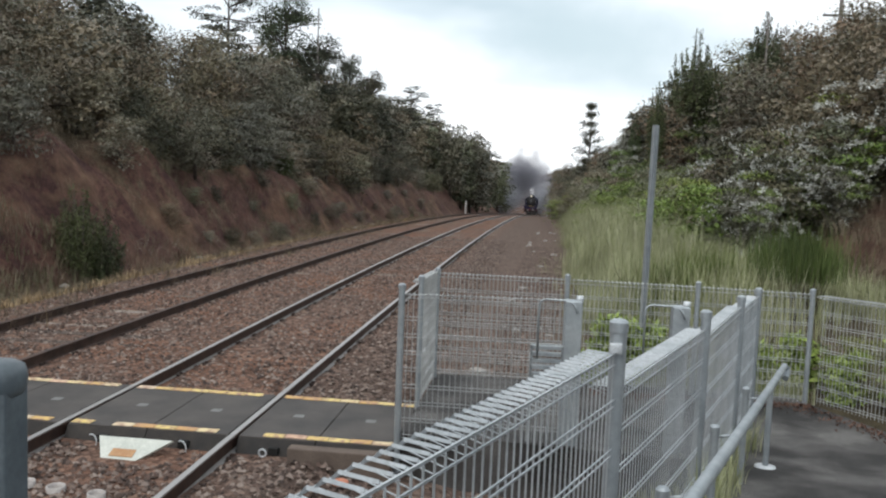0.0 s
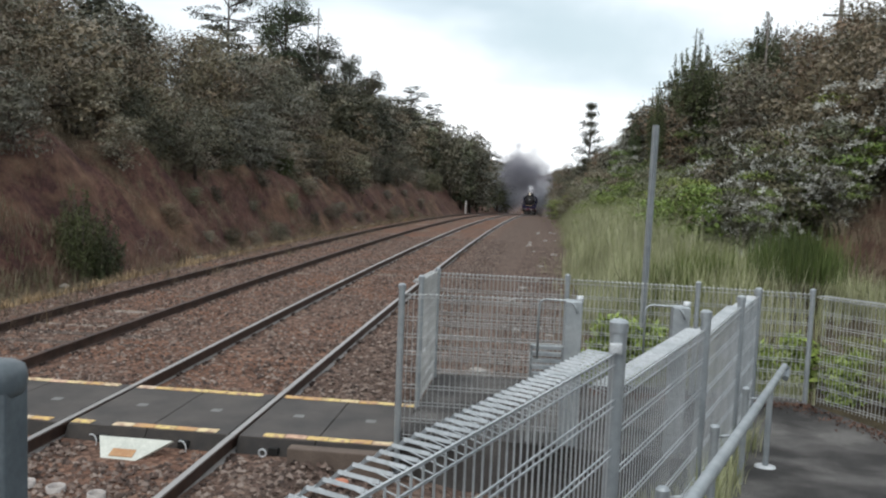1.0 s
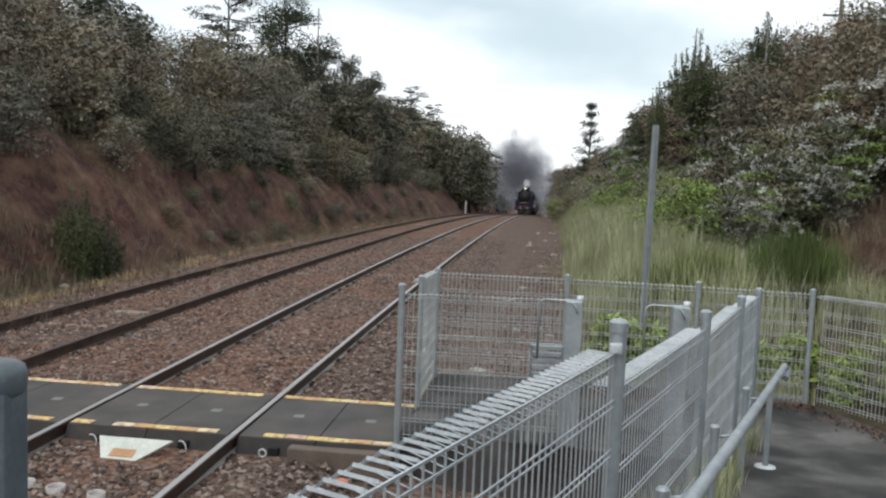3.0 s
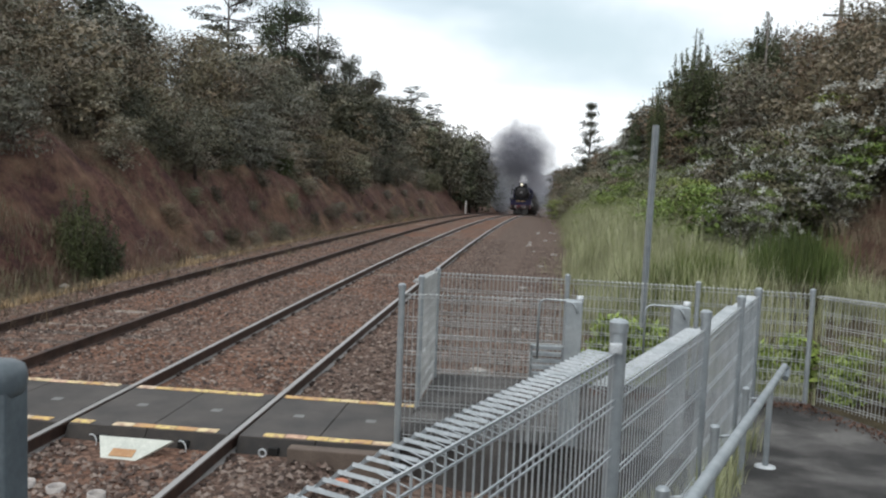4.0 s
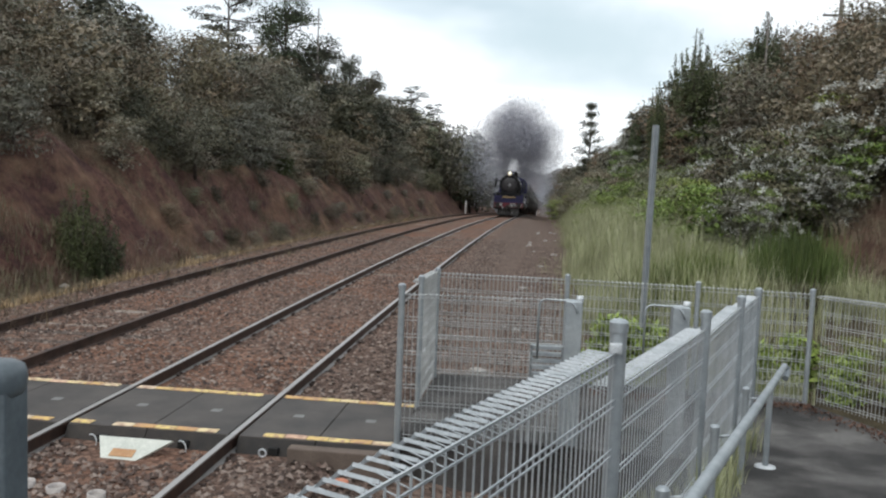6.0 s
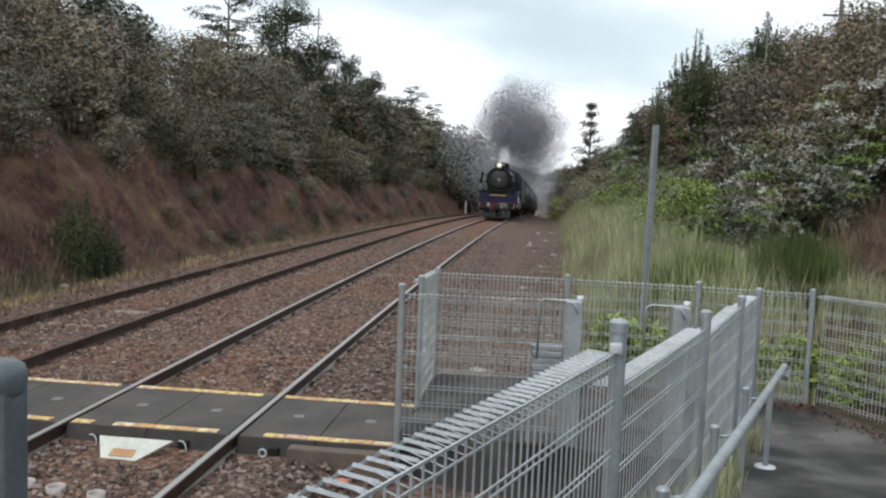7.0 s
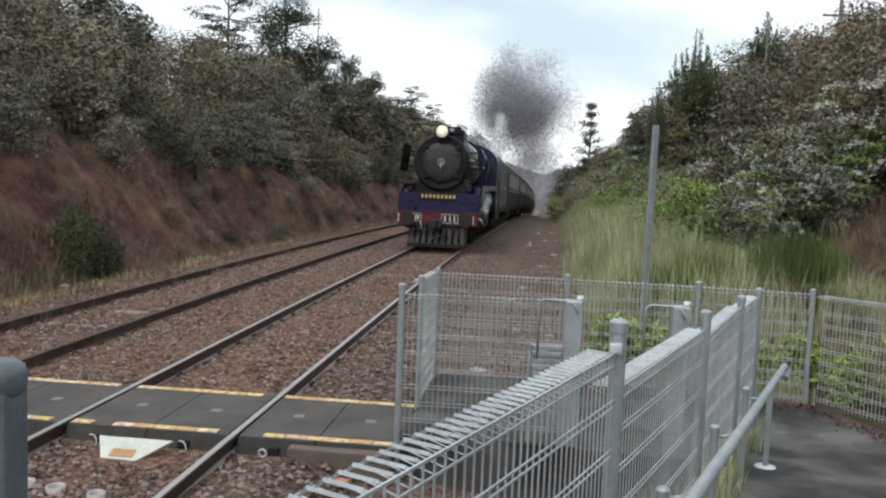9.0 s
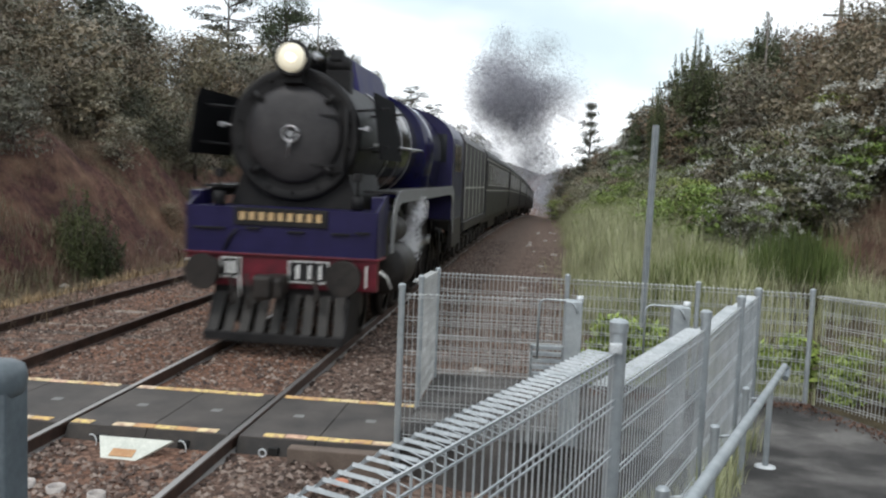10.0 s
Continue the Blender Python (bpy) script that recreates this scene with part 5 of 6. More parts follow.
def make_pine(seed, h, w, label, bare=0.35, name="pine_tree", flat=0.3, tiers=9, per=72):
    """A pine with a bare lower trunk and flat dark plates of needles on its limbs."""
    rs = np.random.RandomState(seed)
    ob = thing(name, label, "tree", (0, 0, -500))
    bm = bmesh.new()
    tube(bm, (0, 0, -0.4), (0.15, 0.1, h * 0.95), 0.05 + h * 0.016, 0.04, 9)
    cs, ns = [], []
    for k in range(tiers):
        z = h * (bare + (0.93 - bare) * k / (tiers - 1))
        reach = w * (0.35 + 0.65 * math.sin(math.pi * min(1.0, 0.22 + 0.56 * k / (tiers - 1))))
        for j in range(rs.randint(4, 6)):
            a = rs.uniform(0, 6.28)
            far = reach * rs.uniform(0.45, 1.1)
            tip = np.array([math.cos(a) * far, math.sin(a) * far, min(h * 0.97, z + rs.uniform(-0.35, 0.6) * (1 + flat))])
            path_tube(bm, [(0.1, 0.06, z - 0.35), tuple(tip * np.array([0.55, 0.55, 1]) - np.array([0, 0, 0.15])), tuple(tip)], 0.045, 5)
            for q in (1.0, 0.55):
                c, nn = pad_leaves(rs, tip * np.array([q, q, 1]) + rs.normal(size=3) * 0.12, rs.uniform(0.6, 1.0) * (0.85 + 0.6 * flat), flat, per)
                cs.append(c)
                ns.append(nn)
    part("trunk", bm, M_BARK, ob)
    v, f = laid(rs, np.concatenate(cs), np.concatenate(ns), 0.22, 0.085, 0.7)
    leaf_object("crown", [(v, f, M_LEAF_DARK)], ob)
    return ob


def make_candles(seed, h, w, label, shoots=46, per=90, name="young_pine", low=0.25, mat=None):
    """A young pine: many upright bottle-brush shoots that rise from a broad base."""
    rs = np.random.RandomState(seed)
    ob = thing(name, label, "tree", (0, 0, -500))
    bm = bmesh.new()
    tube(bm, (0, 0, -0.3), (0, 0, h * 0.9), 0.05 + 0.01 * h, 0.02, 8)
    cs = []
    for k in range(shoots):
        a = k * 2.4
        q = math.sqrt((k + 0.5) / shoots)
        foot = np.array([math.cos(a) * w * q * 0.75, math.sin(a) * w * q * 0.75, h * rs.uniform(0.0, low + 0.35 * (1 - q))])
        top = foot + np.array([math.cos(a) * w * 0.28 * q, math.sin(a) * w * 0.28 * q, h * rs.uniform(0.28, 0.5) * (1.15 - 0.45 * q)])
        if k % 2:
            top[2] = max(top[2], h * rs.uniform(0.72, 1.0) * (1.0 - 0.28 * q))
        if k == 0:
            top = np.array([0.0, 0.0, h])
        top[2] = min(top[2], h)
        path_tube(bm, [(0, 0, max(0.0, foot[2] - 0.2)), tuple(foot * 0.6 + top * 0.4), tuple(top)], 0.012, 4)
        u = rs.uniform(0.0, 1.0, per)[:, None]
        cs.append(foot * (1 - u) + top * u + rs.normal(size=(per, 3)) * np.array([1, 1, 0.4]) * (0.028 * h * (1.15 - u) + 0.02))
    part("trunk", bm, M_BARK, ob)
    v, f = cards(rs, np.concatenate(cs), 0.052 * h ** 0.5 + 0.06, 0.05, upright=0.6)
    leaf_object("crown", [(v, f, mat or M_NEEDLE)], ob)
    return ob


def make_spire(seed, h, w, label, mat, tiers=16, name="conifer", dens=60, per_tier=6):
    """A narrow conifer with whorls of short rising branches."""
    rs = np.random.RandomState(seed)
    ob = thing(name, label, "tree", (0, 0, -500))
    bm = bmesh.new()
    tube(bm, (0, 0, -0.3), (0, 0, h), 0.03 + h * 0.012, 0.015, 8)
    cs = []
    for k in range(tiers):
        z = h * (0.08 + 0.88 * k / (tiers - 1))
        lim = w * (1 - 0.88 * k / (tiers - 1))
        for j in range(per_tier):
            a = rs.uniform(0, 6.28)
            reach = lim * rs.uniform(0.4, 1.2)
            tip = np.array([math.cos(a) * reach, math.sin(a) * reach, z + reach * rs.uniform(0.2, 0.6)])
            tube(bm, (0, 0, z), tuple(tip), 0.025, 0.008, 5)
            q = rs.uniform(0.15, 1.05, dens)[:, None]
            cs.append(np.array([0, 0, z]) * (1 - q) + tip * q + rs.normal(size=(dens, 3)) * 0.045 * (1 + w))
    part("trunk", bm, M_BARK, ob)
    v, f = cards(rs, np.concatenate(cs), 0.20, 0.085, upright=0.5)
    leaf_object("crown", [(v, f, mat)], ob)
    return ob


SHRUBS = [
    make_shrub(11, 2.0, 4.0, [M_LEAF_OLIVE, M_LEAF_SILVER, M_LEAF_OLIVE], "dense olive-grey shrub on the cutting bank"),
    make_shrub(12, 2.2, 4.2, [M_LEAF_SILVER, M_LEAF_OLIVE, M_LEAF_SILVER], "silver-grey leaved shrub on the cutting bank", 19, 3500, flat=0.5),
    make_shrub(13, 1.9, 4.4, [M_LEAF_OLIVE, M_LEAF_BROWN, M_LEAF_OLIVE], "olive-brown scrub bush on the slope", 15),
    make_shrub(14, 2.1, 3.8, [M_LEAF_BROWN, M_LEAF_BROWN, M_LEAF_OLIVE], "brownish scrub bush on the slope", 20, flat=0.9),
    make_shrub(15, 2.0, 4.1, [M_LEAF_DARK, M_LEAF_OLIVE, M_LEAF_DARK], "dark green dense shrub on the slope", 18),
    make_shrub(16, 2.1, 3.9, [M_LEAF_SILVER, M_LEAF_BROWN, M_LEAF_OLIVE], "dusty grey-green shrub on the slope", 16, flat=0.6),
]
TREES = [
    make_shrub(21, 2.6, 8.0, [M_LEAF_OLIVE, M_LEAF_DARK, M_LEAF_SILVER], "tall grey-green gum tree above the cutting", 24, 2300, (0.235, 0.12), 0.75, "gum_tree", 0, 0.6, "tree", 0.12),
    make_shrub(22, 2.4, 8.0, [M_LEAF_OLIVE, M_LEAF_BROWN], "tall olive gum tree above the cutting", 22, 2300, (0.235, 0.12), 0.9, "gum_tree", 0, 0.6, "tree", 0.16),
    make_shrub(23, 2.5, 8.0, [M_LEAF_DARK, M_LEAF_OLIVE, M_LEAF_DARK], "tall dark gum tree above the cutting", 24, 2300, (0.235, 0.12), 0.75, "gum_tree", 0, 0.6, "tree", 0.12),
]
TALL_SHRUBS = [
    make_shrub(24, 2.6, 6.0, [M_LEAF_OLIVE, M_LEAF_SILVER, M_LEAF_BROWN], "tall grey-green scrub thicket on the slope", 28, 4300, (0.132, 0.07), 0.7, "shrub", 0, 0.6),
    make_shrub(25, 2.5, 6.0, [M_LEAF_BROWN, M_LEAF_OLIVE, M_LEAF_SILVER], "tall brownish scrub thicket on the slope", 28, 4300, (0.132, 0.07), 0.8, "shrub", 0, 0.6),
]
FLOWERING = [
    make_shrub(31, 1.7, 3.4, [M_LEAF_OLIVE, M_LEAF_GREEN, M_LEAF_OLIVE], "shrub with sprays of white blossom", 18, 4200, (0.10, 0.05), 0.45, "flowering_shrub", 44),
    make_shrub(32, 1.9, 3.6, [M_LEAF_DARK, M_LEAF_OLIVE], "dark shrub with sprays of white blossom", 18, 4200, (0.10, 0.05), 0.45, "flowering_shrub", 36),
]
GREEN = [make_shrub(41, 1.5, 2.6, [M_LEAF_GREEN, M_LEAF_GREEN, M_LEAF_OLIVE], "fresh green leafy shrub", 17, 4200, (0.085, 0.046), 0.5)]
PINES = [make_pine(51, 10.0, 3.0, "dark pine tree with bare lower trunk on the ridge", 0.42, "pine_tree", 0.26, 8), make_pine(52, 10.0, 2.3, "dense dark pine tree on the ridge", 0.3, "pine_tree", 0.8, 9, 150)]
SPIRES = [make_spire(61, 10.0, 2.6, "slender dark conifer with open whorls", M_LEAF_DARK, 11, "conifer", 60, 6)]
CANDLES = [make_candles(62, 4.0, 1.15, "young dark green pine with upright shoots"), make_candles(63, 4.0, 0.9, "young dark pine with a long leading shoot", 40, 90, "young_pine", 0.35)]

PLACED = set()


def grow(proto, x, y, h, base_h, rs, wide=1.0):
    """Set a copy of a plant at a place, with its height."""
    k = h / base_h
    m = Matrix.Translation((x, y, ground_z(x, y) - 0.08)) @ Euler((0, 0, rs.uniform(0, 6.28))).to_matrix().to_4x4() @ Matrix.Diagonal((k * wide, k * wide, k, 1))
    if proto.name in PLACED:
        ob = copy_thing(proto, m @ Matrix.Diagonal((1 / proto.scale.x, 1 / proto.scale.y, 1 / proto.scale.z, 1)))
    else:
        PLACED.add(proto.name)
        ob = proto
        ob.matrix_basis = m
    return ob


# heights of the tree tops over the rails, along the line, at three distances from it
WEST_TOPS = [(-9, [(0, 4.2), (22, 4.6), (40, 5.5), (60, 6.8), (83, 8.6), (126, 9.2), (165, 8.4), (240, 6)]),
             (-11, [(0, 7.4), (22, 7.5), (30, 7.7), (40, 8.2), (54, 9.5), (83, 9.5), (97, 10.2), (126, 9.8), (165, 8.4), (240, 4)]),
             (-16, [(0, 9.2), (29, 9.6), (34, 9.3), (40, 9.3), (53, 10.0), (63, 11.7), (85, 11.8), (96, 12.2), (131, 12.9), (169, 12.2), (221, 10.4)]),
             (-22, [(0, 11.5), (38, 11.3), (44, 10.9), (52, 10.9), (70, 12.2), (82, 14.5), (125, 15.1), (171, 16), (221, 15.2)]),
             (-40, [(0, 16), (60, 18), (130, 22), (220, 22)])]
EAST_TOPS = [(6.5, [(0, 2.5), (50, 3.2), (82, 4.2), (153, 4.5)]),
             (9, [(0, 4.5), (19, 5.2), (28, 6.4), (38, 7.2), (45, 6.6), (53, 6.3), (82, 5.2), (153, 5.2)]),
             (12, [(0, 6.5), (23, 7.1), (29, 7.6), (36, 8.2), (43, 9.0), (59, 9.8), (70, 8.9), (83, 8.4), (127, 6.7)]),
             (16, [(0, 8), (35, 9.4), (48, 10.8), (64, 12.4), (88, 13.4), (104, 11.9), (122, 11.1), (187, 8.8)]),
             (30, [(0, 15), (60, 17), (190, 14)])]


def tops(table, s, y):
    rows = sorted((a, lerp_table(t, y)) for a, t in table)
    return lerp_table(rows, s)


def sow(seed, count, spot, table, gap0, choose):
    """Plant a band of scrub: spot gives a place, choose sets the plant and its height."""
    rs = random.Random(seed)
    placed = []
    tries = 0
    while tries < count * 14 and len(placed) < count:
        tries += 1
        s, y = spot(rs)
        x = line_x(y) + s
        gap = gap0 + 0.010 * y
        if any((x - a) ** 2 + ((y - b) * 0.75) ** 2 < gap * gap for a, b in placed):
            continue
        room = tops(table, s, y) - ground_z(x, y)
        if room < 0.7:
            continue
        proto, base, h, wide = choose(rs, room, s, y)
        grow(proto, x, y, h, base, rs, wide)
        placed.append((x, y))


def west_edge(rs):
    y = 13 + 100 * rs.random() ** 1.3
    toe, top = lerp_table(BANK_TOE, y), lerp_table(BANK_TOP, y)
    return toe - top * rs.uniform(0.72, 1.25) - rs.uniform(0, 1.5), y


def west_mid(rs):
    y = 14 + 130 * rs.random() ** 1.2
    toe, top = lerp_table(BANK_TOE, y), lerp_table(BANK_TOP, y)
    return toe - top * 1.2 - rs.uniform(1.0, 8.0), y


def west_back(rs):
    y = 24 + 150 * rs.random() ** 1.1
    return lerp_table(BANK_TOE, y) - lerp_table(BANK_TOP, y) - rs.uniform(8.0, 30.0), y


def west_far(rs):
    y = 95 + 150 * rs.random()
    return lerp_table(BANK_TOE, y) - 0.2 - 13 * rs.random() ** 1.5, y


def pick_low(rs, room, s, y):
    return rs.choice(SHRUBS), 4.0, min(room * rs.uniform(0.6, 0.95), rs.uniform(1.7, 3.6)), rs.uniform(1.05, 1.45)


def pick_mid(rs, room, s, y):
    if y > 48 and rs.random() < 0.4:
        return rs.choice(TREES), 8.0, min(room * rs.uniform(0.66, 0.95), 10.5), rs.uniform(0.95, 1.25)
    h = min(room * rs.uniform(0.74, 1.05), 7.0)
    if h > 3.9:
        return (rs.choice(TALL_SHRUBS), 6.0, h, rs.uniform(0.95, 1.25)) if y < 55 else (rs.choice(TREES), 8.0, h, rs.uniform(1.1, 1.45))
    return rs.choice(SHRUBS), 4.0, h, rs.uniform(1.0, 1.3)


def pick_tall(rs, room, s, y):
    if room > 4.6 and y < 50:
        return rs.choice(TALL_SHRUBS), 6.0, min(room * rs.uniform(0.76, 1.0), 8.5), rs.uniform(1.0, 1.3)
    if room > 4.6:
        return rs.choice(TREES), 8.0, min(room * rs.uniform(0.74, 0.98), 12.0), rs.uniform(0.95, 1.3)
    return rs.choice(SHRUBS), 4.0, min(room * rs.uniform(0.85, 1.1), 7.5), rs.uniform(1.0, 1.3)


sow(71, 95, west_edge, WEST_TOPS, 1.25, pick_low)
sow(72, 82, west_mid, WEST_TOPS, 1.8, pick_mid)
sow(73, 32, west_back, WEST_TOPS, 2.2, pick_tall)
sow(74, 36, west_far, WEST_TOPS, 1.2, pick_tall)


def east_edge(rs):
    y = 29 + 85 * rs.random() ** 1.3
    return lerp_table(EAST_TOE, y) + rs.uniform(-1.6, 3.0), y


def east_mid(rs):
    y = 28 + 100 * rs.random() ** 1.3
    return lerp_table(EAST_TOE, y) + rs.uniform(2.5, 9.0), y


def east_back(rs):
    y = 30 + 110 * rs.random() ** 1.2
    return lerp_table(EAST_TOE, y) + rs.uniform(8.0, 24.0), y


def east_far(rs):
    y = 85 + 150 * rs.random()
    return 5.6 + 11 * rs.random() ** 1.4, y


def pick_flower(rs, room, s, y):
    k = rs.random()
    h = min(room * rs.uniform(0.6, 0.95), rs.uniform(2.0, 4.0))
    if k < 0.22 and y < 60:
        return rs.choice(FLOWERING), 3.4, h, rs.uniform(1.0, 1.3)
    if k < 0.56 and y < 75:
        return GREEN[0], 2.6, min(h, 3.0), rs.uniform(1.1, 1.5)
    return rs.choice(SHRUBS), 4.0, h, rs.uniform(1.0, 1.4)


def pick_east_mid(rs, room, s, y):
    if rs.random() < 0.07 and y < 55:
        return rs.choice(FLOWERING), 3.4, min(room * rs.uniform(0.7, 0.95), 4.6), rs.uniform(0.95, 1.2)
    h = min(room * rs.uniform(0.78, 1.06), 7.4)
    if h > 3.9:
        return (rs.choice(TALL_SHRUBS), 6.0, h, rs.uniform(0.95, 1.25)) if y < 55 else (rs.choice(TREES), 8.0, h, rs.uniform(1.1, 1.45))
    return rs.choice(SHRUBS), 4.0, h, rs.uniform(1.0, 1.3)


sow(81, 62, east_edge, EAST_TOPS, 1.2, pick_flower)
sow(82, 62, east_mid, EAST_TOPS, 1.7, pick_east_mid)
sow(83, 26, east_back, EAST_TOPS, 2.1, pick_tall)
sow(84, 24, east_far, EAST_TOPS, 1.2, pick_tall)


def bank_face(rs):
    y = 25 + 50 * rs.random() ** 1.2
    return lerp_table(BANK_TOE, y) - lerp_table(BANK_TOP, y) * rs.uniform(0.02, 0.75), y


def pick_weed(rs, room, s, y):
    return rs.choice(SHRUBS), 4.0, rs.uniform(0.35, 0.95), rs.uniform(1.2, 1.9)


sow(75, 34, bank_face, WEST_TOPS, 0.9, pick_weed)
_rs = random.Random(5)
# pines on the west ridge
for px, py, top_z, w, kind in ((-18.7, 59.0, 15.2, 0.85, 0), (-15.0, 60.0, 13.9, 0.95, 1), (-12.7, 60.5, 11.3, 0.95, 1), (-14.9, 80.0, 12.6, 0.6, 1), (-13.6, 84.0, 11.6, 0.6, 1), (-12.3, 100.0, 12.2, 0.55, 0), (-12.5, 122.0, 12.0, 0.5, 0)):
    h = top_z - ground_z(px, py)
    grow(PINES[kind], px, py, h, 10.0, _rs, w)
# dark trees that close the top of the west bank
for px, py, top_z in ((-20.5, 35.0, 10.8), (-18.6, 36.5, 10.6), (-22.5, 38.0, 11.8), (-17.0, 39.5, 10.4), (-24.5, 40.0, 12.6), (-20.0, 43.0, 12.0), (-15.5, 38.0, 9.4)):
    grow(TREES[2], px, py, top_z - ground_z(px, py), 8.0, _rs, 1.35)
# conifers on the east bank
for px, py, top_z, w in ((8.65, 102.4, 11.2, 1.15),):
    grow(SPIRES[0], px, py, top_z - ground_z(px, py), 10.0, _rs, w)
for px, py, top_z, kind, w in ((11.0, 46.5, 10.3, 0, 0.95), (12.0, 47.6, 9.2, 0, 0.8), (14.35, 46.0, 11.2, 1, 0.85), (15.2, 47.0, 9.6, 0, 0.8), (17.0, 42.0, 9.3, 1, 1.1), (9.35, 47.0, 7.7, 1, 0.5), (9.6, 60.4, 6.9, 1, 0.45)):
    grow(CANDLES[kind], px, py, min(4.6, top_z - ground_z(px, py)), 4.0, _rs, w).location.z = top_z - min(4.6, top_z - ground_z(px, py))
# the small dark bush at the foot of the west bank, and shrubs that stand out
for px, py, h, proto, base, w in ((-6.95, 18.8, 2.2, CANDLES[0], 4.0, 0.85), (-7.35, 19.1, 1.85, CANDLES[0], 4.0, 0.85), (-6.55, 19.05, 1.9, CANDLES[0], 4.0, 0.85), (-9.1, 37.5, 2.0, CANDLES[0], 4.0, 0.9), (-8.7, 40.0, 1.7, CANDLES[0], 4.0, 1.0),
                                  (9.6, 26.8, 2.7, FLOWERING[0], 3.4, 1.1), (11.6, 29.6, 3.6, FLOWERING[1], 3.4, 1.1), (14.0, 31.5, 4.4, FLOWERING[0], 3.4, 1.1), (8.0, 27.2, 2.7, GREEN[0], 2.6, 1.15), (7.2, 31.0, 2.2, GREEN[0], 2.6, 1.3), (10.6, 31.0, 4.4, FLOWERING[1], 3.4, 1.0), (6.4, 44.0, 2.2, GREEN[0], 2.6, 1.2)):
    grow(proto, px, py, h, base, _rs, w)


# ---- grass and weeds ----
def blades(rs, pts, h, width, lean, mat_name):
    """Bent grass blades, two faces each."""
    n = len(pts)
    a = rs.uniform(0, 6.283, n)
    hh = h * rs.uniform(0.55, 1.25, n)
    ln = lean * hh * rs.uniform(0.2, 1.3, n)
    dx, dy = np.cos(a), np.sin(a)
    px, py = -dy, dx
    w = width * rs.uniform(0.6, 1.4, n)
    p = np.asarray(pts)
    def at(k, hz, side):
        return np.stack([p[:, 0] + dx * ln * k + px * w * side, p[:, 1] + dy * ln * k + py * w * side, p[:, 2] + hh * hz], 1)
    v = np.stack([at(0, 0, -0.5), at(0, 0, 0.5), at(0.3, 0.6, 0.45), at(0.3, 0.6, -0.45), at(1.0, 1.0, 0.0)], 1).reshape(-1, 3)
    b = (np.arange(n) * 5)[:, None]
    quads = (b + np.array([[0, 1, 2, 3]])).tolist()
    tris = (b + np.array([[3, 2, 4]])).tolist()
    return v, quads + tris


def grass_patch(name, label, seed, tufts, per, area, h, width, lean, mat, spread=0.16, level=ground_z):
    rs = np.random.RandomState(seed)
    pts, done = [], 0
    rng = random.Random(seed)
    while done < tufts:
        q = area(rng)
        done += 1
        if q is None:
            continue
        x, y, k = q
        z = level(x, y) - 0.02
        o = rs.normal(size=(per, 2)) * spread
        for ox, oy in o:
            pts.append((x + ox, y + oy, z, k))
    pts = np.array(pts)
    v, f = blades(rs, pts[:, :3], h * pts[:, 3], width, lean, "")
    ob = mesh_of(name, v.tolist(), f, mat)
    tagged(ob, label, "grass", kind="stuff")
    return ob


def verge(rng):
    y = 11.0 + 54 * rng.random() ** 1.6
    edge = lerp_table([(0, 3.9), (12, 4.6), (20, 4.5), (28, 4.6), (65, 5.1), (400, 5.2)], y)
    edge += 0.55 * noise.noise(Vector((y * 0.22, 2.0, 0.0))) + 0.25 * noise.noise(Vector((y * 0.9, 5.0, 0.0)))
    x = line_x(y) + edge + (lerp_table(EAST_TOE, y) - edge + 1.0) * rng.random() ** 1.15
    if rng.random() < 0.12:
        x += rng.gauss(0, 0.4)
    if y < 11.2 and x < 7:
        return None
    n = noise.noise(Vector((x * 0.5, y * 0.35, 4.0)))
    d = smooth01(-0.1, 0.9, x - line_x(y) - edge)
    if y < 13.5 and x < 4.9:
        return None
    if y < (15.5 if x < 7.2 else 17.0) and rng.random() < 0.93 - 0.4 * n:
        return None
    if y > 20 and x - line_x(y) > 10.8:
        return None
    k = lerp_table([(4, 1.0), (7, 1.0), (9, 0.72), (13, 0.5)], x - line_x(y))
    if y > 21 and x - line_x(y) < 7.2:
        k *= 1.3
    return x, y, max(0.22, (0.34 + 0.66 * d + 0.5 * n)) * k


grass_patch("tall_grass", "tall yellow-green seeding grass on the verge", 91, 8800, 13, verge, 1.15, 0.008, 0.35, M_GRASS)


def west_foot(rng):
    y = 12 + 60 * rng.random() ** 1.4
    x = line_x(y) + lerp_table(BANK_TOE, y) + rng.uniform(-0.5, 1.3) * (1 if rng.random() < 0.7 else 2.2)
    return x, y, rng.uniform(0.4, 1.0)


grass_patch("dry_grass", "dry brown weeds at the foot of the bank", 92, 1500, 10, west_foot, 0.36, 0.010, 0.6, M_GRASS_DRY, 0.12)


def far_track_edge(rng):
    y = 14 + 48 * rng.random() ** 1.5
    return line_x(y) + TRACK_2 - 2.45 + rng.gauss(0, 0.16), y, rng.uniform(0.4, 1.0)


grass_patch("straw_grass", "straw-coloured dry grass fringe beside the far track", 97, 1900, 9, far_track_edge, 0.30, 0.010, 0.7, M_GRASS_STRAW, 0.07)


def olive_bank(rng):
    y = 12.5 + 30 * rng.random() ** 1.5
    toe, top = lerp_table(BANK_TOE, y), lerp_table(BANK_TOP, y)
    x = line_x(y) + toe + 0.6 - (top + 1.2) * rng.random()
    n = noise.noise(Vector((x * 0.4, y * 0.4, 7.0))) + (0.35 if y < 18 else 0.0)
    if n < 0.12:
        return None
    return x, y, rng.uniform(0.5, 1.2)


grass_patch("bank_grass", "olive and brown tufts of grass on the clay bank", 98, 2600, 9, olive_bank, 0.34, 0.011, 0.6, M_GRASS_OLIVE, 0.14)


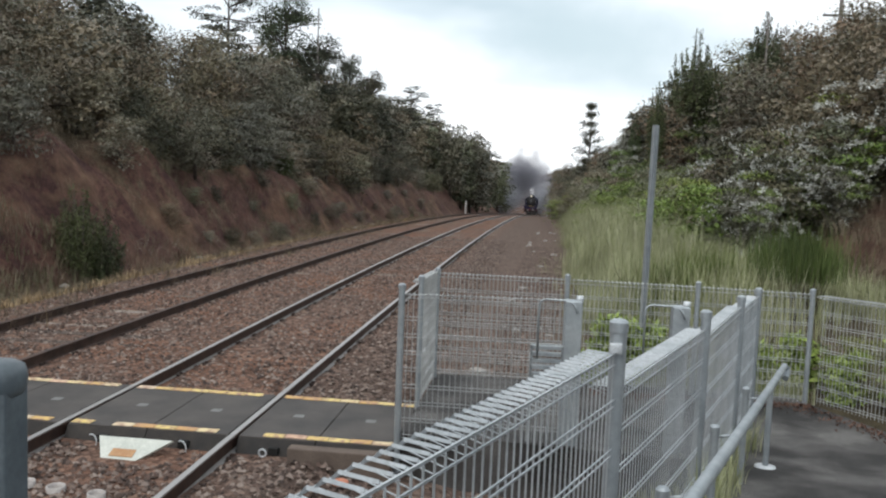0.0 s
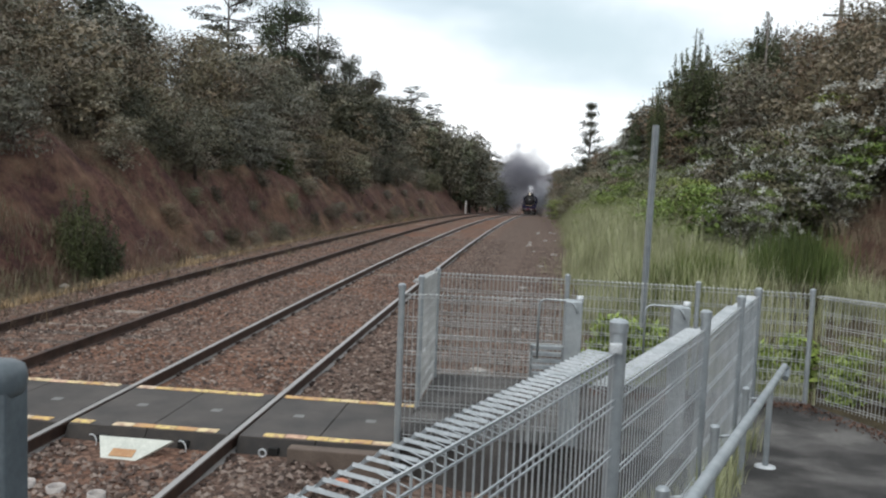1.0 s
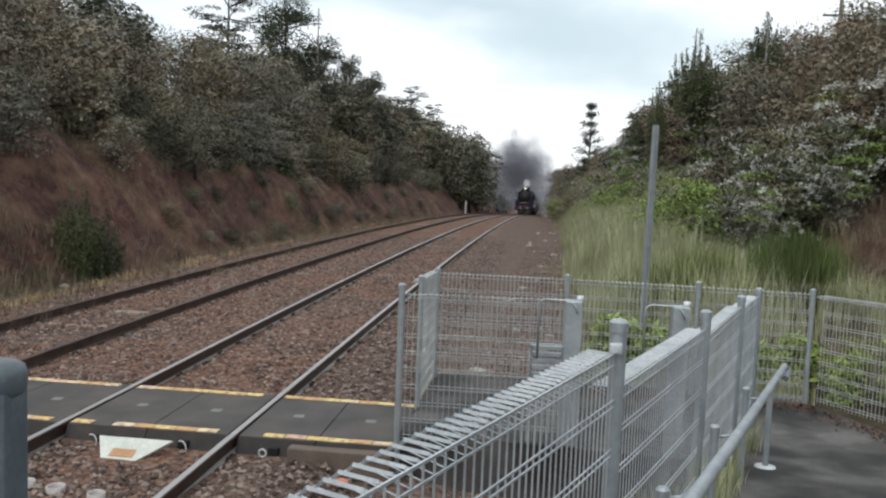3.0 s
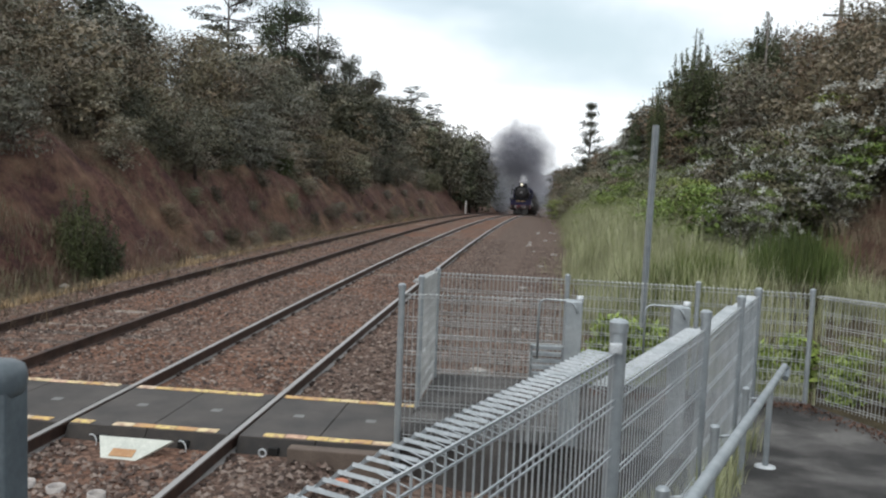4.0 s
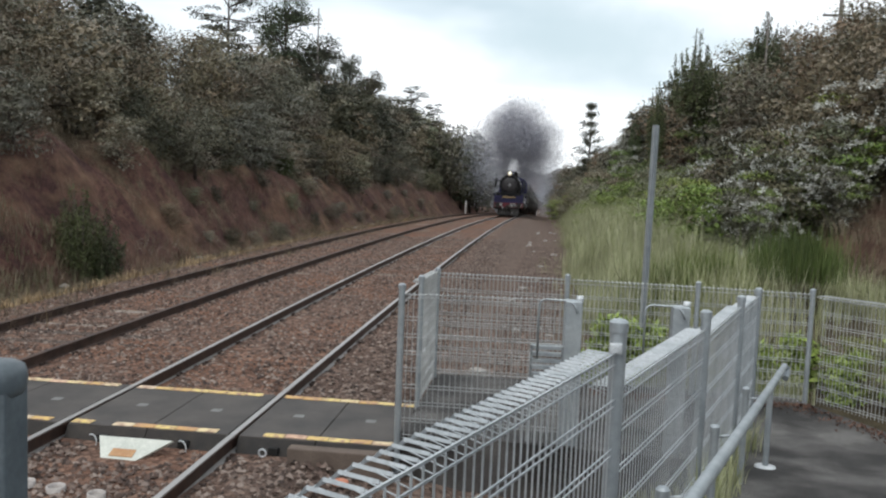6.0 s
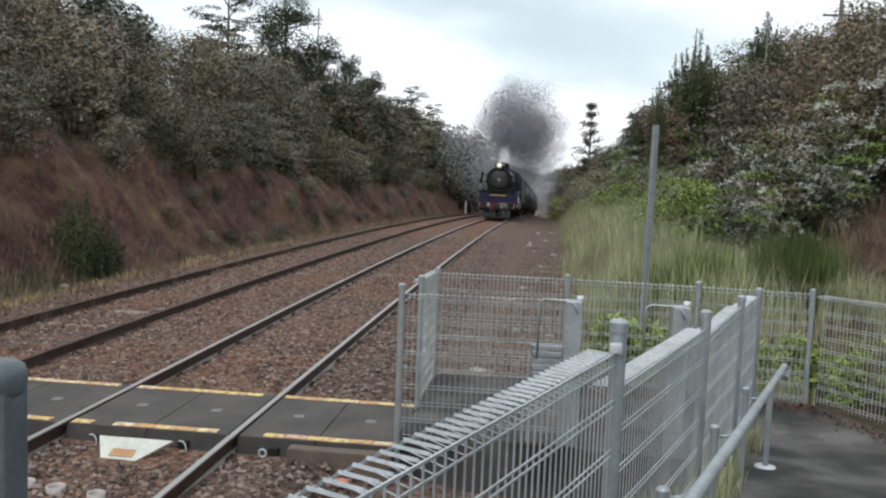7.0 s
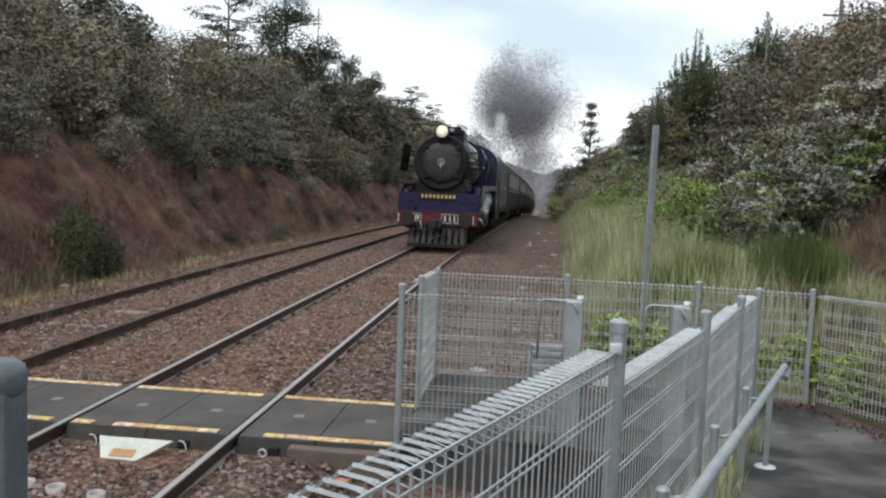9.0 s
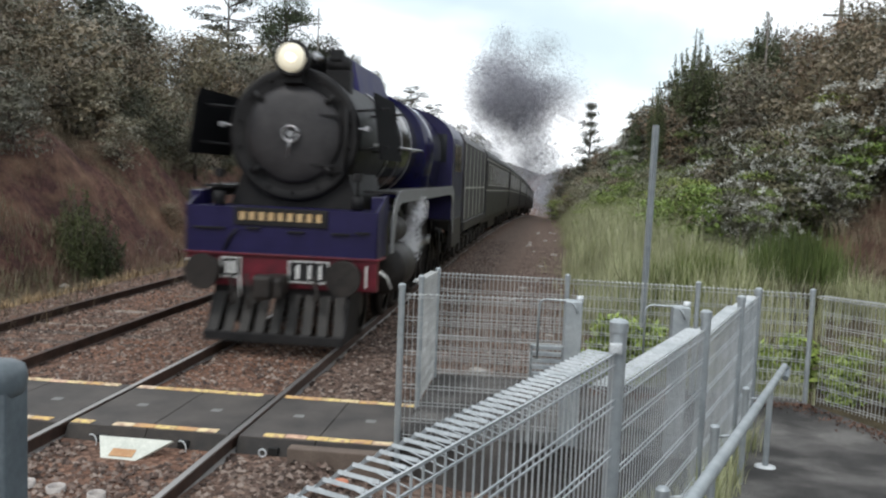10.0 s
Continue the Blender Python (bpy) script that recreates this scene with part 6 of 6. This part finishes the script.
def west_bank(rng):
    y = 12 + 75 * rng.random() ** 1.3
    toe, top = lerp_table(BANK_TOE, y), lerp_table(BANK_TOP, y)
    x = line_x(y) + toe - top * rng.random() * 1.5
    n = noise.noise(Vector((x * 0.45, y * 0.3, 1.0)))
    if n < 0.0 and rng.random() < 0.8:
        return None
    return x, y, rng.uniform(0.5, 1.1)


grass_patch("bank_weeds", "sparse weeds and dry stalks on the red clay bank", 93, 3600, 8, west_bank, 0.32, 0.010, 0.7, M_GRASS_DRY, 0.2)


def east_bank(rng):
    y = 20 + 22 * rng.random()
    s = lerp_table(EAST_TOE, y) + rng.uniform(-1.6, 5.0)
    return line_x(y) + s, y, rng.uniform(0.6, 1.2)


grass_patch("dead_brush", "dead brown brush and stalks on the east bank", 94, 1900, 8, east_bank, 0.55, 0.012, 0.9, M_GRASS_DRY, 0.22)


def fence_weeds(rng):
    if rng.random() < 0.45:
        y = rng.uniform(2.5, 8.2)
        x = fence_x(y) - rng.uniform(0.08, 0.7)
        return x, y, rng.uniform(0.5, 1.0)
    y = rng.uniform(10.3, 11.5)
    return rng.uniform(4.2, 6.8), y, rng.uniform(0.4, 0.9)


grass_patch("fence_weeds", "green weeds growing along the fence foot", 95, 420, 12, fence_weeds, 0.5, 0.009, 0.45, M_GRASS, 0.1)


def leaf_litter():
    """Fallen red-brown leaves along the foot of the fences."""
    rs = np.random.RandomState(12)
    rng = random.Random(12)
    pts = []
    for _ in range(1500):
        k = abs(rng.gauss(0, 0.16))
        if rng.random() < 0.55:
            x, y = rng.uniform(4.2, 6.7), 10.0 - k
        else:
            y = rng.uniform(6.5, 10.0)
            x = right_fence(y) - k
        pts.append((x, y, ramp_z(y) + 0.014))
    v, f = cards(rs, np.array(pts), 0.036, 0.024)
    m = leaf_material("fallen_leaves", [(0.05, 0.025, 0.018), (0.09, 0.045, 0.032), (0.14, 0.08, 0.055), (0.19, 0.13, 0.09)], vary=False)
    ob = mesh_of("leaf_litter", v.tolist(), f.tolist(), m)
    tagged(ob, "fallen red-brown leaves on the asphalt by the fence", "leaf litter", kind="stuff")


leaf_litter()


def ramp_foot(rng):
    y = rng.uniform(3.4, 8.4)
    return fence_x(y) + rng.uniform(-0.10, 0.14), y, rng.uniform(0.4, 1.0)


grass_patch("ramp_weeds", "pale green weeds along the foot of the ramp fence", 96, 130, 10, ramp_foot, 0.42, 0.007, 0.4, M_GRASS, 0.05, lambda x, y: ramp_z(y))


def make_broom(x, y, h, w, seed, label, bare=0.0):
    """An upright broom bush: many thin green rods on brown stems."""
    rs = np.random.RandomState(seed)
    ob = thing("broom_bush", label, "shrub", (x, y, ground_z(x, y)))
    n = 3200
    pts = np.stack([rs.normal(size=n) * w * 0.26, rs.normal(size=n) * w * 0.26, h * bare + np.abs(rs.normal(size=n)) * h * 0.18], 1)
    v, f = blades(rs, pts, h * (1 - bare) * 0.75, 0.008, 0.3, "")
    bm = bmesh.new()
    tube(bm, (0, 0, -0.2), (0, 0, h * 0.3), 0.05, 0.03, 8)
    for k in range(60 if bare else 14):
        a, q = k * 2.4, w * 0.5 * math.sqrt((k + 0.5) / 60)
        tube(bm, (math.cos(a) * q * 0.5, math.sin(a) * q * 0.5, -0.05), (math.cos(a) * q, math.sin(a) * q, h * (bare + 0.2) + rs.uniform(0, 0.15)), 0.008, 0.005, 4)
    part("stems", bm, M_STEM, ob)
    mesh_of("crown", v.tolist(), f, M_BROOM, ob)
    return ob


make_broom(8.45, 17.2, 1.45, 1.6, 1, "dark green broom bush on bare brown stems in the grass", 0.5)
make_broom(6.0, 16.6, 1.05, 1.3, 2, "low green broom bush in the grass")
make_broom(6.9, 17.4, 1.2, 1.4, 3, "low green broom bush in the grass")
LIME_WEED = make_shrub(43, 0.55, 1.0, [M_LIME, M_LIME, M_LEAF_GREEN], "bright lime-green leafy weed behind the fence", 11, 900, (0.085, 0.048), 0.6, "leafy_weed", 0, 0.5, "weed")
for x, y, h, k in ((8.05, 10.3, 1.0, 1.25), (8.75, 10.2, 1.05, 1.2), (7.3, 10.75, 0.7, 1.0), (4.55, 11.0, 1.15, 1.0), (5.1, 11.6, 0.9, 1.1), (6.3, 10.9, 0.75, 0.9), (6.9, 11.4, 0.8, 1.0)):
    grow(LIME_WEED, x, y, h, 1.0, _rs, k)
for x, y, h in ((8.4, 11.0, 1.0), (5.6, 11.4, 0.7), (7.6, 11.4, 0.8)):
    grow(GREEN[0], x, y, h, 2.6, _rs, 1.2)


# ---- smoke and steam: clouds of fine specks ----
def smoke_material(name, dark, light, scale=0.5):
    m = Mat(name, 1.0, 0.0, 0.0)
    m.color(m.ramp(m.noise(scale, 3.0, 0.6), [(0.3, dark), (0.7, light)]))
    return m.m


M_SMOKE = smoke_material("coal_smoke", (0.29, 0.29, 0.325), (0.44, 0.44, 0.485))
M_HAZE = smoke_material("thin_smoke_haze", (0.36, 0.37, 0.41), (0.54, 0.55, 0.59))
M_STEAM = smoke_material("white_steam", (0.78, 0.78, 0.80), (0.90, 0.90, 0.92))


def puff(name, label, count, radius, speck, mat, seed, squash=(1, 1, 1), blobs=9, category="smoke"):
    """One billow: curls of fine specks that thin out softly towards the edge."""
    rs = np.random.RandomState(seed)
    mid = np.clip(rs.normal(size=(blobs, 3)), -1.6, 1.6) * radius * 0.36
    which = rs.randint(0, blobs, count)
    wide = radius * rs.uniform(0.20, 0.36, blobs)
    spread = rs.normal(size=(count, 3))
    spread /= np.maximum(1.0, np.linalg.norm(spread, axis=1) / 2.2)[:, None]
    c = (mid[which] + spread * wide[which][:, None]) * np.array(squash)
    r = speck * rs.uniform(0.5, 1.5, count)
    v = (c[:, None, :] + rs.normal(size=(count, 3, 3)) * 0.6 * r[:, None, None]).reshape(-1, 3)
    f = np.arange(count * 3).reshape(-1, 3)
    ob = mesh_of(name, v.tolist(), f.tolist(), mat)
    tagged(ob, label, category, group="smoke of the engine")
    return ob


# places of the billows round the middle of the plume, as shares of its half width, with their size
_pr = np.random.RandomState(8)
PLUME = []
for _i in range(15):
    _d = _pr.normal(size=3)
    _d /= np.linalg.norm(_d)
    PLUME.append((tuple(_d * (0.35 + 0.6 * ((_i * 0.618) % 1.0)) * np.array([1.0, 1.0, 0.85])), _pr.uniform(2.9, 4.0)))
PLUME += [((0.0, 0.1, 0.0), 4.0), ((0.5, 0.4, 0.95), 2.4), ((-0.25, 0.3, 0.9), 2.2), ((0.15, -0.3, -1.0), 3.2), ((0.3, 0.2, -1.45), 2.6)]
PLUME_PUFFS = [puff("smoke_billow", "dark grey coal smoke billow above the train", round(2050 * r * r * (0.6 if r < 2.5 else 1.0)), r, 0.036, M_SMOKE, 100 + i) for i, (o, r) in enumerate(PLUME)]
# the middle of the plume and its half width: it follows the engine, then hangs over the cutting
PLUME_WAY = [(0.0, (-0.9, 199.4, 3.1), 4.9), (1.0, (-1.0, 181.0, 3.3), 4.9), (2.0, (-1.2, 162.0, 3.5), 4.9), (2.7, (-0.8, 150.0, 4.2), 4.8), (3.8, (-0.1, 131.0, 5.6), 4.0), (4.5, (0.0, 119.0, 6.2), 3.5), (5.2, (0.35, 108.0, 6.5), 3.3), (5.7, (0.55, 101.0, 6.5), 3.2), (6.8, (0.95, 89.0, 7.2), 3.3), (7.8, (0.85, 85.0, 8.3), 3.6), (8.8, (1.0, 83.5, 9.2), 4.1), (10.0, (0.7, 83.0, 10.3), 5.0)]
HAZE = [((-4.2, 196.0, -3.4), 5.0, 0.0), ((-3.6, 222.0, -2.5), 7.0, 0.0), ((3.2, 226.0, -3.0), 7.0, 0.0), ((4.2, 196.0, -3.2), 4.6, 0.0)]
HAZE_PUFFS = [puff("smoke_haze", "thin grey smoke haze lying in the cutting", 9000, r, 0.13, M_HAZE, 140 + i, (1.0, 1.2, 0.95)) for i, (o, r, k) in enumerate(HAZE)]
TRAIL = [((-4.9, 6.0, -0.8), 3.9), ((3.4, 12.0, -4.6), 3.4), ((-3.0, 14.0, -3.6), 3.8), ((2.2, 7.0, -2.2), 3.2), ((-4.0, 9.0, -4.4), 3.2)]
TRAIL_PUFFS = [puff("smoke_trail", "paler smoke rolling down beside the train", 15000, r, 0.048, M_HAZE, 160 + i, (1.0, 1.6, 1.0)) for i, (o, r) in enumerate(TRAIL)]
CYL_STEAM = puff("cylinder_steam", "white steam puff at the cylinder", 12000, 0.5, 0.010, M_STEAM, 171, (0.6, 1.5, 1.0), 6, "steam")
STACK_STEAM = puff("safety_valve_steam", "white steam blowing from the boiler top", 6000, 0.9, 0.028, M_STEAM, 172, (0.8, 1.0, 1.0), 6, "steam")


# ---- small things by the line ----
def build_guard():
    """The pale deflector plate fixed to the crossing's edge, with lifting eyes."""
    m = simple("pale_green_white_paint", (0.50, 0.52, 0.46), (0.66, 0.67, 0.60), 7, 0.6, 0, 0.002)
    m2 = simple("orange_grime", (0.40, 0.20, 0.09), (0.52, 0.32, 0.17), 9, 0.7)
    g = thing("crossing_deflector", "pale sloping deflector plate with an orange stain at the crossing edge", "deflector plate", (-0.03, 7.38, -0.03))
    z = line_z(7.4)
    bm = bmesh.new()
    a = [(-0.31, -0.10, 0.0), (0.39, -0.10, 0.0), (0.16, -0.38, -0.115), (-0.15, -0.38, -0.115)]
    va = [bm.verts.new((x, y, z + zz)) for x, y, zz in a]
    vb = [bm.verts.new((x, y + 0.02, z + zz - 0.02)) for x, y, zz in a]
    bm.faces.new(va[::-1])
    bm.faces.new(vb)
    for i in range(4):
        bm.faces.new((va[i], va[(i + 1) % 4], vb[(i + 1) % 4], vb[i]))
    part("plate", bm, m, g)
    bm = bmesh.new()
    for y0, y1, x0, x1 in ((-0.34, -0.25, -0.10, 0.12),):
        q = [(x0, y0), (x1, y0), (x1, y1), (x0, y1)]
        bm.faces.new([bm.verts.new((x, y, z + 0.043 + y * 0.41)) for x, y in q])
        r = bmesh.ops.extrude_face_region(bm, geom=bm.faces[:])
        for v in r["geom"]:
            if isinstance(v, bmesh.types.BMVert):
                v.co.z += 0.005
    part("stain_patch", bm, m2, g)
    for x in (-0.42, 0.44):
        bm = bmesh.new()
        path_tube(bm, [(x + 0.05 * math.cos(k), -0.04, z - 0.09 + 0.075 * math.sin(k)) for k in [i * 0.5 - 1.5 for i in range(8)]], 0.006, 6)
        part("lifting_eye", bm, M_ZINC_LIGHT, g)
    return g


build_guard()


def build_end_ramp():
    b = thing("crossing_approach", "brown stained concrete edge of the crossing approach", "concrete edge", kind="structure")
    bm = bmesh.new()
    box(bm, 1.42, 2.36, 7.28, 7.41, -0.34, 0.0, 0.012)
    part("edge_beam", bm, simple("stained_brown_concrete", (0.10, 0.075, 0.06), (0.17, 0.13, 0.105), 3, 0.9, 0, 0.004), b)
    bm = bmesh.new()
    path_tube(bm, [(1.16 + 0.035 * math.cos(k), 7.39, -0.10 + 0.035 * math.sin(k)) for k in [i * 0.5 for i in range(14)]], 0.008, 6)
    part("drain_ring", bm, M_ZINC_LIGHT, b)


build_end_ramp()


def build_pots():
    """Pale rings of pipe ends standing in the ballast."""
    m = simple("pale_plastic_ring", (0.36, 0.33, 0.31), (0.52, 0.48, 0.45), 9, 0.6)
    for x, y, r in ((-0.12, 6.2, 0.075), (0.26, 6.12, 0.07), (-0.40, 6.25, 0.07)):
        p = thing("pipe_end", "pale plastic pipe end in the ballast", "pipe", (x, y, ground_z(x, y)), "pipe ends")
        bm = bmesh.new()
        lathe(bm, [(-0.05, r), (0.045, r), (0.05, r - 0.006), (0.045, r - 0.014), (-0.05, r - 0.014)], 20, "Z", close=False)
        part("ring", bm, m, p)
    t = thing("marker_tile", "orange clay disc lying in the ballast", "disc", (2.0, 6.9, ground_z(2.0, 6.9) + 0.03))
    bm = bmesh.new()
    lathe(bm, [(0, 0.07), (0.02, 0.075), (0.03, 0.06)], 16, "Z")
    part("disc", bm, simple("orange_clay", (0.45, 0.16, 0.09), (0.58, 0.26, 0.16), 9, 0.7), t)


build_pots()


def build_utility_pole(x, y, top, arms, label):
    p = thing("utility_pole", label, "utility pole", (x, y, 0), "utility poles")
    wood = simple("grey_pole_timber", (0.10, 0.09, 0.08), (0.19, 0.17, 0.155), 3, 0.9, 0, 0.004)
    bm = bmesh.new()
    tube(bm, (0, 0, ground_z(x, y) - 0.6), (0, 0, top), 0.16 if len(arms) > 1 else 0.06, 0.11 if len(arms) > 1 else 0.04, 12)
    part("pole", bm, wood, p)
    for dz, w in arms:
        bm = bmesh.new()
        box(bm, -w, w, -0.06, 0.06, top - dz - 0.06, top - dz + 0.06, 0.01)
        arm = part("crossarm", bm, wood, p)
        for k in range(4):
            xx = -w * 0.9 + w * 1.8 * k / 3
            bm = bmesh.new()
            lathe(bm, [(0, 0.03), (0.08, 0.05), (0.14, 0.03)], 10, "Z", (xx, 0, top - dz + 0.06))
            part("insulator", bm, M_ZINC_LIGHT, arm)
    return p


build_utility_pole(20.2, 53.4, 13.95, ((0.55, 1.75), (1.55, 1.0)), "timber power pole with two crossarms on the east hill")
build_utility_pole(-12.5, 59.5, 13.4, ((0.4, 0.02),), "slender pale pole among the trees of the bank")
build_utility_pole(14.2, 45.0, 10.9, ((0.4, 0.02),), "bare thin pole among the shrubs of the hill")


def build_post_by_line():
    p = thing("line_marker", "short white post beside the far track", "post", (-4.9, 95.0, line_z(95.0)))
    bm = bmesh.new()
    box(bm, -0.07, 0.07, -0.07, 0.07, -0.5, 1.35, 0.02)
    part("post_body", bm, M_WHITE, p)


build_post_by_line()


def rubble():
    """Loose pale rocks and litter along the track edges."""
    rng = random.Random(31)
    m = simple("pale_rock", (0.26, 0.235, 0.21), (0.42, 0.39, 0.36), 9, 0.9, 0, 0.01)
    spots = [(rng.uniform(2.6, 4.2), 12 + 40 * rng.random() ** 1.5) for _ in range(26)] + [(lerp_table(BANK_TOE, y) + rng.uniform(-0.2, 0.9), y) for y in [14 + 40 * rng.random() for _ in range(40)]]
    spots += [(-6.4, 27.5), (-6.2, 28.6), (-6.3, 29.3)]
    for x, y in spots:
        x += line_x(y)
        bm = bmesh.new()
        bmesh.ops.create_icosphere(bm, subdivisions=1, radius=1.0)
        s = rng.uniform(0.05, 0.13) if x > -6.25 or y < 27 else 0.2
        for v in bm.verts:
            v.co = Vector((v.co.x * s * rng.uniform(0.8, 1.5), v.co.y * s * rng.uniform(0.8, 1.2), v.co.z * s * rng.uniform(0.5, 0.9)))
        ob = finish("rock", bm, m)
        ob.location = (x, y, ground_z(x, y) + s * 0.2)
        tagged(ob, "pale loose rock beside the track", "rock", "loose rocks")


rubble()


# ---- what moves ----
def spin_rows(r, x, y, z, step, phase=0.0):
    rows, n = [], round(10.0 / step)
    for i in range(n + 1):
        t = i * step
        turned = (front_y(0) - front_y(t)) / r
        rows.append((t, Matrix.Translation((x, y, z)) @ Matrix.Rotation(turned + phase, 4, "X")))
    return rows


def motions():
    times = [i * 0.5 for i in range(21)]
    walk(LOCO, [(t, ride(front_y(t), 9.0)) for t in times])
    walk(TENDER, [(t, ride(front_y(t) + 11.35, 7.0)) for t in times])
    for car, back in CARRIAGES:
        walk(car, [(t, ride(front_y(t) + back, 18.0)) for t in times])
    # wheels roll, the rods go round with the cranks
    for wheel, r in DRIVERS:
        walk(wheel, spin_rows(r, wheel.location.x, wheel.location.y, r, 2 / 30))
    for wheel, r in SMALL_WHEELS:
        walk(wheel, spin_rows(r, wheel.location.x, wheel.location.y, r, 1 / 30))
    for car, _ in CARRIAGES[1:]:
        for ob in car.children:
            if ob.name.startswith("wheel"):
                walk(ob, spin_rows(0.46, ob.location.x, ob.location.y, 0.46, 1 / 30))
    for rod, sx in RODS:
        rows = []
        for i in range(151):
            t = i / 15
            a = (front_y(0) - front_y(t)) / 0.925 + (0 if sx > 0 else 1.57)
            rows.append((t, pose(sx * 1.0, 6.05 + 0.33 * math.cos(a), 0.925 + 0.33 * math.sin(a))))
        walk(rod, rows)
    # the plume follows the engine, spreads, and is left behind
    for i, (ob, (o, r)) in enumerate(zip(PLUME_PUFFS, PLUME)):
        rows = []
        for t, c, k in PLUME_WAY:
            rows.append((t, pose(c[0] + o[0] * k, c[1] + o[1] * k, c[2] + o[2] * k, 4 * t * (-1) ** i, 0, 5 * t * (-1) ** (i // 2))))
        walk(ob, rows)
    for i, (ob, (o, r)) in enumerate(zip(TRAIL_PUFFS, TRAIL)):
        rows = []
        for t, c, _ in PLUME_WAY:
            rows.append((t, pose(c[0] * 0.4 + o[0], c[1] + o[1] + 0.8 * t, line_z(c[1]) + 8.4 + o[2], 3 * t, 0, -4 * t)))
        walk(ob, rows)
    for i, (ob, (o, r, k)) in enumerate(zip(HAZE_PUFFS, HAZE)):
        walk(ob, [(t, pose(o[0] + 0.05 * t, o[1] - 2.0 * t, o[2] + 0.08 * t, 0, 0, 2 * t)) for t in (0.0, 5.0, 10.0)])
    walk(CYL_STEAM, [(t, ride(front_y(t), 9.0) @ pose(1.30, 3.1, 1.40, 40 * t)) for t in times])
    rows = []
    for t in [i * 0.25 for i in range(41)]:
        lag = 0.0 if t < 8.0 else 27.0 * (t - 8.0) ** 2
        y = min(front_y(t) + 6.4 + lag, 88.0) if t > 8.0 else front_y(t) + 6.4
        rows.append((t, pose(line_x(y) - 0.1, y, line_z(y) + 4.95 + 0.07 * min(lag, 62.0), 20 * t)))
    walk(STACK_STEAM, rows)


motions()
